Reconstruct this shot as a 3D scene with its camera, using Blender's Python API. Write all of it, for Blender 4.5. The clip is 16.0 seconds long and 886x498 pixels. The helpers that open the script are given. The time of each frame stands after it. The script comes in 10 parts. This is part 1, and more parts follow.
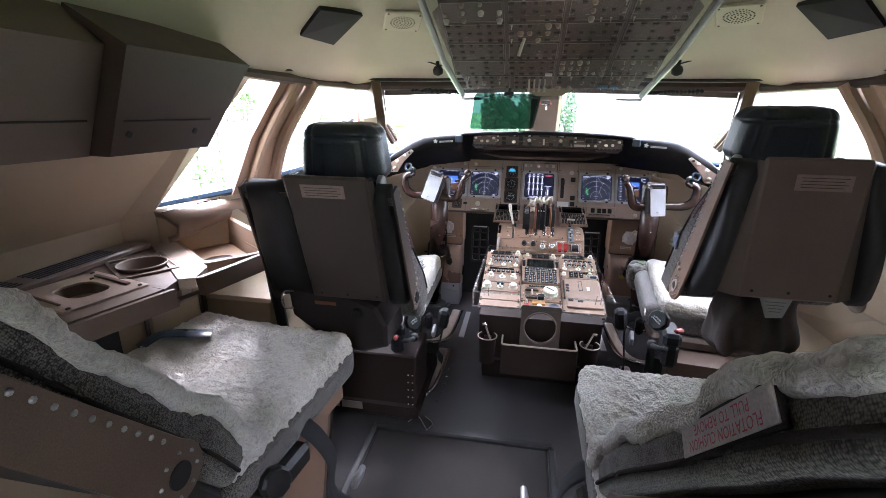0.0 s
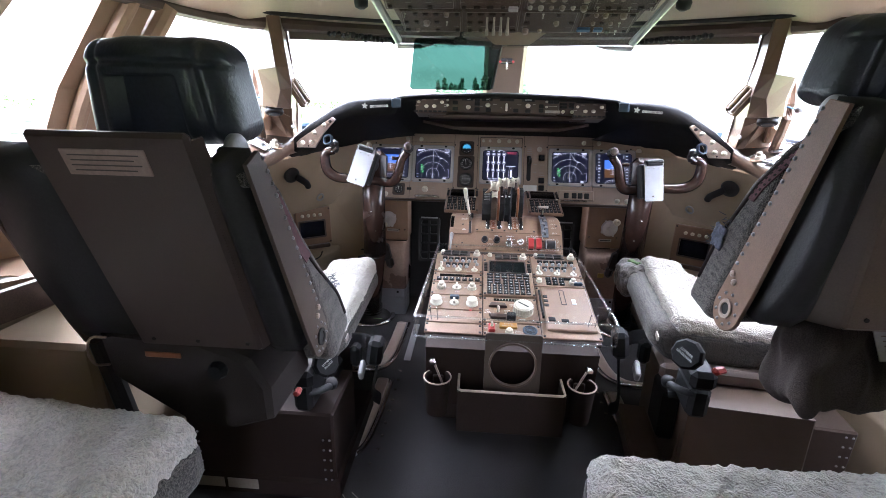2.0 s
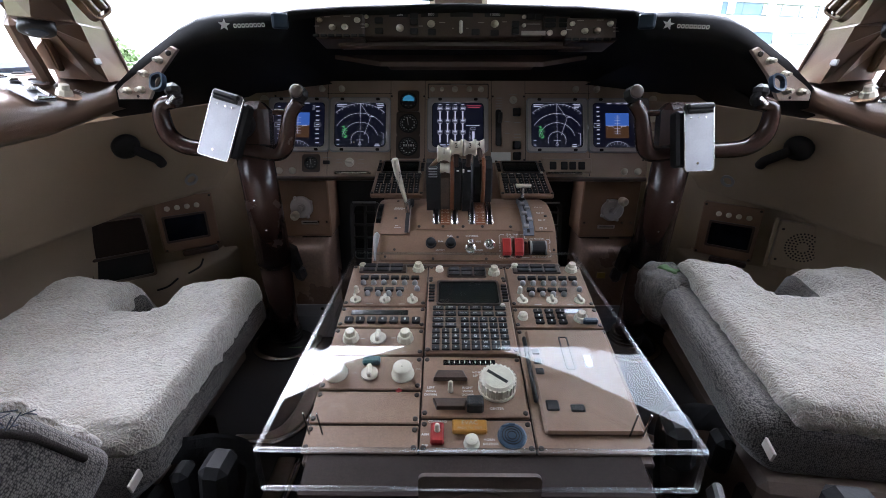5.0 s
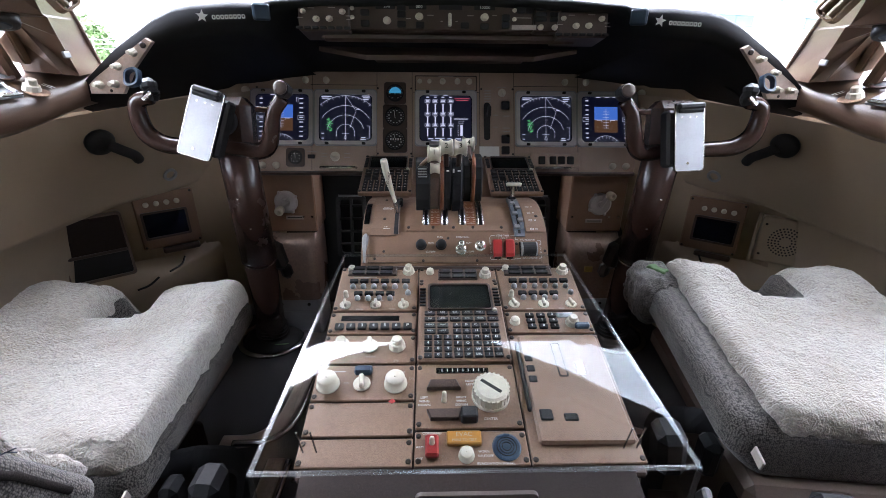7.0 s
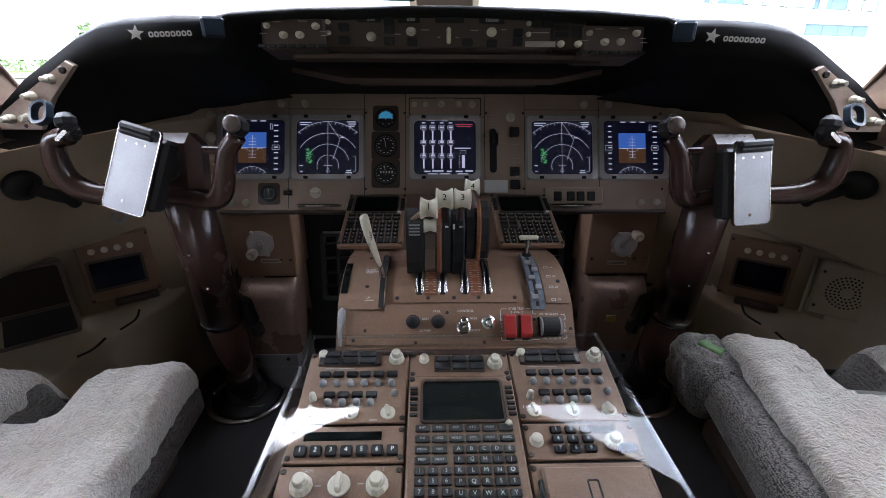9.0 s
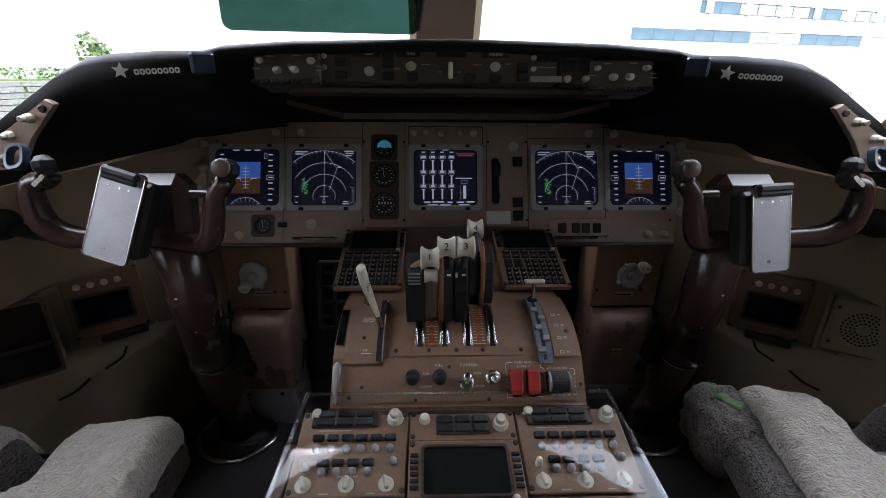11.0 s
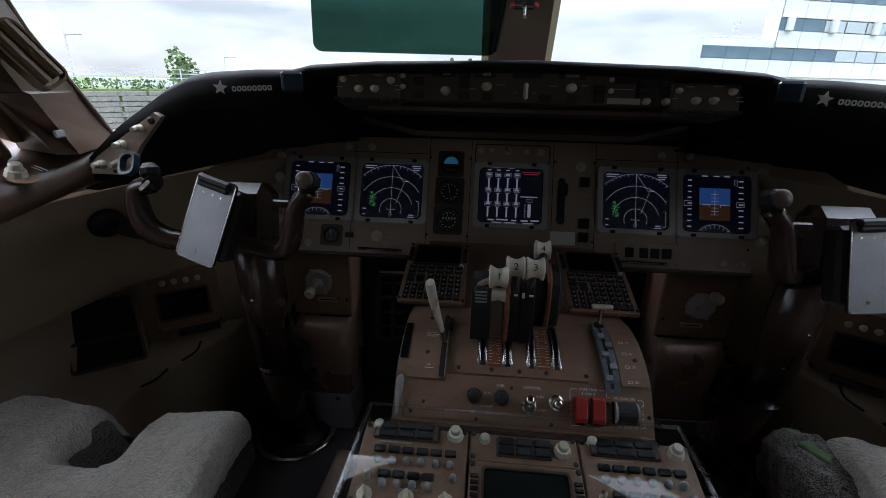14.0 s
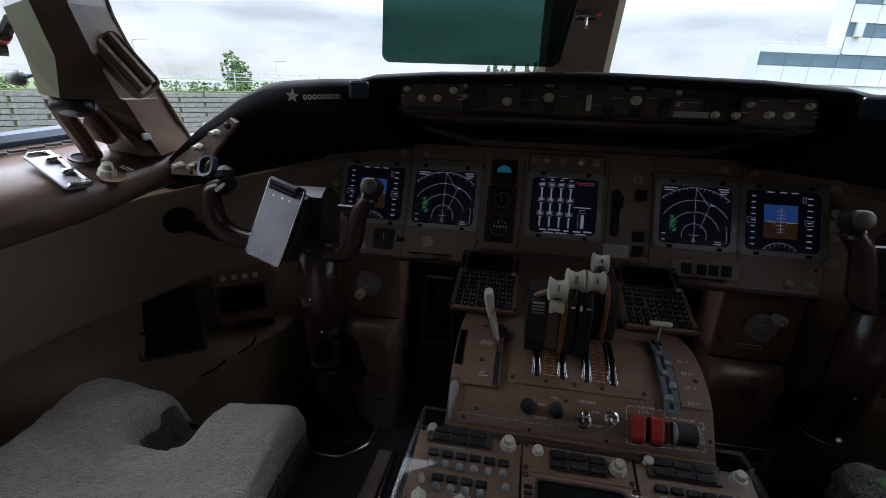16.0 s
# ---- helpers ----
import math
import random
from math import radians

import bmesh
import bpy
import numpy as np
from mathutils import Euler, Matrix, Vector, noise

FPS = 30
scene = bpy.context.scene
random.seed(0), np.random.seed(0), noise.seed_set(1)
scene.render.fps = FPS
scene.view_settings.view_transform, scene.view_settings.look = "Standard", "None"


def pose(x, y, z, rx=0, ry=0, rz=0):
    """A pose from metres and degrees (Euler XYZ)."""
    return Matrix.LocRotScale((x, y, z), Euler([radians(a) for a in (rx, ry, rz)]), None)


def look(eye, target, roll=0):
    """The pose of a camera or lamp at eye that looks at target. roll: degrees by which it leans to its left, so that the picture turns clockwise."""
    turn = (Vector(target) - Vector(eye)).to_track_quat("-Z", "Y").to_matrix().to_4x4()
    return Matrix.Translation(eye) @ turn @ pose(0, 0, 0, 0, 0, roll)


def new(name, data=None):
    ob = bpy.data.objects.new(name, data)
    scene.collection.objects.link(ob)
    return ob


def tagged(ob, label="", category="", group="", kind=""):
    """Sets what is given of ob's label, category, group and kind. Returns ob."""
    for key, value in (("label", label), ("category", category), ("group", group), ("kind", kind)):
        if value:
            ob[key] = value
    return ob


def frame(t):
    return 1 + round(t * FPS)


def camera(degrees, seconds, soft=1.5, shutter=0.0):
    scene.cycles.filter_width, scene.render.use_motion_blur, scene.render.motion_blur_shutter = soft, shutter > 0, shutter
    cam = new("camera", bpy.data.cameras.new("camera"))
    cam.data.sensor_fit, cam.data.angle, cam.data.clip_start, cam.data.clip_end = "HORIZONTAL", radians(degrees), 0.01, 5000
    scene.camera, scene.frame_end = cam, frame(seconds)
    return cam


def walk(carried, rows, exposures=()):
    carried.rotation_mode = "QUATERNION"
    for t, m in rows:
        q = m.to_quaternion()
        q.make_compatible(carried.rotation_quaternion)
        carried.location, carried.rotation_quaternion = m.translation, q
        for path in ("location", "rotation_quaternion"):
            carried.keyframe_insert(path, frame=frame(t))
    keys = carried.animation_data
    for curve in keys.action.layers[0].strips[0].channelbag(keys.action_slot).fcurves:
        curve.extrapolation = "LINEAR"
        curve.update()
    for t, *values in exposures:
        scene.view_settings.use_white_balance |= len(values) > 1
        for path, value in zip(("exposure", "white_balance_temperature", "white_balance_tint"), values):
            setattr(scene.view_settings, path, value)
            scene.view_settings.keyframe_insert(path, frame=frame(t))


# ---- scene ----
cam = camera(88.8, 16.0, 0.65)
PATH = [
    (0, (-0.099, 0.466, 1.275), (-0.428, 2.351, 0.693), 0.8),
    (0.5, (-0.079, 0.518, 1.262), (-0.387, 2.403, 0.67), 0.7),
    (1, (-0.053, 0.698, 1.234), (-0.303, 2.588, 0.63), 1.1),
    (1.5, (-0.077, 0.838, 1.215), (-0.239, 2.729, 0.585), 1.3),
    (2, (-0.114, 1.025, 1.149), (-0.249, 2.92, 0.525), 1.1),
    (2.5, (-0.079, 1.215, 1.082), (-0.179, 3.11, 0.453), 1.0),
    (3, (-0.081, 1.375, 1.038), (-0.163, 3.272, 0.411), 0.7),
    (3.5, (-0.077, 1.506, 1.039), (-0.152, 3.402, 0.407), 0.6),
    (4, (-0.047, 1.6, 1.021), (-0.115, 3.494, 0.381), 0.5),
    (4.5, (-0.032, 1.659, 1.012), (-0.068, 3.535, 0.319), 0.4),
    (5, (-0.041, 1.689, 1.023), (-0.052, 3.549, 0.289), 0.1),
    (7.3, (-0.055, 1.73, 1.073), (0.006, 3.561, 0.269), 0.7),
    (7.5, (-0.054, 1.77, 1.094), (-0.003, 3.601, 0.291), 0.5),
    (8, (-0.057, 1.902, 1.102), (-0.004, 3.738, 0.311), 0.5),
    (8.5, (-0.051, 1.956, 1.09), (-0.001, 3.794, 0.304), 0.4),
    (9, (-0.041, 1.969, 1.086), (0.011, 3.811, 0.307), 0.4),
    (11.5, (-0.046, 2.046, 1.143), (0.014, 3.903, 0.402), 0.5),
    (12, (-0.045, 2.044, 1.145), (0.014, 3.904, 0.412), 0.5),
    (12.5, (-0.048, 2.041, 1.148), (0.009, 3.903, 0.421), 0.6),
    (13, (-0.045, 2.043, 1.145), (-0.009, 3.911, 0.433), 0.6),
    (13.5, (-0.057, 2.039, 1.146), (-0.116, 3.912, 0.446), 0.9),
    (14, (-0.078, 2.036, 1.142), (-0.238, 3.904, 0.447), 1.2),
    (14.5, (-0.097, 2.032, 1.143), (-0.305, 3.897, 0.452), 1.4),
    (15, (-0.108, 2.026, 1.146), (-0.345, 3.889, 0.459), 1.6),
    (15.5, (-0.112, 2.025, 1.149), (-0.401, 3.882, 0.463), 1.7),
    (16, (-0.116, 2.023, 1.151), (-0.435, 3.877, 0.47), 1.8),
]
EXPOSURES = [(0.0, 3.02, 5850, 24), (1.5, 3.05, 5850, 24), (2.5, 2.7, 5880, 22), (3.5, 2.05, 5900, 20), (5.0, 1.58, 5900, 22), (7.4, 2.12, 5930, 22), (8.0, 1.9, 5940, 22), (8.5, 1.68, 5950, 22), (9.0, 1.55, 5950, 22), (11.5, 0.65, 6150, 23), (13.0, 0.0, 6100, 21), (14.0, -0.2, 5920, 18), (16.0, -0.32, 5900, 18)]
walk(cam, [(t, look(eye, target, roll)) for t, eye, target, roll in PATH], EXPOSURES)

# ---- sky and sun: bright overcast ----
world = bpy.data.worlds.new("sky")
scene.world = world
world.use_nodes = True
wn, wl = world.node_tree.nodes, world.node_tree.links
wn.clear()
w_out, w_bg = wn.new("ShaderNodeOutputWorld"), wn.new("ShaderNodeBackground")
w_sky = wn.new("ShaderNodeTexSky")
w_sky.sky_type, w_sky.sun_disc = "NISHITA", False
w_sky.sun_elevation, w_sky.sun_rotation = radians(42), radians(-18)
w_co = wn.new("ShaderNodeTexCoord")
w_map = wn.new("ShaderNodeMapping")
w_map.inputs["Scale"].default_value = (1.6, 1.6, 5.5)
w_noise = wn.new("ShaderNodeTexNoise")
w_noise.inputs["Scale"].default_value, w_noise.inputs["Detail"].default_value, w_noise.inputs["Roughness"].default_value = 2.2, 7.0, 0.55
w_ramp = wn.new("ShaderNodeValToRGB")
w_ramp.color_ramp.elements[0].position, w_ramp.color_ramp.elements[0].color = 0.36, (6.2, 6.75, 6.85, 1)
w_ramp.color_ramp.elements[1].position, w_ramp.color_ramp.elements[1].color = 0.56, (9.4, 10.0, 10.15, 1)
w_mix = wn.new("ShaderNodeMixRGB")
w_mix.inputs[0].default_value = 0.85
wl.new(w_co.outputs["Generated"], w_map.inputs["Vector"])
wl.new(w_map.outputs["Vector"], w_noise.inputs["Vector"])
wl.new(w_noise.outputs["Fac"], w_ramp.inputs["Fac"])
wl.new(w_sky.outputs["Color"], w_mix.inputs[1])
wl.new(w_ramp.outputs["Color"], w_mix.inputs[2])
# an overcast sky is brighter towards the zenith
w_sep, w_up = wn.new("ShaderNodeSeparateXYZ"), wn.new("ShaderNodeMapRange")
w_up.inputs["From Min"].default_value, w_up.inputs["From Max"].default_value = 0.12, 0.50
w_up.inputs["To Min"].default_value, w_up.inputs["To Max"].default_value = 1.0, 6.5
wl.new(w_co.outputs["Generated"], w_sep.inputs["Vector"])
wl.new(w_sep.outputs["Z"], w_up.inputs["Value"])
w_mul = wn.new("ShaderNodeMixRGB")
w_mul.blend_type, w_mul.inputs[0].default_value = "MULTIPLY", 1.0
wl.new(w_mix.outputs["Color"], w_mul.inputs[1])
wl.new(w_up.outputs["Result"], w_mul.inputs[2])
wl.new(w_mul.outputs["Color"], w_bg.inputs["Color"])
w_bg.inputs["Strength"].default_value = 0.13
wl.new(w_bg.outputs["Background"], w_out.inputs["Surface"])

sun = new("sun", bpy.data.lights.new("sun", "SUN"))
sun.data.energy, sun.data.angle, sun.data.color = 1.5, radians(24), (1.0, 0.97, 0.93)
sun.matrix_world = look((0, 0, 0), (0.24, -0.75, -0.62))


# ---- materials ----
MATS = {}


def material(name, color, rough=0.5, metal=0.0, grain=0.15, scale=60.0, bump=0.1, wear=None, wear_at=0.62, wear_scale=6.0, coat=0.0, specular=0.5):
    """A painted or moulded surface: base colour with fine grain, broad stains and a light relief."""
    m = bpy.data.materials.new(name)
    m.use_nodes = True
    n, l = m.node_tree.nodes, m.node_tree.links
    b = n["Principled BSDF"]
    co = n.new("ShaderNodeTexCoord")
    fine, broad = n.new("ShaderNodeTexNoise"), n.new("ShaderNodeTexNoise")
    fine.inputs["Scale"].default_value, fine.inputs["Detail"].default_value = scale, 4.0
    broad.inputs["Scale"].default_value, broad.inputs["Detail"].default_value = wear_scale, 6.0
    l.new(co.outputs["Object"], fine.inputs["Vector"])
    l.new(co.outputs["Object"], broad.inputs["Vector"])
    r1 = n.new("ShaderNodeValToRGB")
    r1.color_ramp.elements[0].position, r1.color_ramp.elements[1].position = 0.3, 0.7
    r1.color_ramp.elements[0].color = (*[c * (1 - grain) for c in color], 1)
    r1.color_ramp.elements[1].color = (*[min(1, c * (1 + grain)) for c in color], 1)
    l.new(fine.outputs["Fac"], r1.inputs["Fac"])
    tint = n.new("ShaderNodeValToRGB")
    tint.color_ramp.elements[0].position, tint.color_ramp.elements[1].position = 0.35, 0.65
    tint.color_ramp.elements[0].color, tint.color_ramp.elements[1].color = (0.86, 0.85, 0.84, 1), (1.0, 1.0, 1.0, 1)
    l.new(broad.outputs["Fac"], tint.inputs["Fac"])
    mul = n.new("ShaderNodeMixRGB")
    mul.blend_type, mul.inputs[0].default_value = "MULTIPLY", 1.0
    l.new(r1.outputs["Color"], mul.inputs[1])
    l.new(tint.outputs["Color"], mul.inputs[2])
    last = mul.outputs["Color"]
    if wear:
        scuff = n.new("ShaderNodeTexNoise")
        scuff.inputs["Scale"].default_value, scuff.inputs["Detail"].default_value, scuff.inputs["Roughness"].default_value = wear_scale * 3.1, 9.0, 0.72
        l.new(co.outputs["Object"], scuff.inputs["Vector"])
        r2 = n.new("ShaderNodeValToRGB")
        r2.color_ramp.elements[0].position, r2.color_ramp.elements[1].position = wear_at, wear_at + 0.05
        l.new(scuff.outputs["Fac"], r2.inputs["Fac"])
        mix = n.new("ShaderNodeMixRGB")
        l.new(r2.outputs["Color"], mix.inputs[0])
        l.new(last, mix.inputs[1])
        mix.inputs[2].default_value = (*wear, 1)
        last = mix.outputs["Color"]
    l.new(last, b.inputs["Base Color"])
    rr = n.new("ShaderNodeMapRange")
    rr.inputs["To Min"].default_value, rr.inputs["To Max"].default_value = max(0.03, rough - 0.12), min(1.0, rough + 0.12)
    l.new(broad.outputs["Fac"], rr.inputs["Value"])
    l.new(rr.outputs["Result"], b.inputs["Roughness"])
    b.inputs["Metallic"].default_value = metal
    b.inputs["Coat Weight"].default_value = coat
    b.inputs["Specular IOR Level"].default_value = specular
    if bump:
        bp = n.new("ShaderNodeBump")
        bp.inputs["Strength"].default_value, bp.inputs["Distance"].default_value = bump, 0.002
        l.new(fine.outputs["Fac"], bp.inputs["Height"])
        l.new(bp.outputs["Normal"], b.inputs["Normal"])
    MATS[name] = m
    return m


def glow(name, color, strength):
    m = bpy.data.materials.new(name)
    m.use_nodes = True
    b = m.node_tree.nodes["Principled BSDF"]
    b.inputs["Base Color"].default_value = (0.01, 0.01, 0.01, 1)
    b.inputs["Emission Color"].default_value = (*color, 1)
    b.inputs["Emission Strength"].default_value = strength
    MATS[name] = m
    return m


def clear(name, tint, gloss_rough=0.02, strength=1.0):
    """A thin clear sheet: lets light straight through, and mirrors by Fresnel."""
    m = bpy.data.materials.new(name)
    m.use_nodes = True
    n, l = m.node_tree.nodes, m.node_tree.links
    n.clear()
    out, mix = n.new("ShaderNodeOutputMaterial"), n.new("ShaderNodeMixShader")
    tr, gl, fr = n.new("ShaderNodeBsdfTransparent"), n.new("ShaderNodeBsdfGlossy"), n.new("ShaderNodeLayerWeight")
    tr.inputs["Color"].default_value = (*tint, 1)
    gl.inputs["Roughness"].default_value = gloss_rough
    fr.inputs["Blend"].default_value = 0.5
    p5, k = n.new("ShaderNodeMath"), n.new("ShaderNodeMath")
    p5.operation, p5.inputs[1].default_value = "POWER", 4.5
    k.operation, k.use_clamp = "MULTIPLY_ADD", True
    k.inputs[1].default_value, k.inputs[2].default_value = 0.92 * strength, 0.07 * strength
    l.new(fr.outputs["Facing"], p5.inputs[0])
    l.new(p5.outputs["Value"], k.inputs[0])
    l.new(k.outputs["Value"], mix.inputs["Fac"])
    l.new(tr.outputs["BSDF"], mix.inputs[1])
    l.new(gl.outputs["BSDF"], mix.inputs[2])
    l.new(mix.outputs["Shader"], out.inputs["Surface"])
    MATS[name] = m
    return m


def weave(name, dark, light, scale):
    """Two-tone tweed: fine knots of light and dark yarn with slubs."""
    m = bpy.data.materials.new(name)
    m.use_nodes = True
    n, l = m.node_tree.nodes, m.node_tree.links
    b = n["Principled BSDF"]
    co = n.new("ShaderNodeTexCoord")
    warp = n.new("ShaderNodeTexNoise")
    warp.inputs["Scale"].default_value = 30.0
    vec = n.new("ShaderNodeMixRGB")
    vec.inputs[0].default_value = 0.004
    l.new(co.outputs["Object"], warp.inputs["Vector"])
    l.new(co.outputs["Object"], vec.inputs[1])
    l.new(warp.outputs["Color"], vec.inputs[2])

    def calc(op, a, b, c=None):
        q = n.new("ShaderNodeMath")
        q.operation = op
        for i, val in enumerate((a, b, c)):
            if val is None:
                continue
            if isinstance(val, float):
                q.inputs[i].default_value = val
            else:
                l.new(val, q.inputs[i])
        return q.outputs["Value"]

    cell = n.new("ShaderNodeTexVoronoi")
    cell.inputs["Scale"].default_value, cell.inputs["Randomness"].default_value = scale * 1.0, 0.6
    l.new(vec.outputs["Color"], cell.inputs["Vector"])
    knit = calc("MULTIPLY", cell.outputs["Distance"], 0.85)
    slub = n.new("ShaderNodeTexNoise")
    slub.inputs["Scale"].default_value, slub.inputs["Detail"].default_value = scale * 0.5, 5.0
    l.new(co.outputs["Object"], slub.inputs["Vector"])
    add = n.new("ShaderNodeMath")
    add.operation = "MULTIPLY_ADD"
    add.inputs[1].default_value = 0.50
    l.new(slub.outputs["Fac"], add.inputs[0])
    l.new(knit, add.inputs[2])
    r = n.new("ShaderNodeValToRGB")
    r.color_ramp.elements[0].position, r.color_ramp.elements[1].position = 0.5, 0.85
    r.color_ramp.elements[0].color, r.color_ramp.elements[1].color = (*light, 1), (*dark, 1)
    l.new(add.outputs["Value"], r.inputs["Fac"])
    l.new(r.outputs["Color"], b.inputs["Base Color"])
    b.inputs["Roughness"].default_value, b.inputs["Sheen Weight"].default_value = 0.95, 0.25
    b.inputs["Specular IOR Level"].default_value = 0.15
    bp = n.new("ShaderNodeBump")
    bp.inputs["Strength"].default_value, bp.inputs["Distance"].default_value = 0.6, 0.0015
    bp.invert = True
    l.new(add.outputs["Value"], bp.inputs["Height"])
    l.new(bp.outputs["Normal"], b.inputs["Normal"])
    MATS[name] = m
    return m


def fleece(name, color):
    """Sheepskin: curled tufts of wool, lighter at the tips."""
    m = bpy.data.materials.new(name)
    m.use_nodes = True
    n, l = m.node_tree.nodes, m.node_tree.links
    b = n["Principled BSDF"]
    co = n.new("ShaderNodeTexCoord")
    mp = n.new("ShaderNodeMapping")
    mp.inputs["Scale"].default_value = (1.0, 1.15, 1.0)
    l.new(co.outputs["Object"], mp.inputs["Vector"])
    a, c, d = n.new("ShaderNodeTexNoise"), n.new("ShaderNodeTexNoise"), n.new("ShaderNodeTexNoise")
    for node, s, det, dist in ((a, 95.0, 3.0, 1.6), (c, 300.0, 5.0, 0.6), (d, 6.0, 4.0, 0.0)):
        node.inputs["Scale"].default_value, node.inputs["Detail"].default_value, node.inputs["Distortion"].default_value = s, det, dist
        l.new(mp.outputs["Vector"], node.inputs["Vector"])
    add = n.new("ShaderNodeMath")
    add.operation, add.inputs[1].default_value = "MULTIPLY_ADD", 0.45
    l.new(c.outputs["Fac"], add.inputs[0])
    l.new(a.outputs["Fac"], add.inputs[2])
    r = n.new("ShaderNodeValToRGB")
    r.color_ramp.elements[0].position, r.color_ramp.elements[1].position = 0.52, 0.84
    r.color_ramp.elements[0].color = (*[k * 0.68 for k in color], 1)
    r.color_ramp.elements[1].color = (*color, 1)
    l.new(add.outputs["Value"], r.inputs["Fac"])
    st = n.new("ShaderNodeValToRGB")
    st.color_ramp.elements[0].position, st.color_ramp.elements[1].position = 0.32, 0.6
    st.color_ramp.elements[0].color, st.color_ramp.elements[1].color = (0.82, 0.79, 0.74, 1), (1, 1, 1, 1)
    l.new(d.outputs["Fac"], st.inputs["Fac"])
    mul = n.new("ShaderNodeMixRGB")
    mul.blend_type, mul.inputs[0].default_value = "MULTIPLY", 1.0
    l.new(r.outputs["Color"], mul.inputs[1])
    l.new(st.outputs["Color"], mul.inputs[2])
    l.new(mul.outputs["Color"], b.inputs["Base Color"])
    b.inputs["Roughness"].default_value, b.inputs["Sheen Weight"].default_value, b.inputs["Specular IOR Level"].default_value = 1.0, 0.5, 0.1
    bp = n.new("ShaderNodeBump")
    bp.inputs["Strength"].default_value, bp.inputs["Distance"].default_value = 1.0, 0.009
    l.new(add.outputs["Value"], bp.inputs["Height"])
    l.new(bp.outputs["Normal"], b.inputs["Normal"])
    MATS[name] = m
    return m


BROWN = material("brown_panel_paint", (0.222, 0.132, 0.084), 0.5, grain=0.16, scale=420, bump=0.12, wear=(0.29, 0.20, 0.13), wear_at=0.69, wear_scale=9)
BROWN_D = material("dark_brown_paint", (0.060, 0.036, 0.028), 0.42, grain=0.15, scale=300, bump=0.12, wear=(0.15, 0.11, 0.09), wear_at=0.72, wear_scale=7)
GLOSS_BROWN = material("gloss_brown_enamel", (0.050, 0.026, 0.020), 0.24, grain=0.1, scale=200, bump=0.04, wear=(0.10, 0.07, 0.06), wear_at=0.73, wear_scale=8)
STEEL_BROWN = material("worn_brown_metal", (0.43, 0.335, 0.275), 0.36, metal=0.25, grain=0.1, scale=160, bump=0.05, wear=(0.34, 0.31, 0.29), wear_at=0.62, wear_scale=4)
BEIGE = material("beige_moulded_plastic", (0.36, 0.28, 0.195), 0.55, grain=0.06, scale=500, bump=0.18, wear=(0.26, 0.195, 0.135), wear_at=0.69, wear_scale=3)
LINER = material("beige_headliner", (0.47, 0.42, 0.32), 0.7, grain=0.05, scale=600, bump=0.15, wear_scale=2)
TAN = material("tan_vinyl", (0.30, 0.19, 0.122), 0.5, grain=0.10, scale=450, bump=0.25, wear=(0.26, 0.16, 0.10), wear_at=0.68, wear_scale=5)
TAUPE = material("taupe_shell", (0.135, 0.097, 0.078), 0.42, grain=0.08, scale=350, bump=0.12, wear=(0.18, 0.15, 0.13), wear_at=0.73, wear_scale=4)
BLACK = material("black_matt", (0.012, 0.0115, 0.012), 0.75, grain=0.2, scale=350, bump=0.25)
HOOD = material("black_glareshield_vinyl", (0.010, 0.0095, 0.010), 0.8, grain=0.2, scale=700, bump=0.35, specular=0.25)
LEATHER = material("black_leather", (0.024, 0.029, 0.038), 0.33, grain=0.2, scale=180, bump=0.35, wear=(0.05, 0.05, 0.055), wear_at=0.72)
RUBBER = material("black_rubber", (0.014, 0.013, 0.013), 0.55, grain=0.2, scale=200, bump=0.2)
KNOB_B = material("black_moulded_knob", (0.010, 0.010, 0.011), 0.62, grain=0.2, scale=200, bump=0.15, specular=0.25)
# Very dark brown metal; on the left seat's base it stands in for shade.
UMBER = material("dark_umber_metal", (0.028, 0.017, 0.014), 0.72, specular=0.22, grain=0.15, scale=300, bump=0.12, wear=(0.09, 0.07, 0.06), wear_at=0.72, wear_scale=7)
NAVY = material("dark_blue_plastic", (0.025, 0.045, 0.075), 0.3, grain=0.1, scale=200, bump=0.05)
STRAP = material("black_webbing", (0.014, 0.014, 0.016), 0.85, grain=0.25, scale=900, bump=0.5)
CARPET = material("dark_grey_carpet", (0.070, 0.066, 0.068), 0.95, grain=0.5, scale=420, bump=0.9, wear=(0.075, 0.072, 0.07), wear_at=0.64, wear_scale=5, specular=0.1)
CARPET_B = material("brown_black_mat", (0.048, 0.043, 0.041), 0.9, grain=0.4, scale=380, bump=0.8, wear=(0.06, 0.05, 0.045), wear_at=0.66, wear_scale=4, specular=0.1)
CREAM = material("cream_knob_plastic", (0.62, 0.57, 0.46), 0.35, grain=0.05, scale=120, bump=0.03, wear=(0.45, 0.39, 0.29), wear_at=0.66, wear_scale=30)
WHITE = material("white_paint", (0.78, 0.78, 0.76), 0.5, grain=0.03, scale=200, bump=0.02)
GREY = material("grey_plastic", (0.30, 0.30, 0.30), 0.4, grain=0.06, scale=200, bump=0.05)
PAPER = material("paper_label", (0.40, 0.35, 0.31), 0.6, grain=0.08, scale=150, bump=0.02)
CHROME = material("polished_steel", (0.62, 0.61, 0.60), 0.22, metal=1.0, grain=0.06, scale=300, bump=0.03, wear=(0.35, 0.34, 0.33), wear_at=0.68, wear_scale=20)
ALU = material("brushed_aluminium", (0.36, 0.36, 0.37), 0.45, metal=0.7, grain=0.05, scale=350, bump=0.04, wear=(0.27, 0.27, 0.28), wear_at=0.66, wear_scale=12)
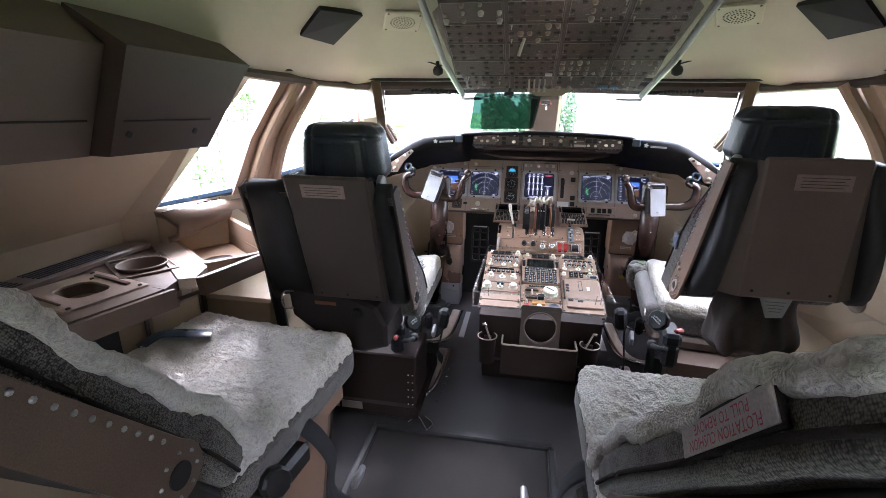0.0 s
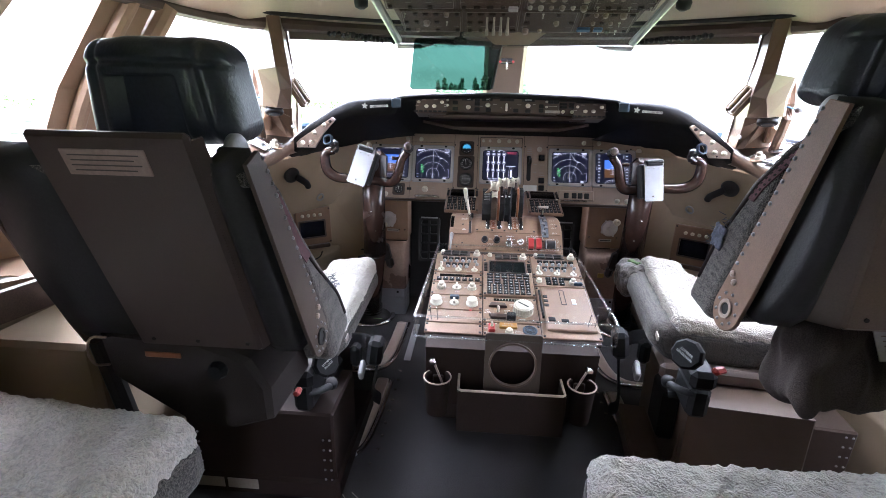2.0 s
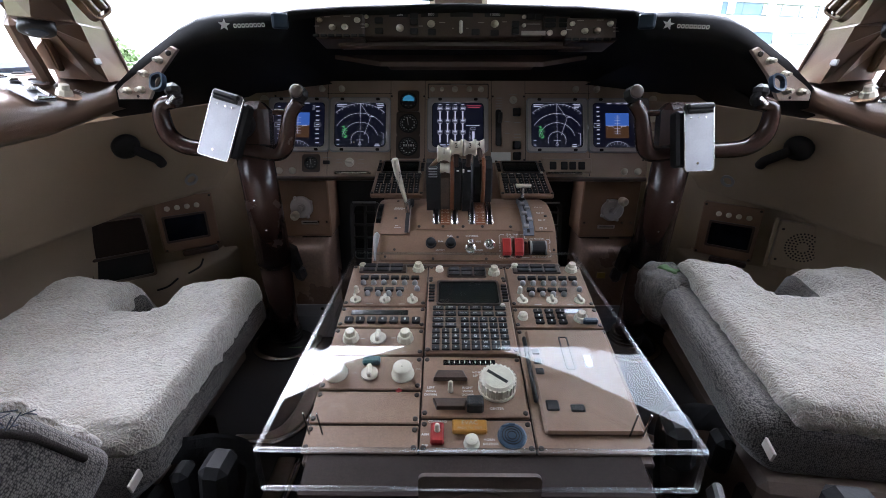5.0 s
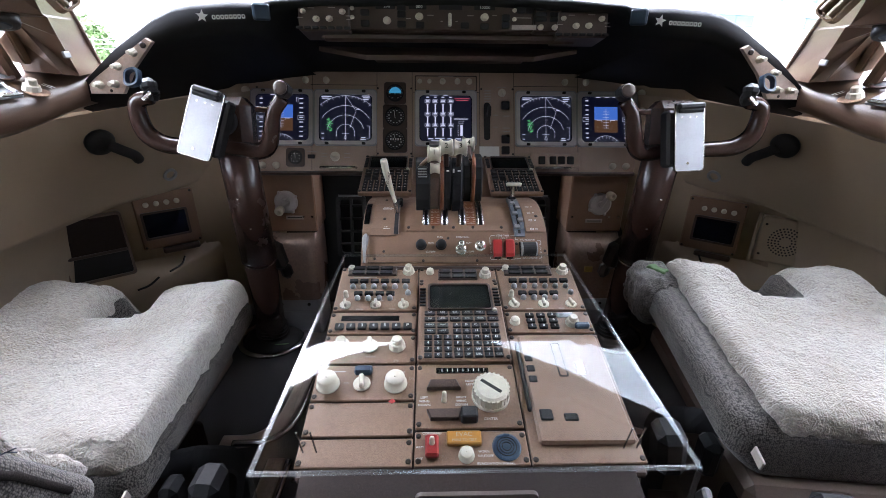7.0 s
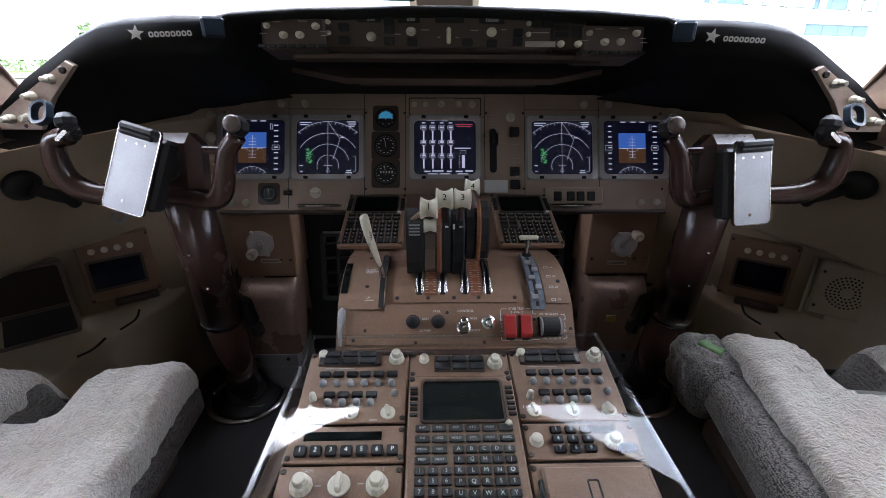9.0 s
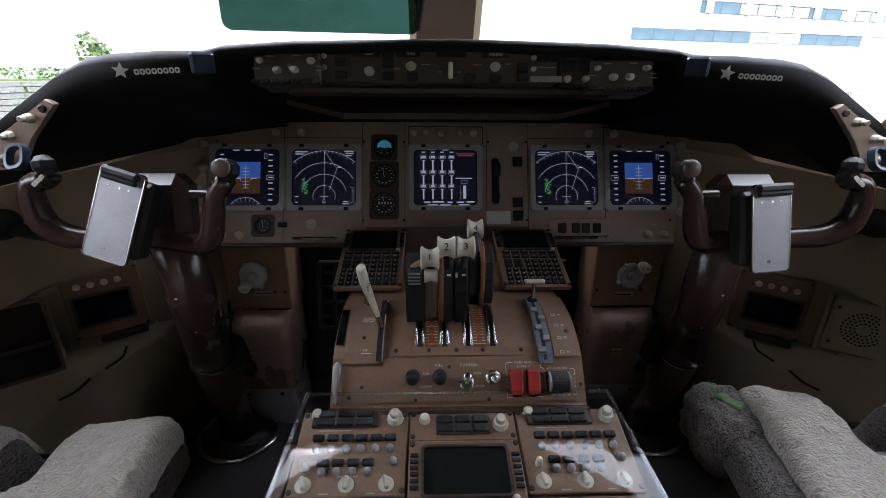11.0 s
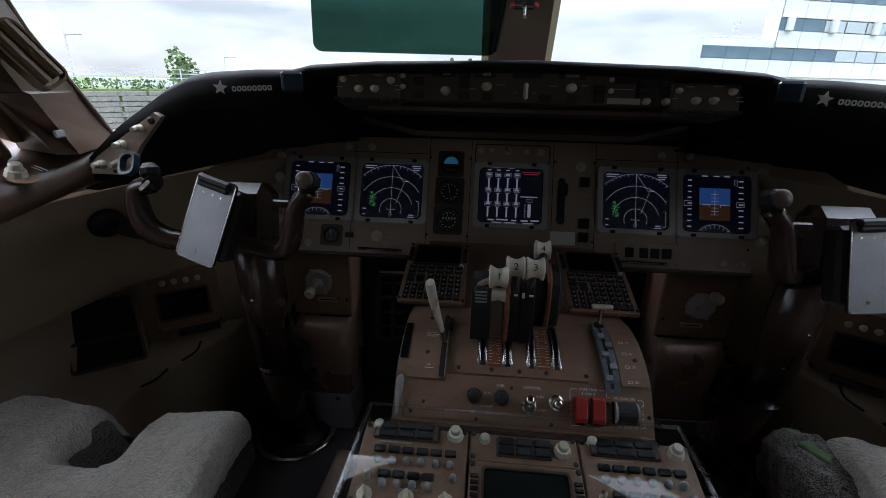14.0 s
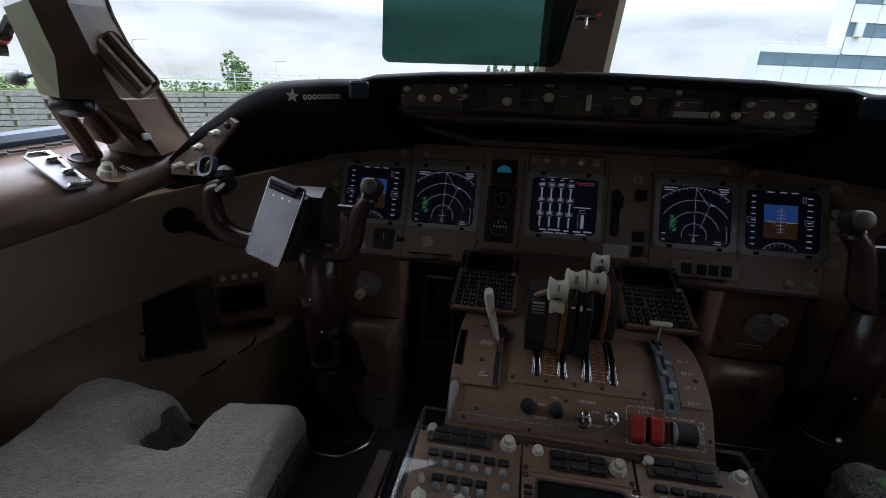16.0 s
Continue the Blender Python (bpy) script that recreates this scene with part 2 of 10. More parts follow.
RED = material("red_switch_guard", (0.36, 0.022, 0.018), 0.5, grain=0.06, scale=150, bump=0.03, wear=(0.28, 0.02, 0.02), wear_at=0.66)
REDBROWN = material("red_brown_trim", (0.21, 0.075, 0.03), 0.4, grain=0.12, scale=140, bump=0.08)
AMBER = material("amber_lamp_plastic", (0.42, 0.19, 0.03), 0.35, grain=0.05, scale=150, bump=0.02)
GREEN = material("green_foam", (0.11, 0.19, 0.085), 0.9, grain=0.12, scale=150, bump=0.3)
PINK = material("faded_red_label", (0.40, 0.06, 0.10), 0.85, grain=0.15, scale=300, bump=0.15)
BLUE_P = material("blue_document_cover", (0.10, 0.22, 0.42), 0.5, grain=0.05, scale=100, bump=0.02)
TWEED = weave("grey_tweed", (0.018, 0.015, 0.014), (0.155, 0.138, 0.122), 380.0)
WOOL = fleece("white_sheepskin", (0.54, 0.495, 0.43))
# Rear seats' fleece: colours lightened to replace light missing there.
WOOL_LIGHTENED = fleece("lightened_sheepskin", (0.72, 0.68, 0.655))
WOOL_L = fleece("lightened_cream_sheepskin", (0.80, 0.745, 0.70))
SCREEN = material("dark_display_glass", (0.006, 0.008, 0.018), 0.08, grain=0.1, scale=50, bump=0.0)
SCREEN_OFF = material("unlit_display_glass", (0.008, 0.010, 0.010), 0.10, grain=0.1, scale=50, bump=0.0)
BEZEL = material("grey_brown_bezel", (0.52, 0.49, 0.49), 0.4, metal=0.2, grain=0.06, scale=300, bump=0.05)
DIAL = material("black_dial_face", (0.012, 0.012, 0.013), 0.3, grain=0.1, scale=100, bump=0.0)
ACRYLIC = clear("clear_acrylic", (0.94, 0.96, 0.96), 0.0, 0.38)
EDGE = clear("acrylic_cut_edge", (0.90, 0.94, 0.96), 0.22, 1.4)
PANE = clear("window_pane", (0.94, 0.97, 0.96), 0.0, 0.25)
TINT = clear("green_sun_visor", (0.018, 0.051, 0.039), 0.03, 0.3)
HAZE = clear("scratched_acrylic", (0.80, 0.80, 0.80), 0.30, 1.4)
CLOTH = material("dark_bag_cloth", (0.032, 0.026, 0.024), 0.9, grain=0.35, scale=500, bump=0.5, specular=0.15)
BROWN_M = material("mid_brown_paint", (0.135, 0.090, 0.066), 0.48, grain=0.16, scale=420, bump=0.12, wear=(0.26, 0.20, 0.16), wear_at=0.70, wear_scale=9)
# Right seat's shell, lightened in colour for the light that reaches it.
SHELL_LIT = material("worn_lit_brown_shell", (0.155, 0.108, 0.086), 0.42, grain=0.10, scale=350, bump=0.12, wear=(0.25, 0.19, 0.155), wear_at=0.70, wear_scale=4)
# Pedestal brown lightened for the main panel, replacing light the hood cuts off.
BROWN_LIT = material("lightened_brown_panel_paint", (0.38, 0.275, 0.212), 0.45, grain=0.14, scale=420, bump=0.12, wear=(0.36, 0.28, 0.22), wear_at=0.70, wear_scale=9)
# Tan vinyl again, darkened for the shade on pillars and ledges.
VINYL_SHADED = material("shade_darkened_tan_vinyl", (0.145, 0.090, 0.060), 0.34, grain=0.10, scale=450, bump=0.25, wear=(0.09, 0.055, 0.038), wear_at=0.68, wear_scale=5)
FAR_BLUE = material("worn_blue_grey_metal", (0.15, 0.17, 0.205), 0.42, metal=0.35, grain=0.2, scale=90, bump=0.1, wear=(0.36, 0.37, 0.38), wear_at=0.60, wear_scale=30)
SCREW_M = material("dark_fastener", (0.055, 0.045, 0.040), 0.35, metal=0.6, grain=0.1, scale=200, bump=0.05)
LABEL_G = material("grey_stitched_label", (0.42, 0.38, 0.39), 0.8, grain=0.15, scale=300, bump=0.15)
# Left seat's shell, with shade put into the colour.
TAUPE_D = material("shaded_taupe_shell", (0.058, 0.040, 0.034), 0.42, grain=0.08, scale=350, bump=0.12, wear=(0.13, 0.10, 0.085), wear_at=0.72, wear_scale=4)
STRAW_B = material("ochre_plastic", (0.21, 0.125, 0.055), 0.5, grain=0.1, scale=200, bump=0.08)
SLATE = material("slate_grey_plastic", (0.115, 0.120, 0.135), 0.5, grain=0.1, scale=200, bump=0.05)
# Darker copy of the panel brown: shade put into the colour.
BROWN_SHADED = material("shaded_brown_panel_paint", (0.078, 0.052, 0.040), 0.48, grain=0.16, scale=420, bump=0.12, wear=(0.14, 0.10, 0.08), wear_at=0.70, wear_scale=9)
SATIN_B = material("satin_brown_metal", (0.26, 0.175, 0.135), 0.30, metal=0.35, grain=0.12, scale=120, bump=0.06, wear=(0.36, 0.30, 0.26), wear_at=0.64, wear_scale=6)
STRAW = material("faded_yellow_paint", (0.40, 0.27, 0.06), 0.6, grain=0.2, scale=200, bump=0.05)
POUCH = material("brown_grey_pouch_cloth", (0.062, 0.050, 0.045), 0.9, grain=0.4, scale=420, bump=0.5, specular=0.15)
STITCH = material("faded_wine_label", (0.115, 0.045, 0.056), 0.85, grain=0.35, scale=300, bump=0.2)
FRAY = material("frayed_blue_grey_thread", (0.085, 0.095, 0.125), 0.9, grain=0.5, scale=300, bump=0.4)
LABEL_D = material("faded_tan_label", (0.30, 0.215, 0.19), 0.6, grain=0.1, scale=150, bump=0.02)
GLOW_BG = glow("display_backlight", (0.05, 0.065, 0.20), 0.012)
GLOW_W = glow("display_white", (0.80, 0.84, 1.0), 0.17)
GLOW_B = glow("display_sky_blue", (0.10, 0.28, 0.92), 0.12)
GLOW_N = glow("display_earth_brown", (0.30, 0.15, 0.07), 0.06)
GLOW_G = glow("display_green", (0.15, 0.75, 0.25), 0.12)
GLOW_R = glow("display_red", (0.65, 0.10, 0.14), 0.15)
GLOW_C = glow("standby_blue", (0.08, 0.45, 0.70), 0.12)


# ---- building helpers ----


STUFF = ("rivets", "printed_legend", "key_legends", "scale_ticks", "scale_marks", "symbology", "counter_figures", "marks_and_needle", "label_lettering", "door_slots", "frayed_threads", "switch_studs", "track_bolts", "bolt_heads", "faded_print", "panel_joints", "flap_figures")


def part(name, bm, mat, parent=None, label="", m=None, smooth=False):
    """Links a bmesh as one mesh object under a thing or a part."""
    me = bpy.data.meshes.new(name)
    bmesh.ops.recalc_face_normals(bm, faces=bm.faces)
    bm.to_mesh(me)
    bm.free()
    me.materials.append(mat)
    if smooth:
        for p in me.polygons:
            p.use_smooth = True
    ob = new(name, me)
    ob.parent = parent
    if m is not None:
        ob.matrix_basis = m
    if label:
        ob["label"] = label
    if name in STUFF:
        ob["kind"] = "stuff"
    return ob


def shared(name, me, parent, m):
    ob = new(name, me)
    ob.parent = parent
    ob.matrix_basis = m
    return ob


def thing(name, label, category, m=None, group="", kind=""):
    ob = new(name)
    ob.empty_display_size = 0.05
    if m is not None:
        ob.matrix_basis = m
    return tagged(ob, label, category, group, kind)


def setting(name, bm, mat, label, smooth=False):
    return tagged(part(name, bm, mat, smooth=smooth), label, kind="structure")


def mesh_of(name, bm, mat, smooth=False):
    me = bpy.data.meshes.new(name)
    bmesh.ops.recalc_face_normals(bm, faces=bm.faces)
    bm.to_mesh(me)
    bm.free()
    me.materials.append(mat)
    if smooth:
        for p in me.polygons:
            p.use_smooth = True
    return me


def B():
    return bmesh.new()


def add(bm, verts, faces, m=None):
    vs = [bm.verts.new(m @ Vector(v) if m is not None else v) for v in verts]
    for f in faces:
        try:
            bm.faces.new([vs[i] for i in f])
        except ValueError:
            pass
    return bm


def box(bm, c, s, m=None, bev=0.0):
    """A box with its centre and full sizes; bev chamfers all its edges."""
    hx, hy, hz = s[0] / 2, s[1] / 2, s[2] / 2
    b = min(bev, hx * 0.9, hy * 0.9, hz * 0.9)
    if b <= 0:
        v = [(c[0] + i * hx, c[1] + j * hy, c[2] + k * hz) for i in (-1, 1) for j in (-1, 1) for k in (-1, 1)]
        return add(bm, v, [(0, 1, 3, 2), (4, 6, 7, 5), (0, 4, 5, 1), (2, 3, 7, 6), (0, 2, 6, 4), (1, 5, 7, 3)], m)
    v, idx = [], {}
    for i in (-1, 1):
        for j in (-1, 1):
            for k in (-1, 1):
                for a in range(3):
                    h = [hx - b, hy - b, hz - b]
                    h[a] += b
                    idx[(i, j, k, a)] = len(v)
                    v.append((c[0] + i * h[0], c[1] + j * h[1], c[2] + k * h[2]))
    f = []
    order = [(-1, -1), (1, -1), (1, 1), (-1, 1)]
    for s1 in (-1, 1):
        f.append([idx[(s1, p, q, 0)] for p, q in order])
        f.append([idx[(p, s1, q, 1)] for p, q in order])
        f.append([idx[(p, q, s1, 2)] for p, q in order])
    for p in (-1, 1):
        for q in (-1, 1):
            f.append([idx[(-1, p, q, 1)], idx[(1, p, q, 1)], idx[(1, p, q, 2)], idx[(-1, p, q, 2)]])
            f.append([idx[(p, -1, q, 0)], idx[(p, 1, q, 0)], idx[(p, 1, q, 2)], idx[(p, -1, q, 2)]])
            f.append([idx[(p, q, -1, 0)], idx[(p, q, 1, 0)], idx[(p, q, 1, 1)], idx[(p, q, -1, 1)]])
            for r in (-1, 1):
                f.append([idx[(p, q, r, a)] for a in range(3)])
    return add(bm, v, f, m)


def lathe(bm, prof, m=None, seg=20, cap=True):
    """Turns a profile of (radius, height) round the z axis."""
    v, f = [], []
    for r, z in prof:
        for i in range(seg):
            a = 2 * math.pi * i / seg
            v.append((r * math.cos(a), r * math.sin(a), z))
    for k in range(len(prof) - 1):
        for i in range(seg):
            j = (i + 1) % seg
            f.append((k * seg + i, k * seg + j, (k + 1) * seg + j, (k + 1) * seg + i))
    if cap:
        f.append(tuple(range(seg)))
        f.append(tuple((len(prof) - 1) * seg + i for i in range(seg)))
    return add(bm, v, f, m)


def cyl(bm, p, q, r, r2=None, seg=14):
    p, q = Vector(p), Vector(q)
    m = Matrix.Translation(p) @ (q - p).to_track_quat("Z", "Y").to_matrix().to_4x4()
    return lathe(bm, [(r, 0), (r if r2 is None else r2, (q - p).length)], m, seg)


def curve_points(pts, n=8):
    """Points along a smooth curve through pts."""
    p = [Vector(a) for a in pts]
    p = [2 * p[0] - p[1]] + p + [2 * p[-1] - p[-2]]
    out = []
    for i in range(1, len(p) - 2):
        for k in range(n):
            t = k / n
            a, b, c, d = p[i - 1], p[i], p[i + 1], p[i + 2]
            out.append(0.5 * ((2 * b) + (c - a) * t + (2 * a - 5 * b + 4 * c - d) * t * t + (3 * b - a - 3 * c + d) * t ** 3))
    out.append(p[-2])
    return out


def tube(bm, pts, r, seg=10, flat=1.0, up=(0, 0, 1), radii=None):
    """Sweeps a round or flattened section along points."""
    pts = [Vector(p) for p in pts]
    v, f = [], []
    for i, p in enumerate(pts):
        d = (pts[min(i + 1, len(pts) - 1)] - pts[max(i - 1, 0)]).normalized()
        s = d.cross(Vector(up))
        s = s.normalized() if s.length > 1e-4 else d.orthogonal().normalized()
        u = s.cross(d).normalized()
        rr = radii[i] if radii else r
        for k in range(seg):
            a = 2 * math.pi * k / seg
            v.append(p + s * math.cos(a) * rr + u * math.sin(a) * rr * flat)
    for i in range(len(pts) - 1):
        for k in range(seg):
            j = (k + 1) % seg
            f.append((i * seg + k, i * seg + j, (i + 1) * seg + j, (i + 1) * seg + k))
    f.append(tuple(range(seg)))
    f.append(tuple((len(pts) - 1) * seg + k for k in range(seg)))
    return add(bm, v, f)


def prism(bm, poly, depth, m=None, z0=0.0, bev=0.0):
    """A polygon in local x, y made depth thick along local z from z0, with a chamfered front."""
    n = len(poly)
    c = Vector((sum(p[0] for p in poly) / n, sum(p[1] for p in poly) / n))
    rings = [(1.0, z0), (1.0, z0 + depth - bev)]
    v = [(p[0], p[1], z0) for p in poly] + [(p[0], p[1], z0 + depth - bev) for p in poly]
    if bev:
        for p in poly:
            d = Vector(p) - c
            d = d * max(0.0, 1 - bev / max(d.length, 1e-5))
            v.append((c.x + d.x, c.y + d.y, z0 + depth))
        rings.append((0, 0))
    f = [tuple(range(n))[::-1], tuple((len(rings) - 1) * n + i for i in range(n))]
    for k in range(len(rings) - 1):
        for i in range(n):
            j = (i + 1) % n
            f.append((k * n + i, k * n + j, (k + 1) * n + j, (k + 1) * n + i))
    return add(bm, v, f, m)


def rrect(w, h, r, n=4, cx=0.0, cy=0.0):
    """The outline of a rectangle with rounded corners."""
    out = []
    for sx, sy, a0 in ((1, 1, 0), (-1, 1, 90), (-1, -1, 180), (1, -1, 270)):
        for k in range(n + 1):
            a = radians(a0 + 90 * k / n)
            out.append((cx + sx * (w / 2 - r) + r * math.cos(a), cy + sy * (h / 2 - r) + r * math.sin(a)))
    return out


def frame_ring(bm, outer, inner, depth, m=None, z0=0.0):
    """A flat frame between two outlines with equally many points."""
    n = len(outer)
    v = [(p[0], p[1], z) for z in (z0, z0 + depth) for p in outer] + [(p[0], p[1], z) for z in (z0, z0 + depth) for p in inner]
    f = []
    for i in range(n):
        j = (i + 1) % n
        f += [(i, j, n + j, n + i), (2 * n + j, 2 * n + i, 3 * n + i, 3 * n + j), (n + i, n + j, 3 * n + j, 3 * n + i), (j, i, 2 * n + i, 2 * n + j)]
    return add(bm, v, f, m)


def soft(name, size, r, n, mat, parent, m=None, fn=None, label=""):
    """A padded block with rounded edges; fn(p, normal) moves its points."""
    h = np.array(size) / 2
    v, idx, f = [], {}, []
    g = [2 * i / n - 1 for i in range(n + 1)]

    def vert(a, i, j, s):
        c = [0, 0, 0]
        c[a], c[(a + 1) % 3], c[(a + 2) % 3] = (n if s > 0 else 0), i, j
        k = tuple(c)
        if k not in idx:
            idx[k] = len(v)
            p = np.array([g[q] for q in k]) * h
            inner = np.clip(p, -(h - r), h - r)
            d = p - inner
            ln = np.linalg.norm(d)
            nn = d / ln if ln > 1e-9 else np.zeros(3)
            q = inner + nn * min(r, ln) if ln > 0 else p
            if ln > 0:
                q = inner + nn * r
            if fn:
                q = fn(Vector(q), Vector(nn))
            v.append(tuple(q))
        return idx[k]

    for a in range(3):
        for s in (-1, 1):
            for i in range(n):
                for j in range(n):
                    q = (vert(a, i, j, s), vert(a, i + 1, j, s), vert(a, i + 1, j + 1, s), vert(a, i, j + 1, s))
                    f.append(q if s > 0 else q[::-1])
    me = bpy.data.meshes.new(name)
    me.from_pydata(v, [], f)
    me.materials.append(mat)
    for p in me.polygons:
        p.use_smooth = True
    ob = new(name, me)
    ob.parent = parent
    if m is not None:
        ob.matrix_basis = m
    if label:
        ob["label"] = label
    return ob


def loft(bm, rows):
    """A sheet through rows of equally many points."""
    n = len(rows[0])
    v = [p for r in rows for p in r]
    f = [(i * n + k, i * n + k + 1, (i + 1) * n + k + 1, (i + 1) * n + k) for i in range(len(rows) - 1) for k in range(n - 1)]
    return add(bm, v, f)


def slab(bm, rows, t):
    """A sheet through rows, t thick (measured along its normals)."""
    n, m = len(rows), len(rows[0])
    r = [[Vector(p) for p in row] for row in rows]
    back = []
    for i in range(n):
        line = []
        for k in range(m):
            a = r[min(i + 1, n - 1)][k] - r[max(i - 1, 0)][k]
            b = r[i][min(k + 1, m - 1)] - r[i][max(k - 1, 0)]
            line.append(r[i][k] + a.cross(b).normalized() * t)
        back.append(line)
    v = [p for row in r for p in row] + [p for row in back for p in row]
    o = n * m
    f = []
    for i in range(n - 1):
        for k in range(m - 1):
            q = (i * m + k, i * m + k + 1, (i + 1) * m + k + 1, (i + 1) * m + k)
            f += [q, tuple(o + x for x in q[::-1])]
    for k in range(m - 1):
        f += [(k, k + 1, o + k + 1, o + k), ((n - 1) * m + k, (n - 1) * m + k + 1, o + (n - 1) * m + k + 1, o + (n - 1) * m + k)]
    for i in range(n - 1):
        f += [(i * m, (i + 1) * m, o + (i + 1) * m, o + i * m), (i * m + m - 1, (i + 1) * m + m - 1, o + (i + 1) * m + m - 1, o + i * m + m - 1)]
    return add(bm, v, f)


def words(bm, text, x, y, size, z=0.0, m=None, align="CENTER"):
    """Adds lettering in the built-in font to bm, flat in local x, y."""
    cu = bpy.data.curves.new("lettering", "FONT")
    cu.body, cu.size, cu.align_x, cu.align_y, cu.resolution_u = text, size, align, "CENTER", 2
    ob = bpy.data.objects.new("lettering", cu)
    me = bpy.data.meshes.new_from_object(ob)
    t = Matrix.Translation((x, y, z))
    me.transform(m @ t if m is not None else t)
    bm.from_mesh(me)
    bpy.data.objects.remove(ob)
    bpy.data.curves.remove(cu)
    bpy.data.meshes.remove(me)
    return bm


def strip(bm, pts, w, z=0.0):
    """A thin flat line along points in local x, y."""
    pts = [Vector(p) for p in pts]
    v, f = [], []
    for i, p in enumerate(pts):
        d = (pts[min(i + 1, len(pts) - 1)] - pts[max(i - 1, 0)]).normalized()
        s = Vector((-d.y, d.x)) * w / 2
        v += [(p.x + s.x, p.y + s.y, z), (p.x - s.x, p.y - s.y, z)]
    for i in range(len(pts) - 1):
        f.append((2 * i, 2 * i + 1, 2 * i + 3, 2 * i + 2))
    return add(bm, v, f)


def arc(r, a0, a1, n=24, cx=0.0, cy=0.0):
    return [(cx + r * math.sin(radians(a0 + (a1 - a0) * k / n)), cy + r * math.cos(radians(a0 + (a1 - a0) * k / n))) for k in range(n + 1)]


def rect(bm, cx, cy, w, h, z=0.0):
    return add(bm, [(cx - w / 2, cy - h / 2, z), (cx + w / 2, cy - h / 2, z), (cx + w / 2, cy + h / 2, z), (cx - w / 2, cy + h / 2, z)], [(0, 1, 2, 3)])


KNOB_ME = mesh_of("knob", lathe(lathe(B(), [(1.15, 0), (1.15, 0.25), (1.0, 0.3), (0.95, 1.1), (0.85, 1.25)], None, 14), [(0.12, 1.25), (0.12, 1.3)], None, 6), CREAM, True)
KNOB_W = mesh_of("pointer_knob", box(lathe(B(), [(1.2, 0), (1.2, 0.35), (1.0, 0.42)], None, 16), (0, 0, 0.85), (0.62, 1.9, 0.95), None, 0.15), CREAM)
KNOB_R = mesh_of("ribbed_knob", lathe(lathe(B(), [(1.2, 0), (1.25, 0.1), (1.05, 0.9), (0.9, 1.0)], None, 10), [(0.75, 1.0), (0.7, 1.7), (0.6, 1.8)], None, 12), CREAM)
SCREW_ME = mesh_of("screw", box(lathe(B(), [(1.0, 0), (1.0, 0.3), (0.7, 0.5)], None, 10), (0, 0, 0.5), (1.3, 0.22, 0.1)), SCREW_M)
BUTTON_ME = mesh_of("button", box(B(), (0, 0, 0.5), (1, 1, 1), None, 0.12), BLACK)
BUTTON_BR = mesh_of("button", box(B(), (0, 0, 0.5), (1, 1, 1), None, 0.12), BROWN_D)


def put(name, me, parent, x, y, z, s, turn=0.0, sy=None, sz=None):
    return shared(name, me, parent, Matrix.Translation((x, y, z)) @ Matrix.Rotation(radians(turn), 4, "Z") @ Matrix.Diagonal((s, s if sy is None else sy, s if sz is None else sz, 1)))


def screws(parent, pts, z=0.002, r=0.004):
    for x, y in pts:
        put("screw", SCREW_ME, parent, x, y, z, r, random.uniform(0, 180))


# ---- the cockpit's shell ----
FZ = 0.05
setting("floor", box(B(), (0, 1.4, FZ - 0.03), (3.2, 5.0, 0.06)), CARPET, "dark grey worn carpet on the cockpit floor")
# Unseen gap added in the bulkhead so skylight brightens seats and panel.
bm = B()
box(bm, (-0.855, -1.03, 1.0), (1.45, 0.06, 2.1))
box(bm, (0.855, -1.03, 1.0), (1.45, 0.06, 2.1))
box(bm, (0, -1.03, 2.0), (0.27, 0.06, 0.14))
setting("wall_rear", bm, BEIGE, "plain beige bulkhead with an unseen gap that admits fill light")

HEAD = [(1.13, -1.0, 1.39), (1.13, 0.6, 1.39), (1.13, 1.6, 1.39), (1.06, 2.24, 1.385), (0.96, 2.60, 1.38), (0.81, 2.72, 1.385), (0.45, 3.03, 1.41), (0.0, 3.32, 1.44)]
MIDS = [(0.85, -1.0, 1.86), (0.85, 0.6, 1.86), (0.85, 1.6, 1.80), (0.80, 2.12, 1.66), (0.70, 2.46, 1.575), (0.60, 2.64, 1.50), (0.38, 2.86, 1.465), (0.0, 3.02, 1.46)]
TOPS = [(0.0, -1.0, 2.0), (0.0, 0.6, 2.0), (0.0, 1.6, 1.93), (0.0, 2.08, 1.76), (0.0, 2.4, 1.64), (0.0, 2.56, 1.57), (0.0, 2.74, 1.52), (0.0, 2.92, 1.48)]


def mid_of(a, b, lift):
    return tuple((a[k] + b[k]) / 2 + (lift if k == 2 else 0) for k in range(3))


bm = B()
for s in (-1, 1):
    rows = []
    for h, md, tp in zip(HEAD, MIDS, TOPS):
        line = [h, mid_of(h, md, 0.03), md, mid_of(md, tp, 0.015), tp]
        rows.append([(s * p[0], p[1], p[2]) for p in line])
    slab(bm, rows, 0.04 if s > 0 else -0.04)
setting("ceiling", bm, LINER, "beige moulded headliner curving over the flight deck", True)

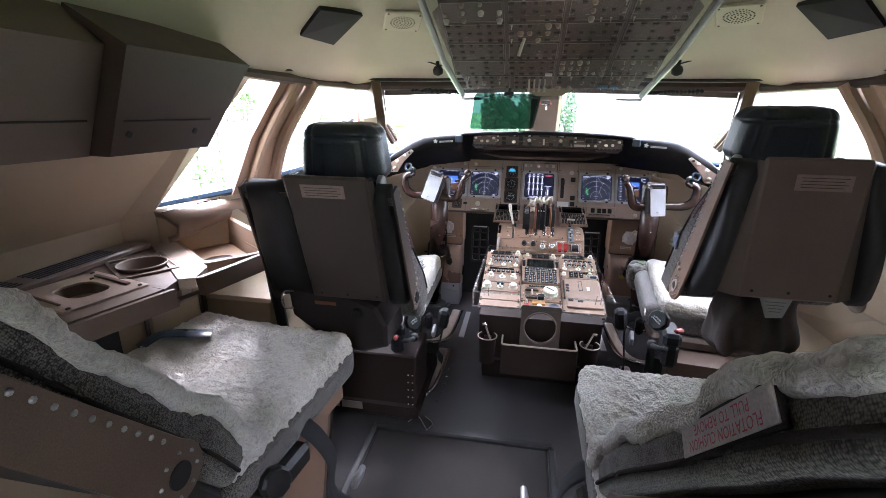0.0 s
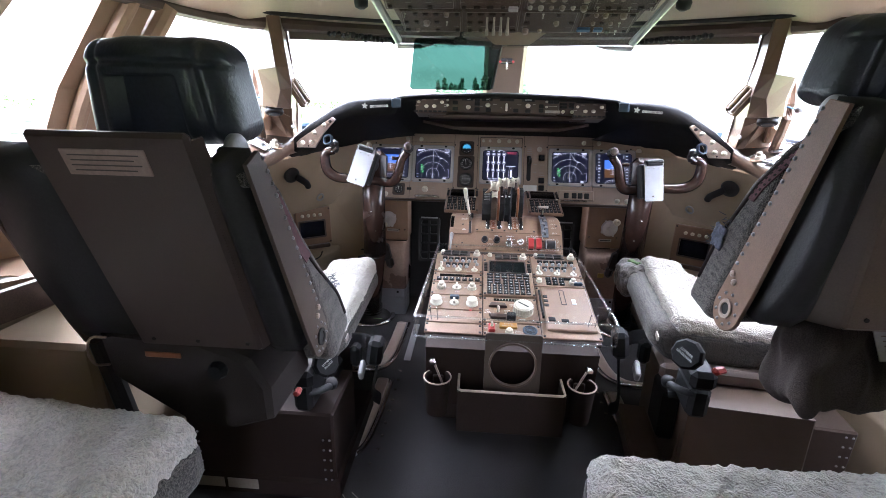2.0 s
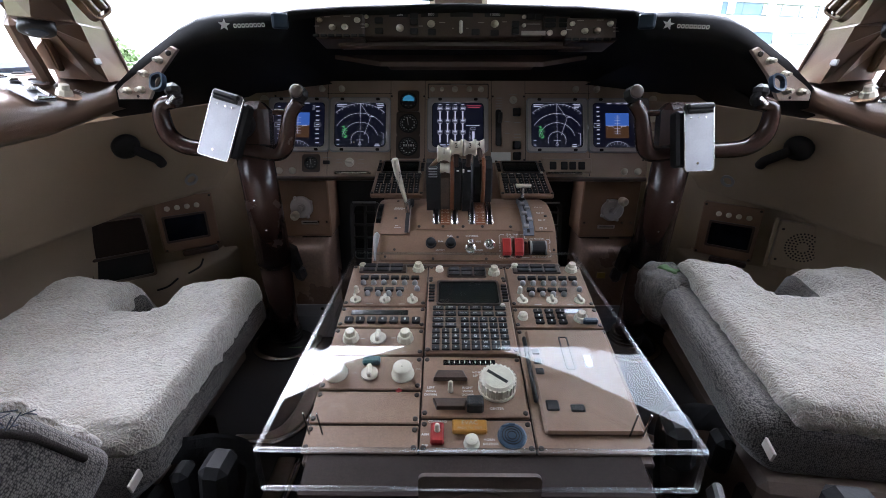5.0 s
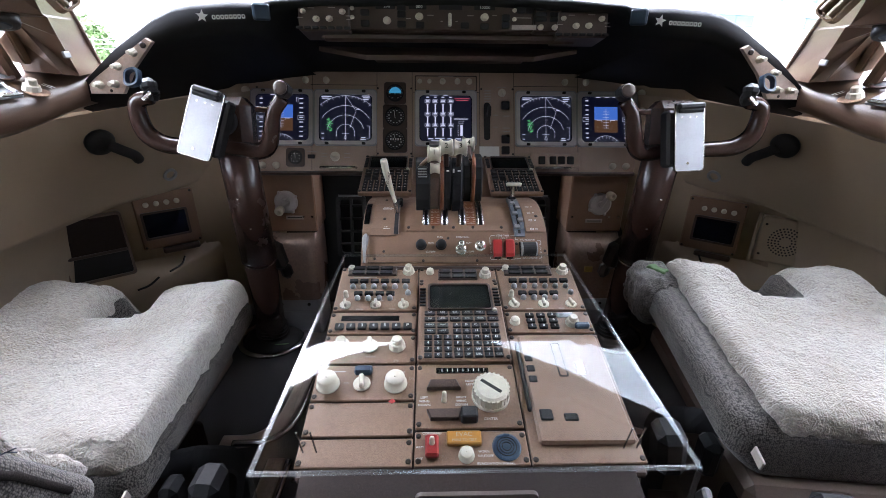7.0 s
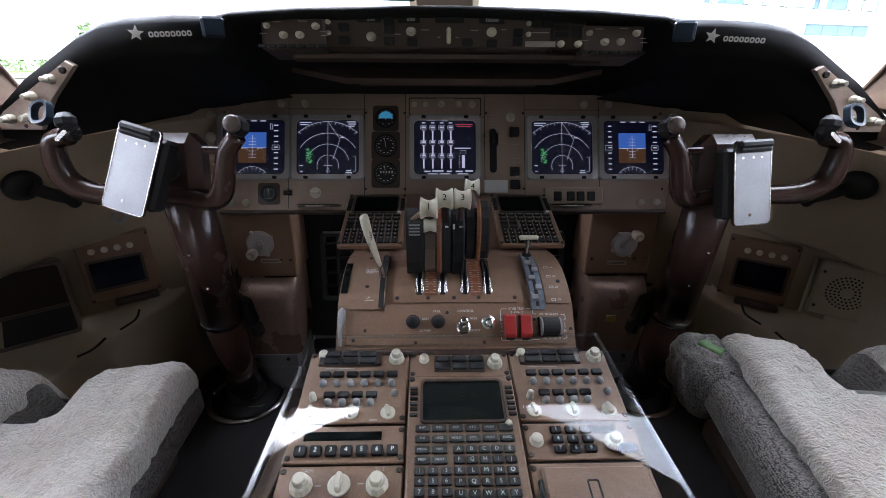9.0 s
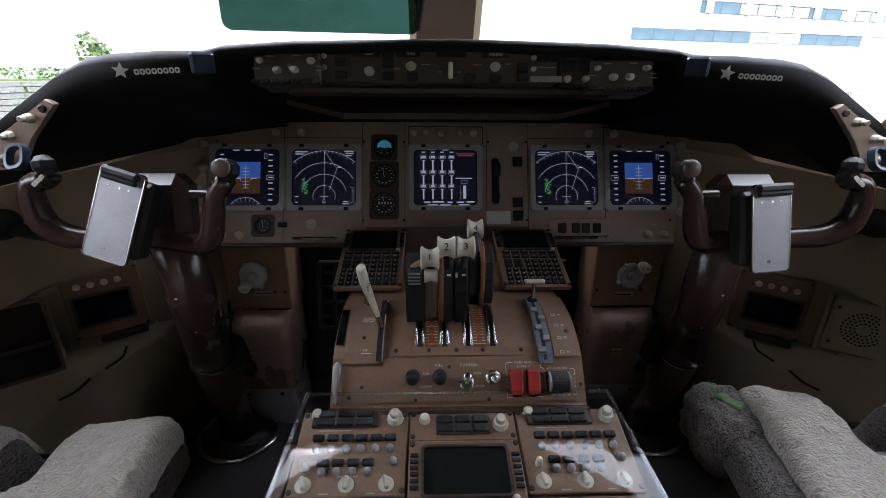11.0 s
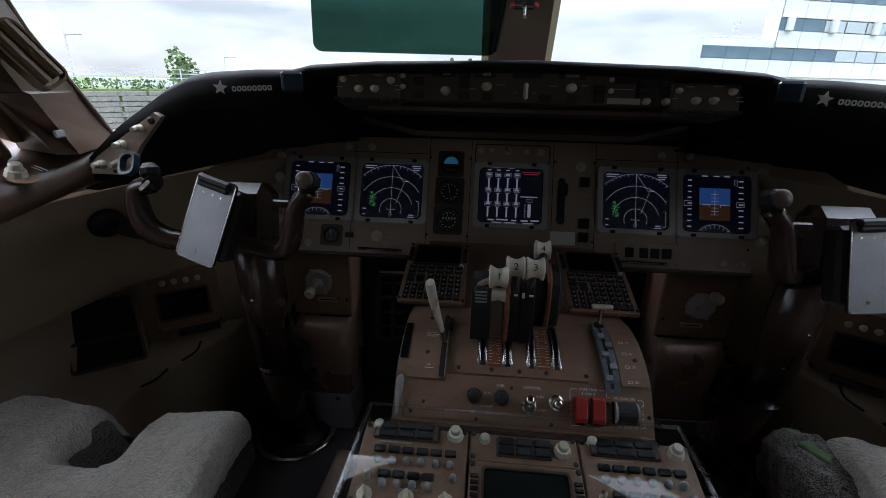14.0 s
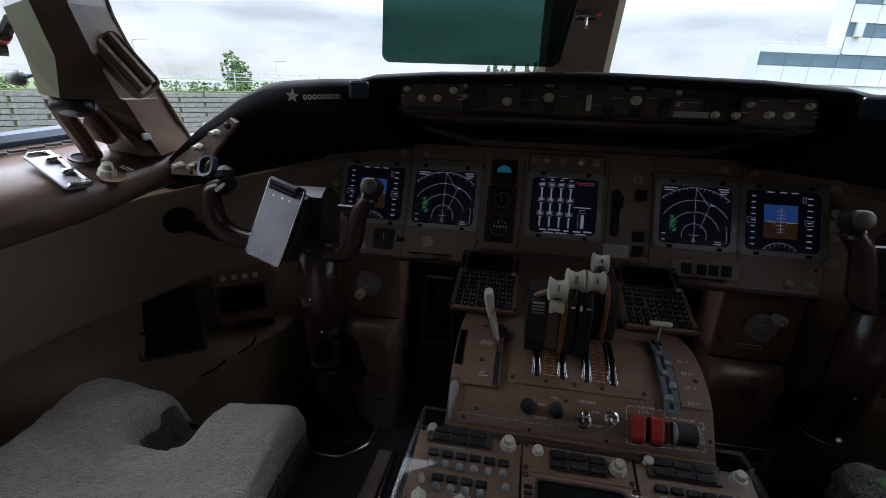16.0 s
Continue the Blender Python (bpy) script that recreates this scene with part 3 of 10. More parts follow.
# windscreen and side window openings, by side
for s, side in ((-1, "left"), (1, "right")):
    P3 = lambda x, y, z: (s * x, y, z)
    t = -0.05 * s
    # A-pillar between windscreen and forward side window
    bm = B()
    rows = [[(0.905, 3.010, 1.000), (0.860, 2.855, 0.995), (0.867, 2.815, 1.000), (0.972, 2.842, 1.005)],
            [(0.862, 2.912, 1.075), (0.826, 2.775, 1.075), (0.874, 2.741, 1.103), (0.942, 2.788, 1.092)],
            [(0.838, 2.858, 1.110), (0.808, 2.738, 1.110), (0.862, 2.715, 1.108), (0.918, 2.752, 1.108)],
            [(0.836, 2.850, 1.114), (0.806, 2.725, 1.114), (0.820, 2.632, 1.115), (0.880, 2.652, 1.120)],
            [(0.795, 2.760, 1.180), (0.772, 2.658, 1.181), (0.798, 2.621, 1.172), (0.865, 2.634, 1.173)],
            [(0.786, 2.715, 1.250), (0.766, 2.630, 1.245), (0.800, 2.604, 1.245), (0.874, 2.628, 1.238)],
            [(0.812, 2.730, 1.410), (0.800, 2.670, 1.410), (0.840, 2.660, 1.410), (0.935, 2.745, 1.415)]]
    full = [[P3(*p) for p in r] + [P3(r[3][0] + 0.035, r[3][1] + 0.045, r[3][2]), P3(r[0][0] + 0.045, r[0][1] + 0.025, r[0][2])] for r in rows]
    loft(bm, [r + [r[0]] for r in full])
    bmesh.ops.remove_doubles(bm, verts=bm.verts, dist=0.0005)
    tube(bm, curve_points([P3(0.908, 3.015, 1.000), P3(0.840, 2.866, 1.11), P3(0.790, 2.725, 1.24), P3(0.812, 2.735, 1.41)], 4), 0.005, 8)
    tube(bm, curve_points([P3(0.965, 2.80, 0.995), P3(0.935, 2.715, 1.16), P3(0.965, 2.81, 1.41)], 4), 0.016, 8)
    setting("pillar_" + side, bm, VINYL_SHADED, "tan vinyl-clad pillar beside the windscreen")
    # post between the two side windows
    bm = B()
    slab(bm, [[P3(1.205, 2.27, 0.94), P3(1.25, 2.10, 0.94)], [P3(1.15, 2.31, 1.16), P3(1.18, 2.16, 1.16)], [P3(1.02, 2.37, 1.40), P3(1.06, 2.24, 1.40)]], 0.05 * s)
    tube(bm, curve_points([P3(1.19, 2.30, 0.95), P3(1.13, 2.33, 1.16), P3(1.01, 2.40, 1.39)], 5), 0.028, 10)
    tube(bm, curve_points([P3(1.22, 2.17, 0.95), P3(1.15, 2.22, 1.16), P3(1.04, 2.30, 1.39)], 5), 0.020, 10)
    setting("window_post_" + side, bm, TAN, "tan padded post between the side windows")
    # rails over and under the glass
    bm = B()
    tube(bm, curve_points([P3(1.12, 1.2, 1.40), P3(1.11, 1.7, 1.40), P3(1.05, 2.24, 1.395), P3(0.95, 2.60, 1.39), P3(0.80, 2.71, 1.39), P3(0.44, 3.01, 1.41), P3(0.02, 3.28, 1.44)], 6), 0.022, 8)
    setting("header_rail_" + side, bm, BROWN_D, "dark brown rail over the windows")
    bm = B()
    tube(bm, [P3(1.10, 2.94, 1.032), P3(1.13, 2.70, 1.018), P3(1.15, 2.50, 1.005), P3(1.235, 2.24, 0.975), P3(1.26, 2.12, 0.955), P3(1.45, 1.89, 0.92)], 0.018, 8)
    tube(bm, [P3(0.90, 3.05, 1.03), P3(0.02, 3.60, 1.06)], 0.018, 8)
    setting("window_seal_" + side, bm, NAVY, "dark rubber seal along the window sills")
    # the panes
    win = thing("window_" + side, "clear curved cockpit side and front panes", "window", kind="structure")
    for nm, q in (("windscreen_pane", [P3(0.0, 3.60, 1.06), P3(0.92, 3.06, 1.02), P3(0.84, 2.76, 1.41), P3(0.0, 3.34, 1.45)]),
                  ("side_pane", [P3(1.12, 2.95, 1.01), P3(1.25, 2.24, 0.95), P3(1.06, 2.36, 1.40), P3(1.0, 2.62, 1.40)]),
                  ("rear_pane", [P3(1.27, 2.12, 0.95), P3(1.47, 1.88, 0.91), P3(1.20, 2.02, 1.41), P3(1.08, 2.25, 1.40)])):
        pane = part(nm, add(B(), q, [(0, 1, 2, 3)]), PANE, win)
        pane.visible_shadow = False
    # outer wall behind the rear side window, and below the sills
    bm = B()
    slab(bm, [[P3(1.56, -1.0, 0.0), P3(1.55, -1.0, 0.90), P3(1.13, -1.0, 1.42)], [P3(1.56, 1.80, 0.0), P3(1.54, 1.80, 0.90), P3(1.11, 1.92, 1.42)], [P3(1.45, 1.90, 0.0), P3(1.44, 1.90, 0.92), P3(1.13, 2.06, 1.42)]], -0.05 * s)
    slab(bm, [[P3(1.45, 1.90, 0.0), P3(1.45, 1.90, 0.92)], [P3(1.29, 2.16, 0.0), P3(1.28, 2.16, 0.95)], [P3(1.24, 2.95, 0.0), P3(1.22, 2.97, 0.96)], [P3(1.0, 3.25, 0.0), P3(0.98, 3.10, 0.98)], [P3(0.6, 3.62, 0.0), P3(0.6, 3.40, 0.99)], [P3(0.0, 3.75, 0.0), P3(0.0, 3.66, 1.02)]], -0.05 * s)
    setting("wall_" + side, bm, BEIGE, "beige moulded side wall of the flight deck")
    # moulded lower wall with the foot recess
    up = [(0.63, 3.30, 0.93), (0.72, 3.16, 0.93), (0.82, 3.00, 0.92), (0.93, 2.86, 0.90), (0.99, 2.55, 0.89), (1.26, 2.08, 0.88)]
    mi = [(0.80, 3.36, 0.66), (0.82, 3.24, 0.66), (0.885, 3.12, 0.65), (0.985, 3.03, 0.635), (1.085, 2.75, 0.61), (1.22, 2.08, 0.57)]
    mi1 = [(x + 0.004, y + 0.002, z - 0.012) for x, y, z in mi]
    mi2 = [(0.83, 3.34, 0.648), (0.85, 3.246, 0.640), (0.95, 3.175, 0.630), (1.06, 3.098, 0.618), (1.16, 2.80, 0.592), (1.25, 2.08, 0.550)]
    lo = [(0.84, 3.40, 0.42), (0.86, 3.239, 0.415), (0.96, 3.168, 0.405), (1.08, 3.084, 0.398), (1.20, 2.74, 0.385), (1.27, 2.08, 0.36)]
    fl = [(0.82, 3.44, 0.0), (0.85, 3.25, 0.0), (0.90, 3.12, 0.0), (0.95, 2.92, 0.0), (1.02, 2.6, 0.0), (1.04, 2.0, 0.0)]
    lo2 = [(0.82, 3.44, 0.41), (0.83, 3.20, 0.405), (0.88, 3.11, 0.395), (0.94, 2.96, 0.38), (1.01, 2.6, 0.35), (1.06, 2.0, 0.30)]
    lo3 = [(x - 0.003, y - 0.002, z - 0.015) for x, y, z in lo2]
    bm = B()
    loft(bm, [[P3(*p) for p in r] for r in (up, mi, mi1, mi2, lo, lo2, lo3, fl)])
    setting("side_panel_" + side, bm, BEIGE, "beige moulded side lining with a deep recess", True)
    # ledge under the side window
    ledge_in = [(0.858, 3.00, 0.978), (0.874, 2.88, 0.980), (0.884, 2.72, 0.954), (0.906, 2.56, 0.942), (1.03, 2.36, 0.908), (1.25, 2.10, 0.900), (1.27, 1.82, 0.885)]
    ledge_out = [(0.93, 3.06, 1.020), (1.10, 2.95, 1.022), (1.11, 2.70, 1.008), (1.13, 2.50, 0.995), (1.20, 2.36, 0.975), (1.31, 2.08, 0.945), (1.46, 1.88, 0.92)]
    bm = B()
    slab(bm, [[P3(*o), P3(o[0] * 0.42 + i[0] * 0.58, o[1] * 0.42 + i[1] * 0.58, o[2] * 0.42 + i[2] * 0.58 + 0.012), P3(*i), P3(i[0] + 0.005, i[1], i[2] - 0.05), P3(i[0] + 0.05, i[1], i[2] - 0.07)] for o, i in zip(ledge_out, ledge_in)], 0.02 * s)
    setting("window_ledge_" + side, bm, VINYL_SHADED, "tan vinyl ledge below the side window", True)

# centre post of the windscreen
bm = B()
box(bm, (0, 0, 0), (0.20, 0.06, 0.50), pose(0.0, 3.455, 1.245, 34, 0, 0), 0.02)
box(bm, (0, 0, 0), (0.24, 0.07, 0.05), pose(0.0, 3.27, 1.43, 34, 0, 0), 0.015)
# Darker brown chosen here to put the post's shade into its colour.
setting("windscreen_centre_post", bm, BROWN_M, "brown centre post between the windscreens")


# ---- main instrument panel ----
MIP = pose(0, 3.30, 0.93, 65, 0, 0)
panel = thing("main_instrument_panel", "brown main instrument panel with lit displays and dials", "instrument panel", MIP)
bm = B()
prism(bm, [(-0.63, -0.27), (0.63, -0.27), (0.66, 0.0), (0.60, 0.12), (-0.60, 0.12), (-0.66, 0.0)], 0.03, None, -0.03, 0.004)
part("panel_plate", bm, BROWN_LIT, panel)
bm = B()
box(bm, (0, -0.272, 0.008), (1.25, 0.012, 0.02), None, 0.004)
part("lower_lip", bm, BROWN_D, panel)
# joint strips between sub-panels
bm = B()
for x in (-0.44, -0.228, -0.112, 0.112, 0.226, 0.44):
    rect(bm, x, -0.08, 0.0016, 0.36, 0.0012)
for x, w in ((-0.335, 0.22), (0.335, 0.22)):
    rect(bm, x, 0.022, w, 0.0016, 0.0012)
rect(bm, 0, 0.0, 0.22, 0.0016, 0.0012)
part("panel_joints", bm, BLACK, panel)


def display(name, x, y, w, h, parent, label):
    """A display unit: proud bezel with corner screws, glass, and a frame for its symbols."""
    d = thing(name, "", "", Matrix.Translation((x, y, 0)))
    d.parent = parent
    d["label"] = label
    bm = B()
    frame_ring(bm, rrect(w, h, 0.012), rrect(w - 0.026, h - 0.026, 0.014), 0.010)
    part("bezel", bm, BEZEL, d)
    part("bezel_rim", frame_ring(B(), rrect(w + 0.005, h + 0.005, 0.011), rrect(w - 0.001, h - 0.001, 0.010), 0.0105), ALU, d, "bright metal rim")
    part("glass", prism(B(), rrect(w - 0.024, h - 0.024, 0.014), 0.003, None, 0.001), SCREEN, d)
    bm = B()
    prism(bm, rrect(w - 0.03, h - 0.03, 0.014), 0.0005, None, 0.0042)
    part("backlight", bm, GLOW_BG, d)
    for sx in (-1, 1):
        for sy in (-1, 1):
            part("latch", box(B(), (sx * 0.3 * w, sy * (h / 2 - 0.004), 0.012), (0.012, 0.008, 0.008), None, 0.002), BLACK, d)
    return d


ZS = 0.0056


def nav_symbols(d):
    bm = B()
    cy = -0.052
    for r, a in ((0.125, 42), (0.092, 58), (0.061, 75), (0.030, 110)):
        strip(bm, arc(r, -a, a, 30, 0, cy), 0.0010, ZS)
    for k in range(-8, 9):
        a = k * 5
        rr = 0.125
        strip(bm, [(rr * math.sin(radians(a)), cy + rr * math.cos(radians(a))), ((rr - (0.008 if k % 2 == 0 else 0.004)) * math.sin(radians(a)), cy + (rr - (0.008 if k % 2 == 0 else 0.004)) * math.cos(radians(a)))], 0.001, ZS)
    strip(bm, [(0, cy - 0.03), (0, cy + 0.125)], 0.0009, ZS)
    strip(bm, [(0.0, cy + 0.125), (0.034, cy + 0.075), (0.014, cy + 0.018)], 0.0010, ZS)
    strip(bm, [(-0.012, cy), (0.012, cy)], 0.0012, ZS)
    strip(bm, [(-0.005, cy - 0.016), (0, cy - 0.004), (0.005, cy - 0.016), (-0.005, cy - 0.016)], 0.001, ZS)
    strip(bm, [(0.070, cy + 0.025), (0.078, cy + 0.025), (0.078, cy - 0.016), (0.070, cy - 0.016)], 0.001, ZS)
    for x, y, w in ((-0.062, 0.070, 0.034), (-0.066, 0.064, 0.024), (-0.022, 0.078, 0.02), (0.0, 0.079, 0.016), (0.022, 0.078, 0.02), (0.066, 0.072, 0.026), (0.068, 0.066, 0.022), (0.066, 0.060, 0.018), (-0.074, -0.052, 0.010), (-0.074, -0.068, 0.008), (0.058, -0.066, 0.014), (0.058, -0.072, 0.018), (0.040, 0.028, 0.012)):
        rect(bm, x, y, w, 0.0026, ZS)
    part("symbology", bm, GLOW_W, d)
    bm = B()
    rnd = random.Random(5)
    for k in range(26):
        x, y = -0.052 + rnd.uniform(-0.007, 0.007), cy + 0.008 + k * 0.0016
        rect(bm, x, y, rnd.uniform(0.002, 0.009), 0.0022, ZS + 0.0001)
    part("terrain_patch", bm, GLOW_G, d)


def flight_symbols(d):
    part("sky_field", rect(B(), -0.004, 0.020, 0.078, 0.044, ZS), GLOW_B, d)
    part("earth_field", rect(B(), -0.004, -0.023, 0.078, 0.042, ZS), GLOW_N, d)
    bm = B()
    z = ZS + 0.0004
    strip(bm, [(-0.043, -0.002), (0.035, -0.002)], 0.001, z)
    strip(bm, [(-0.004, -0.030), (-0.004, 0.035)], 0.0012, z)
    for k in range(-3, 4):
        if k:
            strip(bm, [(-0.004 - 0.010, -0.002 + k * 0.009), (-0.004 + 0.010, -0.002 + k * 0.009)], 0.0009, z)
    strip(bm, [(-0.034, -0.003), (-0.018, -0.003), (-0.018, -0.009)], 0.0015, z)
    strip(bm, [(0.026, -0.003), (0.010, -0.003), (0.010, -0.009)], 0.0015, z)
    for k in range(9):
        rect(bm, -0.068, 0.062 - k * 0.0155, 0.010, 0.003, z)
        rect(bm, 0.062, 0.062 - k * 0.0155, 0.012, 0.003, z)
    for x in (-0.073, 0.060):
        strip(bm, [(x - 0.009, -0.007), (x + 0.011, -0.007), (x + 0.011, 0.006), (x - 0.009, 0.006), (x - 0.009, -0.007)], 0.001, z)
    strip(bm, arc(0.050, -52, 52, 20, -0.004, -0.105), 0.001, z)
    for k in range(-3, 4):
        a = radians(k * 15)
        strip(bm, [(-0.004 + 0.050 * math.sin(a), -0.105 + 0.050 * math.cos(a)), (-0.004 + 0.040 * math.sin(a), -0.105 + 0.040 * math.cos(a))], 0.001, z)
    strip(bm, [(0.046, 0.066), (0.052, 0.066), (0.052, 0.05), (0.046, 0.05), (0.046, 0.066)], 0.0009, z)
    for x in (-0.03, 0.0, 0.026):
        rect(bm, x, 0.074, 0.016, 0.0026, z)
    part("symbology", bm, GLOW_W, d)


def engine_symbols(d):
    bm = B()
    for k in range(4):
        x = -0.060 + k * 0.0255
        for y, h in ((0.052, 0.030), (0.010, 0.026), (-0.028, 0.026)):
            rect(bm, x, y - h / 2 - 0.006, 0.0042, h, ZS)
            strip(bm, [(x - 0.009, y), (x + 0.009, y), (x + 0.009, y + 0.010), (x - 0.009, y + 0.010), (x - 0.009, y)], 0.0009, ZS)
            rect(bm, x, y + 0.005, 0.012, 0.005, ZS + 0.0002)
            rect(bm, x, y - 0.005, 0.010, 0.0016, ZS + 0.0002)
        rect(bm, x, 0.070, 0.010, 0.0028, ZS)
    rect(bm, 0.052, -0.040, 0.0085, 0.036, ZS)
    rect(bm, 0.050, -0.002, 0.046, 0.0026, ZS)
    strip(bm, [(0.043, -0.016), (0.060, -0.016), (0.060, -0.009), (0.043, -0.009), (0.043, -0.016)], 0.0008, ZS)
    for x, y, w in ((-0.05, -0.068, 0.018), (-0.02, -0.067, 0.032), (0.012, -0.068, 0.014), (0.040, -0.068, 0.02), (0.068, -0.067, 0.022), (-0.035, -0.0755, 0.028), (0.0, -0.0755, 0.03), (0.05, -0.0755, 0.03), (-0.038, 0.078, 0.026), (0.0, 0.077, 0.016)):
        rect(bm, x, y, w, 0.0036, ZS)
    for k, ch in enumerate("FLAPS"):
        words(bm, ch, 0.041, -0.026 - k * 0.0075, 0.0075, ZS)
    part("symbology", bm, GLOW_W, d)
    bm = B()
    for y, w in ((0.066, 0.05), (0.0605, 0.042)):
        rect(bm, 0.054, y, w, 0.0026, ZS)
    part("alert_lines", bm, GLOW_R, d)


for nm, x, lab, fn in (("display_unit", -0.536, "lit flight display with blue sky field", flight_symbols),
                       ("display_unit", -0.330, "lit map display with white range arcs", nav_symbols),
                       ("display_unit", -0.001, "lit engine display with white bar columns", engine_symbols),
                       ("display_unit", 0.332, "lit map display with white range arcs", nav_symbols),
                       ("display_unit", 0.538, "lit flight display with blue sky field", flight_symbols)):
    fn(display(nm, x, -0.088, 0.200, 0.180, panel, lab))


def round_dial(x, y, r, parent, name="dial", face=DIAL, marks=12):
    d = thing(name, "", "", Matrix.Translation((x, y, 0)))
    d.parent = parent
    d["label"] = "small round black dial with white marks"
    frame_ring(bm := B(), rrect(2 * r + 0.018, 2 * r + 0.018, 0.008), [(r * math.cos(a), r * math.sin(a)) for a in [radians(18 * k) for k in range(20)]], 0.005)
    part("case", bm, BROWN_D, d)
    part("rim", frame_ring(B(), [((r + 0.002) * math.cos(radians(k * 15)), (r + 0.002) * math.sin(radians(k * 15))) for k in range(24)], [((r - 0.003) * math.cos(radians(k * 15)), (r - 0.003) * math.sin(radians(k * 15))) for k in range(24)], 0.008), BLACK, d)
    part("face", lathe(B(), [(r, 0.001), (r, 0.003)], None, 24), face, d)
    bm = B()
    for k in range(marks * 2):
        a = radians(360 * k / (marks * 2))
        q = 0.80 if k % 2 == 0 else 0.86
        strip(bm, [(r * 0.93 * math.sin(a), r * 0.93 * math.cos(a)), (r * q * math.sin(a), r * q * math.cos(a))], 0.0012, 0.0042)
    for k in range(marks):
        a = radians(360 * (k + 0.5) / marks)
        rect(bm, r * 0.66 * math.sin(a), r * 0.66 * math.cos(a), r * 0.16, r * 0.09, 0.0042)
    strip(bm, [(0, -r * 0.15), (-r * 0.12, r * 0.72)], 0.0018, 0.0048)
    part("marks_and_needle", bm, WHITE, d)
    return d


st = round_dial(-0.168, -0.005, 0.027, panel, "standby_horizon", DIAL, 6)
part("blue_half", prism(B(), arc(0.020, -90, 90, 14), 0.001, None, 0.004), GLOW_C, st)
round_dial(-0.168, -0.083, 0.031, panel, "standby_airspeed_dial")
alt = round_dial(-0.168, -0.162, 0.031, panel, "standby_altimeter")
bm = B()
rect(bm, 0, 0.004, 0.044, 0.011, 0.005)
part("counter_window", bm, BLACK, alt)
bm = B()
for k in range(5):
    rect(bm, -0.014 + 0.008 * k, 0.004, 0.0045, 0.007, 0.0054)
part("counter_figures", bm, WHITE, alt)
round_dial(-0.493, -0.219, 0.021, panel, "brake_pressure_dial", DIAL, 8)

# switch strips above and below the displays
for k, x in enumerate((-0.087, -0.055, -0.011, 0.038, 0.077)):
    put("knob", KNOB_ME if k % 2 else KNOB_W, panel, x, 0.036, 0.002, 0.0065 if k < 2 else 0.0085, 30 * k)
frame_ring(bm := B(), rrect(0.206, 0.052, 0.004, cx=0, cy=0.030), rrect(0.200, 0.046, 0.004, cx=0, cy=0.030), 0.002)
part("switch_strip_edge", bm, BROWN_D, panel)
for x in (-0.394, -0.461, 0.397, 0.468):
    put("knob", KNOB_ME, panel, x, 0.036, 0.002, 0.0095, 30)
for x in (-0.555, 0.60, -0.60, 0.555):
    put("knob", KNOB_ME, panel, x, -0.245, 0.002, 0.010)
for y in (0.02, -0.04, -0.10, -0.16):
    put("knob", KNOB_ME, panel, 0.655, y - 0.02, -0.004, 0.013)
    put("knob", KNOB_ME, panel, -0.655, y - 0.02, -0.004, 0.013)
bm = B()
for a in range(-120, 121, 40):
    strip(bm, [(-0.364 + 0.017 * math.sin(radians(a)), -0.216 + 0.017 * math.cos(radians(a))), (-0.364 + 0.022 * math.sin(radians(a)), -0.216 + 0.022 * math.cos(radians(a)))], 0.001, 0.0012)
for x, y, w in ((-0.40, -0.205, 0.018), (-0.40, -0.216, 0.018), (-0.325, -0.205, 0.02), (-0.325, -0.218, 0.02), (-0.365, -0.187, 0.014), (-0.44, -0.199, 0.03), (-0.493, -0.190, 0.03)):
    rect(bm, x, y, w, 0.0022, 0.0012)
part("printed_legend", bm, PAPER, panel)
# landing gear lever slot, selector and placard
bm = B()
prism(bm, rrect(0.020, 0.125, 0.009, cx=0.136, cy=-0.096), 0.002, None, 0.0006)
part("gear_lever_slot", bm, BLACK, panel)
bm = B()
cyl(bm, (0.138, -0.074, 0.0), (0.138, -0.074, 0.035), 0.006)
lathe(bm, [(0.004, -0.006), (0.017, -0.005), (0.017, 0.005), (0.004, 0.006)], Matrix.Translation((0.138, -0.074, 0.04)) @ Matrix.Rotation(radians(90), 4, "Y"), 18)
part("gear_lever", bm, BLACK, panel, "black landing gear lever with a wheel-shaped knob")
put("selector_knob", KNOB_W, panel, 0.186, -0.001, 0.002, 0.011, 20)
for y in (-0.043, -0.156, -0.193):
    bm = B()
    box(bm, (0.197, y, 0.004), (0.026, 0.026, 0.010), None, 0.002)
    part("guarded_switch", bm, BLACK, panel)
bm = B()
rect(bm, 0.1435, -0.198, 0.066, 0.036, 0.003)
part("white_placard", bm, WHITE, panel, "plain white paper placard")
bm = B()
for k in range(6):
    rect(bm, 0.138, 0.006 - k * 0.009, 0.022, 0.004, 0.002)
for x, y, w in ((0.185, 0.018, 0.03), (0.165, -0.075, 0.018), (0.200, -0.078, 0.022), (0.165, -0.115, 0.016), (0.20, -0.118, 0.024), (0.20, -0.130, 0.024), (0.0, 0.052, 0.05)):
    rect(bm, x, y, w, 0.003, 0.002)
part("printed_legend", bm, PAPER, panel)
# switch box under the right map display
bm = B()
box(bm, (0.361, -0.226, 0.006), (0.168, 0.050, 0.016), None, 0.004)
sw = part("switch_box", bm, BROWN_LIT, panel)
for x in (0.315, 0.352, 0.380, 0.410):
    bm = B()
    box(bm, (x, -0.228, 0.015), (0.022, 0.026, 0.008), None, 0.002)
    part("square_switch", bm, BLACK, sw)
bm = B()
rect(bm, 0.361, -0.207, 0.10, 0.002, 0.0146)
part("legend_bar", bm, PAPER, sw)
put("selector_knob", KNOB_W, panel, -0.364, -0.216, 0.002, 0.013, 80)
bm = B()
box(bm, (-0.442, -0.216, 0.003), (0.022, 0.012, 0.006), None, 0.001)
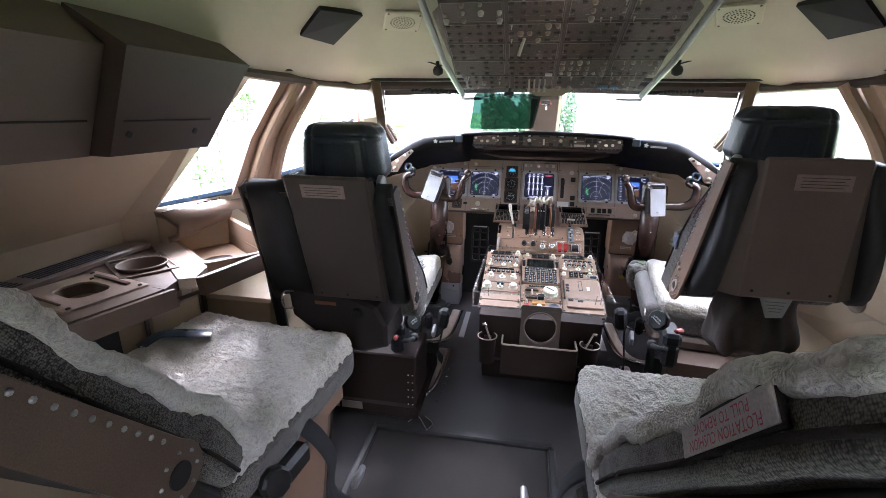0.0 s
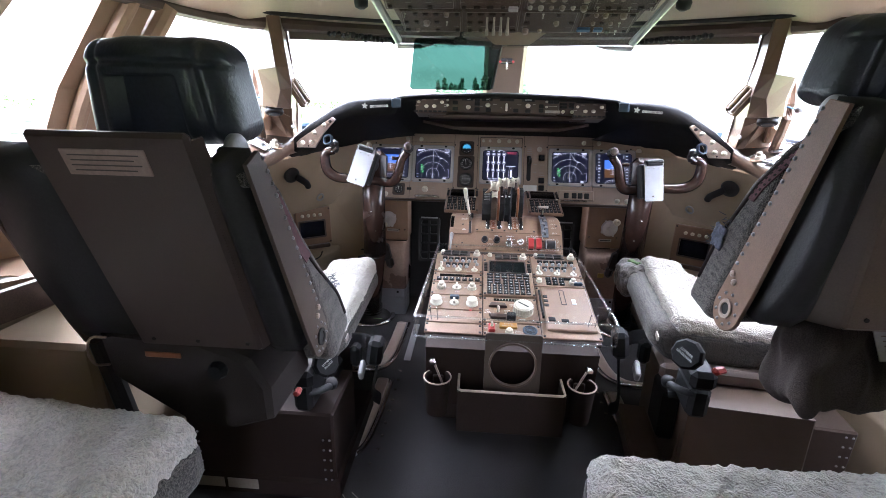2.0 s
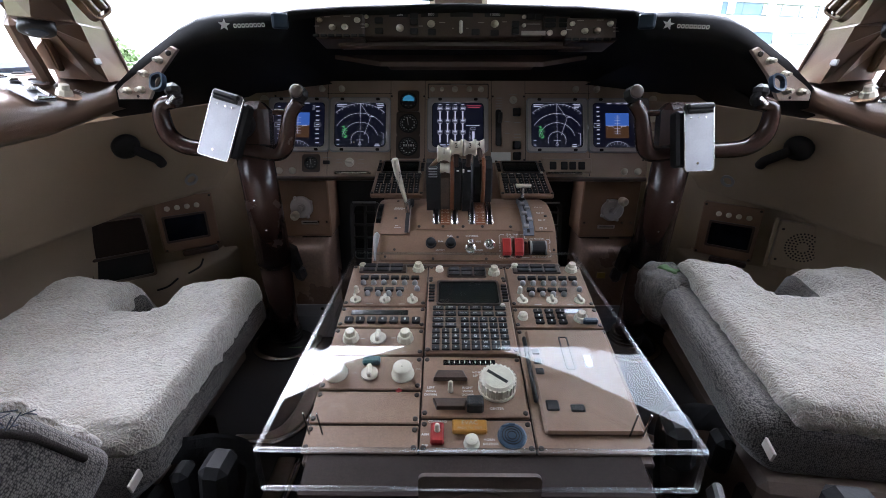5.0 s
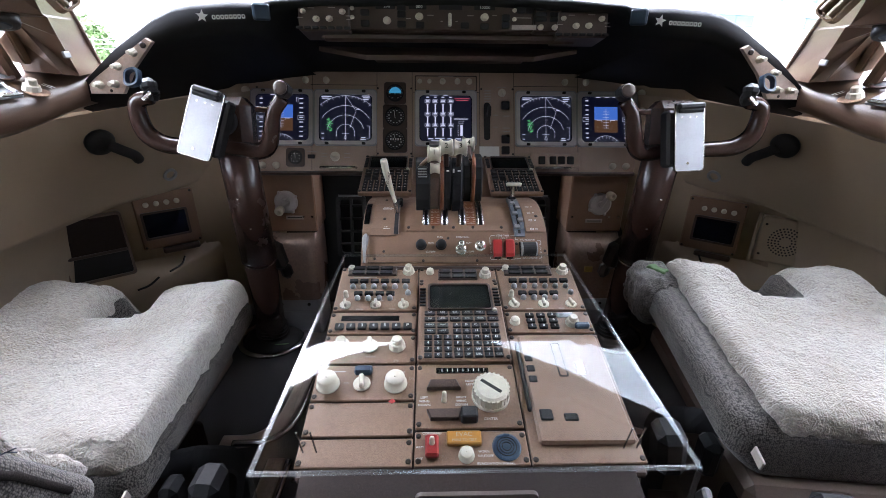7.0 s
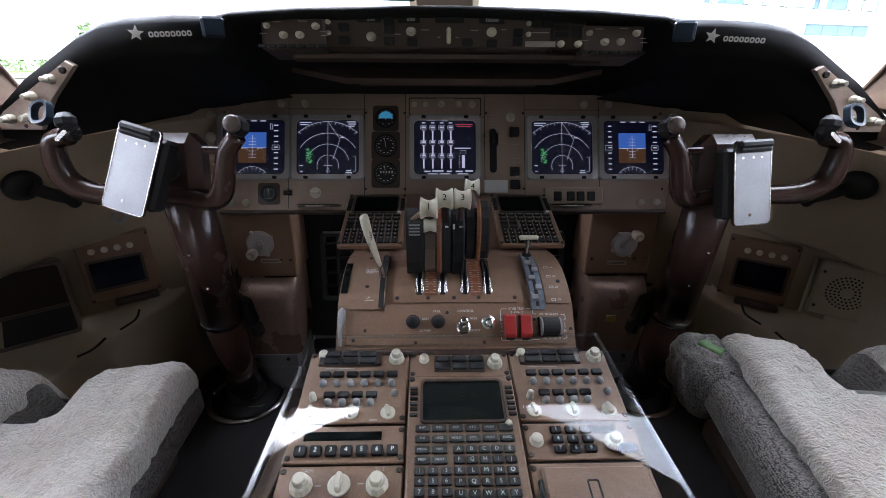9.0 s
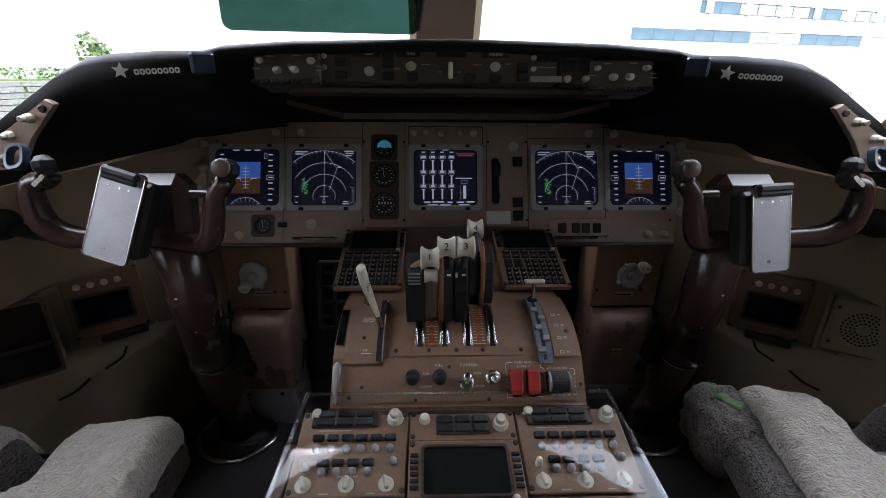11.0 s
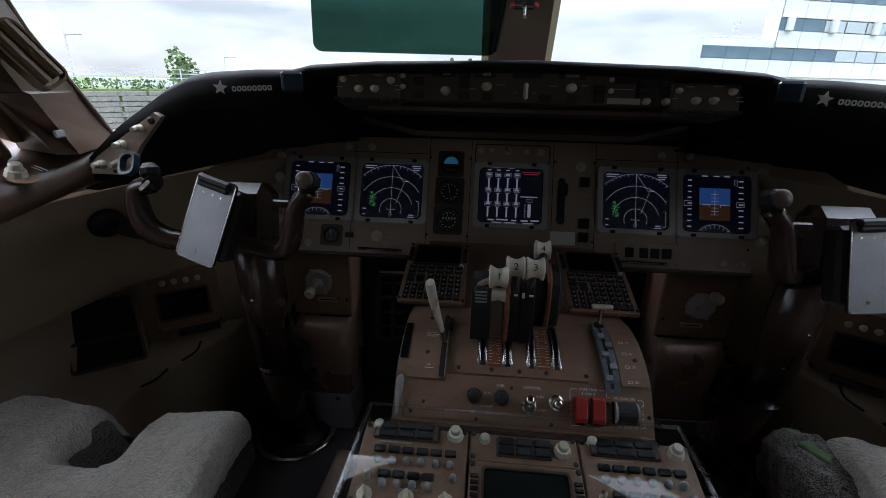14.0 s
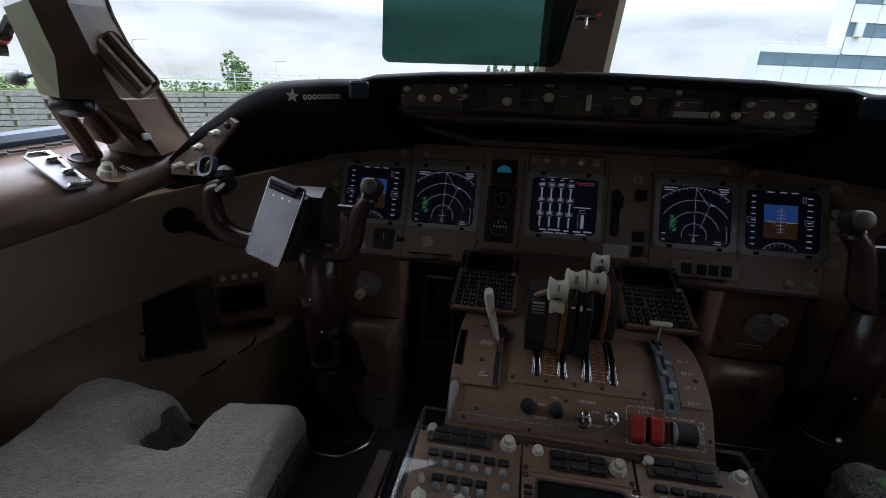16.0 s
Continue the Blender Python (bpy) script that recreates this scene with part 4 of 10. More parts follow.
part("small_window", bm, BLACK, panel)
for s in (-1, 1):
    bm = B()
    tube(bm, curve_points([(s * 0.41, -0.252, 0.0), (s * 0.40, -0.254, 0.020), (s * 0.305, -0.254, 0.020), (s * 0.295, -0.252, 0.0)], 5), 0.004, 8)
    part("tray_handle", bm, CHROME, panel)
screws(panel, [(x, y) for x in (-0.62, -0.225, -0.115, 0.117, 0.222, 0.62) for y in (0.012, -0.205)], 0.001, 0.0035)
# lower centre display behind the thrust levers
fd = display("lower_display_unit", 0.0, -0.315, 0.20, 0.16, panel, "unlit lower display in a grey bezel")

# ---- glareshield ----
gl = thing("glareshield", "black vinyl glareshield hood with a mode control panel", "glareshield")
prof = []
EDGE_X = [0.0, 0.30, 0.43, 0.46, 0.52, 0.60, 0.64, 0.69, 0.80, 0.90]
EDGE_Y = [2.972, 2.964, 2.955, 2.93, 2.895, 2.885, 2.885, 2.885, 2.89, 2.89]
EDGE_Z = [1.182, 1.175, 1.166, 1.156, 1.154, 1.148, 1.141, 1.120, 1.055, 0.975]
rows = []
for s, seq in ((-1, range(len(EDGE_X) - 1, 0, -1)), (1, range(len(EDGE_X)))):
    for k in seq:
        x, y, z = s * EDGE_X[k], EDGE_Y[k], EDGE_Z[k]
        d = max(0.0, abs(x) - 0.42)
        lip = 0.058 if EDGE_X[k] > 0.44 else 0.016
        rear = (s * (EDGE_X[k] * (0.82 if EDGE_X[k] > 0.5 else 1.0)), 3.34, 0.985 - 0.10 * d)
        rows.append([(x, 3.52 - 0.62 * abs(x), z - 0.06 - 0.05 * abs(x)), (x, y + 0.20, z - 0.012), (x, y + 0.03, z + 0.002), (x, y, z - (0.012 if EDGE_X[k] > 0.44 else 0.006)), (x, y + 0.002, z - lip), (x, y + 0.03, z - lip - 0.010), rear])
bm = B()
loft(bm, rows)
part("hood", bm, HOOD, gl, "matt black padded hood", smooth=True)
# mode control panel, three boxes under the hood's edge
MCP = pose(0, 2.982, 1.134, 78, 0, 0) @ Matrix.Diagonal((1, 0.85, 1, 1))
mcp = part("mode_control_panel", box(B(), (0, 0, -0.05), (0.478, 0.074, 0.10), None, 0.004), BROWN_SHADED, gl, "brown control panel with knobs and windows", MCP @ Matrix.Translation((-0.032, 0, 0)))
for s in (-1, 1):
    efis = part("display_control_panel", box(B(), (0, 0, -0.05), (0.126, 0.076, 0.10), None, 0.004), BROWN_SHADED, gl, "", pose(s * 0.322 + 0.008, 2.970, 1.128 if s < 0 else 1.120, 78, 0, 0) @ Matrix.Diagonal((1, 0.78, 1, 1)))
    for x, y, r in ((-0.050, 0.018, 0.006), (-0.018, -0.004, 0.0075), (0.014, -0.003, 0.0075), (0.046, 0.018, 0.007)):
        put("ribbed_knob", KNOB_R, efis, x, y, 0, r)
    for k in range(7):
        put("button", BUTTON_ME, efis, -0.060 + k * 0.0195, -0.030, 0, 0.015, 0, 0.008, 0.006)
    bm = B()
    for x, y, w in ((-0.03, 0.028, 0.016), (0.02, 0.030, 0.018), (0.062, -0.004, 0.014), (-0.058, 0.0, 0.014), (0.060, 0.006, 0.012)):
        rect(bm, x, y, w, 0.0024, 0.0006)
    part("printed_legend", bm, PAPER, efis)
for x, r, me in ((-0.128, 0.009, KNOB_ME), (-0.048, 0.0085, KNOB_R), (0.115, 0.009, KNOB_ME)):
    put("ribbed_knob", me, mcp, x, 0.0 if x > -0.1 else -0.012, 0, r)
for x, w in ((-0.132, 0.048), (-0.052, 0.044), (0.03, 0.058), (0.115, 0.052)):
    part("counter_window", box(B(), (x, 0.026, 0.0), (w, 0.013, 0.003), None, 0.001), BLACK, mcp)
bm = B()
words(bm, "200", -0.128, 0.026, 0.011, 0.002, None)
words(bm, "000", -0.048, 0.026, 0.011, 0.002, None)
words(bm, "10000", 0.115, 0.026, 0.011, 0.002, None)
part("counter_figures", bm, WHITE, mcp)
for x, y in ((-0.182, 0.008), (-0.182, -0.021), (-0.092, 0.022), (-0.092, 0.004), (-0.092, -0.022), (-0.046, -0.024), (0.066, -0.024), (0.115, -0.026), (0.206, 0.020), (0.228, 0.020)):
    put("button", BUTTON_ME, mcp, x, y, 0, 0.021, 0, 0.017, 0.007)
for y in (-0.002, -0.022):
    put("button", BUTTON_ME, mcp, 0.168, y, 0, 0.019, 0, 0.018, 0.008)
bm = B()
box(bm, (0.028, -0.010, 0.006), (0.009, 0.036, 0.012), None, 0.003)
part("thumbwheel", bm, CREAM, mcp)
bm = B()
rect(bm, 0.215, -0.026, 0.062, 0.013, 0.0015)
part("cream_placard", bm, PAPER, mcp)
for x in (-0.214, 0.190):
    for y in (0.020, -0.004):
        put("knob", KNOB_ME, mcp, x, y, 0, 0.005)
bm = B()
for x, y, w in ((-0.16, 0.028, 0.014), (-0.075, -0.006, 0.012), (-0.02, 0.004, 0.016), (0.008, -0.012, 0.006), (0.045, -0.012, 0.006), (0.08, 0.004, 0.016), (0.14, 0.006, 0.012), (0.212, 0.0, 0.04), (-0.215, 0.032, 0.02)):
    rect(bm, x, y, w, 0.0022, 0.0008)
part("printed_legend", bm, PAPER, mcp)
# small annunciator panel at the right end of the strip
ann = part("annunciator_panel", box(B(), (0, 0, -0.05), (0.068, 0.074, 0.10), None, 0.003), BROWN_D, gl, "", MCP @ Matrix.Translation((0.243, 0.0, -0.0005)))
for x in (-0.018, 0.018):
    for y in (0.026, 0.010, -0.004):
        put("button", BUTTON_ME, ann, x, y, 0, 0.028, 0, 0.011, 0.005)
    put("round_button", KNOB_ME, ann, x, -0.025, 0, 0.007)
# brown trough under the control panel, painted darker for the shade there
bm = B()
prism(bm, [(-0.36, -0.045), (0.36, -0.045), (0.22, 0.05), (-0.22, 0.05)], 0.012, pose(0, 3.05, 1.055, 12, 0, 0) @ Matrix.Rotation(math.pi, 4, "X"))
box(bm, (0, 0.0, 0), (0.66, 0.05, 0.024), pose(0, 3.028, 1.088, 0, 0, 0), 0.008)
box(bm, (0, 0.06, 0), (0.42, 0.10, 0.03), pose(0, 3.06, 1.040, 0, 0, 0), 0.01)
part("trough", bm, BROWN_D, gl, "brown trough under the control panel, shade put into its colour")
# square lamps at both ends of the panel
for s in (-1, 1):
    part("square_lamp", box(B(), (0, 0, 0), (0.040, 0.012, 0.036), pose(s * 0.450, 2.926, 1.136, 0, 0, -s * 35), 0.004), NAVY, gl)
    # operator's mark: a star with a bar, drawn plain
    lm = pose(-0.549 if s < 0 else 0.539, 2.884 if s < 0 else 2.886, 1.124, 86, s * 3.0, -s * 13)
    bm = B()
    star = []
    for k in range(10):
        r = 0.0135 if k % 2 == 0 else 0.006
        star.append((r * math.sin(radians(36 * k + 8)), r * math.cos(radians(36 * k + 8))))
    prism(bm, star, 0.001, Matrix.Translation((-0.050 + (0.03 if s < 0 else 0.0), 0, 0)))
    part("white_star", bm, WHITE, gl, "plain white star", lm)
    x0 = -0.026 + (0.03 if s < 0 else 0.0)
    for k in range(8):
        part("white_block", frame_ring(B(), rrect(0.0078, 0.0095, 0.003, 3, x0 + k * 0.0091, -0.003), rrect(0.0034, 0.0046, 0.0016, 3, x0 + k * 0.0091, -0.003), 0.001), WHITE, gl, "", lm)
    # lighting control plate at the hood's outer end
    pm = pose(s * 0.80, 2.872, 1.005, 87, 0, 0)
    poly = [(s * -0.112, 0.064), (s * -0.098, 0.072), (s * 0.038, -0.016), (s * 0.054, -0.030), (s * 0.054, -0.050), (s * -0.022, -0.050), (s * -0.058, 0.006)]
    if s < 0:
        poly = poly[::-1]
    pl = part("lighting_plate", prism(B(), poly, 0.012, None, -0.008, 0.002), STEEL_BROWN, gl, "brown plate with cream knobs", pm)
    for x, y, r in ((-0.066, 0.040, 0.0072), (-0.024, 0.010, 0.0072), (0.026, -0.030, 0.0076), (-0.010, -0.028, 0.0076)):
        put("knob", KNOB_R, pl, s * x, y, 0.004, r, 0, None, r * 1.9)
    put("jack", SCREW_ME, pl, s * -0.090, 0.056, 0.004, 0.007)
    put("screw", SCREW_ME, pl, s * 0.004, -0.043, 0.004, 0.0035)


# ---- centre pedestal ----
PX = 0.001
ped = thing("centre_pedestal", "brown control pedestal between the pilots' seats", "pedestal")
bm = B()
side = [(2.150, 0.30), (2.125, 0.50), (2.625, 0.606), (2.64, 0.20), (2.60, FZ), (2.40, FZ), (2.30, 0.20)]
YZ = Matrix(((0, 0, 1, 0), (1, 0, 0, 0), (0, 1, 0, 0), (0, 0, 0, 1)))
prism(bm, side, 0.474, Matrix.Translation((PX - 0.237, 0, 0)) @ YZ)
part("pedestal_body", bm, UMBER, ped, "dark brown painted pedestal body")
QX, QS = -0.014, 0.017
SH = Matrix.Translation((QS, 0, 0))
# profile of the thrust lever housing in y, z: steep front plate, then a curved top
QP = [(2.635, 0.617), (2.684, 0.675), (2.700, 0.6845), (2.720, 0.694), (2.745, 0.7020), (2.770, 0.707), (2.800, 0.7085), (2.830, 0.706), (2.885, 0.695)]
bm = B()
prism(bm, [(2.630, 0.590), (2.631, 0.616)] + QP + [(3.16, 0.745), (3.20, 0.70), (3.18, FZ), (2.64, FZ)], 0.424, Matrix.Translation((QX + QS - 0.212, 0, 0)) @ YZ)
part("quadrant_housing", bm, BROWN, ped, "brown thrust lever housing")
bm = B()
box(bm, (QX + QS, 2.626, 0.607), (0.43, 0.012, 0.018), None, 0.003)
part("housing_lip", bm, BROWN_D, ped)

PEDF = pose(PX, 2.106, 0.494, 12.2, 0, 0)
deck = part("panel_deck", box(B(), (0.005, 0.30, -0.006), (0.50, 0.47, 0.012), None, 0.003), BROWN_D, ped, "", PEDF)


def module(x0, x1, y0, y1, mat=BROWN, name="control_module", label="", h=0.006):
    ob = part(name, box(B(), (0, 0, h / 2), (x1 - x0 - 0.003, y1 - y0 - 0.003, h), None, 0.0015), mat, ped, label, PEDF @ Matrix.Translation(((x0 + x1) / 2, (y0 + y1) / 2, 0)))
    w, g = (x1 - x0) / 2 - 0.007, (y1 - y0) / 2 - 0.009
    pts = [(sx * w, sy * g) for sx in (-1, 1) for sy in (-1, 1)]
    for px, py in pts:
        put("screw", SCREW_ME, ob, px, py, h, 0.0042, random.uniform(0, 180))
    return ob


def legend(ob, items, z, mat=PAPER):
    bm = B()
    for it in items:
        if isinstance(it[0], str):
            words(bm, it[0], it[1], it[2], it[3], z + 0.0004)
        else:
            rect(bm, it[0], it[1], it[2], it[3], z + 0.0004)
    return part("printed_legend", bm, mat, ob)


LAMP = mesh_of("lamp_cap", lathe(B(), [(1.0, 0), (1.0, 0.9), (0.75, 1.5), (0.3, 1.75)], None, 10), GREY, True)
# radio and audio modules at the front of both outer columns
for cx, tag in ((-0.165, "left"), (0.175, "right")):
    m = module(cx - 0.085, cx + 0.085, 0.395, 0.535, label="brown radio panel with lamps and cream knobs")
    bm = B()
    box(bm, (-0.015, 0.052, 0.008), (0.105, 0.028, 0.006), None, 0.002)
    part("key_block", bm, BROWN_D, m)
    for k in range(3):
        for y in (0.060, 0.045):
            put("button", BUTTON_ME, m, -0.045 + k * 0.030, y, 0.009, 0.026, 0, 0.011, 0.006)
    put("ribbed_knob", KNOB_R, m, 0.063, 0.054, 0.005, 0.011)
    put("knob", KNOB_ME, m, -0.062, 0.062, 0.005, 0.008)
    for row, (y, n) in enumerate(((0.020, 6), (0.002, 6), (-0.020, 4), (-0.034, 4))):
        for k in range(n):
            x = -0.052 + k * 0.022 + (0.014 if n == 4 else 0)
            if row % 2 == 0:
                put("button", BUTTON_ME, m, x, y, 0.005, 0.017, 0, 0.010, 0.007)
            else:
                put("lamp_cap", LAMP, m, x, y, 0.005, 0.006)
    put("lamp_cap", LAMP, m, 0.064, -0.018, 0.005, 0.006)
    for x in (-0.060, 0.0, 0.056):
        put("pointer_knob", KNOB_W, m, x, -0.052, 0.005, 0.0095, 15 if x else 0)
    put("toggle", KNOB_ME, m, -0.062, -0.026, 0.005, 0.005, 0, None, 0.012)
    legend(m, [(-0.03, 0.034, 0.05, 0.002), (0.0, -0.040, 0.03, 0.002), (0.035, -0.064, 0.012, 0.002), (-0.03, -0.064, 0.014, 0.002)], 0.006)
# keypad strips
m = module(-0.25, -0.08, 0.333, 0.393, label="brown keypad strip with a dark readout")
bm = B()
box(bm, (-0.006, 0.012, 0.006), (0.112, 0.014, 0.003), None, 0.001)
part("readout", bm, SCREEN_OFF, m)
for k, ch in enumerate("123456P"):
    put("button", BUTTON_ME, m, -0.062 + k * 0.0215, -0.012, 0.005, 0.016, 0, 0.015, 0.007)
legend(m, [(ch, -0.062 + k * 0.0215, -0.012, 0.010) for k, ch in enumerate("123456P")], 0.0122, WHITE)
m = module(0.09, 0.26, 0.333, 0.393, label="brown keypad strip with cream knobs")
for k in range(9):
    put("button", BUTTON_ME, m, -0.035 + (k % 3) * 0.022, 0.016 - (k // 3) * 0.015, 0.005, 0.016, 0, 0.011, 0.006)
legend(m, [(str(k + 1), -0.035 + (k % 3) * 0.022, 0.016 - (k // 3) * 0.015, 0.008) for k in range(9)], 0.0112, WHITE)
put("ribbed_knob", KNOB_R, m, 0.045, -0.004, 0.005, 0.011)
put("knob", KNOB_ME, m, -0.066, 0.0, 0.005, 0.009)
bm = B()
box(bm, (0.060, -0.016, 0.012), (0.028, 0.012, 0.012), None, 0.003)
part("rocker", bm, NAVY, m)
bm = B()
box(bm, (0.036, 0.018, 0.006), (0.036, 0.014, 0.003), None, 0.001)
part("readout", bm, SCREEN_OFF, m)
# weather radar and light control modules
m = module(-0.25, -0.08, 0.263, 0.332, label="brown panel with three cream pointer knobs")
for x, a in ((-0.050, 40), (0.0, 0), (0.050, -10)):
    put("pointer_knob", KNOB_W if x == 0 else KNOB_R, m, x, 0.006, 0.005, 0.0125, a)
legend(m, [("GAIN", -0.046, 0.026, 0.007), ("TILT", 0.052, 0.027, 0.007), ("MODE", 0.004, -0.018, 0.006), ("SYS", 0.05, -0.028, 0.006), (-0.028, 0.006, 0.008, 0.002), (0.028, 0.008, 0.008, 0.002)], 0.006)
m = module(-0.25, -0.08, 0.188, 0.262, label="brown panel with large cream knobs")
for x, a in ((-0.060, 20), (0.052, 75)):
    put("ribbed_knob", KNOB_ME, m, x, -0.004, 0.005, 0.017)
put("pointer_knob", KNOB_W, m, -0.004, -0.004, 0.005, 0.012, 5)
bm = B()
box(bm, (-0.004, 0.022, 0.010), (0.030, 0.016, 0.012), None, 0.003)
part("dark_lamp", bm, NAVY, m)
legend(m, [(-0.050, 0.022, 0.03, 0.002), (0.052, 0.020, 0.03, 0.002), ("ON", 0.078, 0.006, 0.006), ("ON", -0.03, -0.002, 0.006)], 0.006)
for y0, y1 in ((0.125, 0.187), (0.077, 0.124)):
    m = module(-0.25, -0.08, y0, y1, name="blank_panel", label="blank worn brown panel")
bm = B()
prism(bm, [(-0.006, 0), (0, 0.005), (0.007, 0), (0, -0.004)], 0.0006, None, 0.0062)
part("red_paint_spot", bm, RED, m, m=Matrix.Translation((0.048, 0.086, 0.0)))

# control display units: one on the deck, two ahead of the levers
KEY = mesh_of("key", box(B(), (0, 0, 0.5), (1, 1, 1), None, 0.12), BLACK)
ROWS = [["INIT", "RTE", "DEP", "ATC", "VNAV", ""], ["FIX", "LEGS", "HOLD", "FMC", "PROG", "EXEC"]]
LET = ["ABCDE", "FGHIJ", "KLMNO", "PQRST", "UVWXY"]


def control_unit(m, w, h, lettered, label):
    cu = part("control_display_unit", box(B(), (0, 0, 0.006), (w, h, 0.014), None, 0.003), BROWN, ped, label, m)
    part("screen", prism(B(), rrect(w * 0.74, h * 0.34, 0.006, cx=0, cy=h * 0.27), 0.004, None, 0.0105), SCREEN_OFF, cu)
    frame_ring(bm := B(), rrect(w * 0.78, h * 0.37, 0.008, cx=0, cy=h * 0.27), rrect(w * 0.735, h * 0.335, 0.006, cx=0, cy=h * 0.27), 0.005, None, 0.0125)
    part("screen_frame", bm, BROWN_D, cu)
    z = 0.013
    for s in (-1, 1):
        for k in range(6):
            put("line_key", KEY, cu, s * w * 0.45, h * (0.38 - k * 0.045), z, w * 0.07, 0, h * 0.024, 0.004)
    bm = B()
    kw, kh = w * 0.125, h * 0.062
    for r in range(2):
        for k in range(6):
            x, y = -w * 0.365 + k * w * 0.146, h * (0.045 - r * 0.078)
            put("key", KEY, cu, x, y, z, kw, 0, kh * 0.82, 0.004)
            if lettered and ROWS[r][k]:
                words(bm, ROWS[r][k], x, y, 0.0052, z + 0.0046)
            elif not lettered:
                rect(bm, x, y, kw * 0.5, 0.0016, z + 0.0046)
    for r, pair in enumerate((("MENU", "NAV"), ("PREV", "NEXT"))):
        for k in range(2):
            x, y = -w * 0.365 + k * w * 0.146, h * (-0.112 - r * 0.072)
            put("key", KEY, cu, x, y, z, kw, 0, kh * 0.82, 0.004)
            if lettered:
                words(bm, pair[k], x, y, 0.005, z + 0.0046)
    for r in range(5):
        for k in range(5):
            x, y = w * (-0.06 + k * 0.108), h * (-0.112 - r * 0.072)
            put("key", KEY, cu, x, y, z, kw * 0.72, 0, kh * 0.82, 0.004)
            if lettered:
                words(bm, LET[r][k], x, y, 0.0085, z + 0.0046)
            else:
                rect(bm, x, y, 0.003, 0.004, z + 0.0046)
    digits = ["123", "456", "789", ".0+"]
    for r in range(4):
        for k in range(3):
            x, y = w * (-0.385 + k * 0.108), h * (-0.256 - r * 0.066)
            put("round_key", KEY, cu, x, y, z, kw * 0.66, 0, kh * 0.80, 0.004)
            if lettered:
                words(bm, digits[r][k], x, y, 0.0085, z + 0.0046)
            else:
                rect(bm, x, y, 0.003, 0.004, z + 0.0046)
    for k, ch in enumerate(("Z", "SP", "DEL", "/", "CLR")):
        x, y = w * (-0.06 + k * 0.108), h * (-0.112 - 5 * 0.068)
        put("key", KEY, cu, x, y, z, kw * 0.72, 0, kh * 0.8, 0.004)
        if lettered:
            words(bm, ch, x, y, 0.006, z + 0.0046)
    part("key_legends", bm, WHITE if lettered else PAPER, cu)
    for sx in (-1, 1):
        for sy in (-1, 1):
            put("screw", SCREW_ME, cu, sx * w * 0.47, sy * h * 0.47, 0.013, 0.0045, 30)
    put("knob", KNOB_ME, cu, w * 0.40, h * 0.075, 0.013, 0.005)
    return cu


m = module(-0.08, 0.09, 0.478, 0.535, label="brown key strip with two cream knobs")
bm = B()
box(bm, (0.0, -0.002, 0.008), (0.085, 0.032, 0.006), None, 0.002)
part("key_block", bm, BROWN_D, m)
for k in range(3):
    for y in (0.006, -0.010):
        put("button", BUTTON_ME, m, -0.028 + k * 0.028, y, 0.009, 0.024, 0, 0.012, 0.006)
put("ribbed_knob", KNOB_R, m, 0.060, 0.0, 0.005, 0.011)
put("knob", KNOB_ME, m, -0.060, 0.010, 0.005, 0.008)
control_unit(PEDF @ Matrix.Translation((0.005, 0.370, 0.0)), 0.166, 0.212, True, "control unit with a dark screen and lettered keys")
for s in (-1, 1):
    control_unit(pose(QX + QS + s * 0.177, 2.982, 0.727, 14, 0, 0), 0.142, 0.215, False, "brown control unit with a dark screen and small keys")

# trim module
m = module(-0.08, 0.09, 0.136, 0.262, label="brown trim control panel with a large cream knob")
KNURL = B()
for k in range(24):
    a = radians(15 * k)
    box(KNURL, (0, 0, 0), (0.003, 0.004, 0.018), Matrix.Translation((0.0285 * math.cos(a), 0.0285 * math.sin(a), 0.014)) @ Matrix.Rotation(a, 4, "Z"))
lathe(KNURL, [(0.031, 0.0), (0.031, 0.005), (0.0285, 0.006), (0.0285, 0.022), (0.024, 0.026)], None, 28)
big = part("trim_knob", KNURL, CREAM, m, "large cream trim knob", Matrix.Translation((0.038, -0.004, 0.006)))
bm = B()
for ang in (20,):
    strip(bm, [(-0.016, 0.012), (0.014, -0.012)], 0.006, 0.0268)
part("knob_mark", bm, BLACK, big)
bm = B()
for sy in (1, -1):
    prism(bm, [(-0.028, 0.0), (0.028, 0.0), (0.022, sy * 0.016), (-0.022, sy * 0.016)][:: sy], 0.010, Matrix.Translation((-0.038, -0.012 + sy * 0.020, 0.005)), 0, 0.002)
part("wing_guards", bm, BROWN_D, m)
put("toggle", KNOB_ME, m, -0.038, -0.012, 0.005, 0.004, 0, None, 0.018)
put("button", BUTTON_ME, m, 0.0, -0.044, 0.004, 0.026, 0, 0.020, 0.022)
bm = B()
box(bm, (-0.005, 0.048, 0.006), (0.09, 0.012, 0.003), None, 0.001)
part("trim_scale", bm, SCREEN_OFF, m)
legend(m, [("LEFT", -0.070, -0.006, 0.006), ("WING", -0.070, -0.013, 0.006), ("DOWN", -0.070, -0.020, 0.006), ("RIGHT", -0.010, -0.006, 0.006), ("WING", -0.010, -0.013, 0.006), ("DOWN", -0.010, -0.020, 0.006), ("NOSE", 0.006, 0.026, 0.006), ("LEFT", 0.006, 0.019, 0.006), ("CENTER", 0.034, -0.046, 0.006)], 0.006, WHITE)
bm = B()
for k in range(9):
    rect(bm, -0.04 + k * 0.009, 0.048, 0.0012, 0.006, 0.0079)
part("scale_marks", bm, WHITE, m)
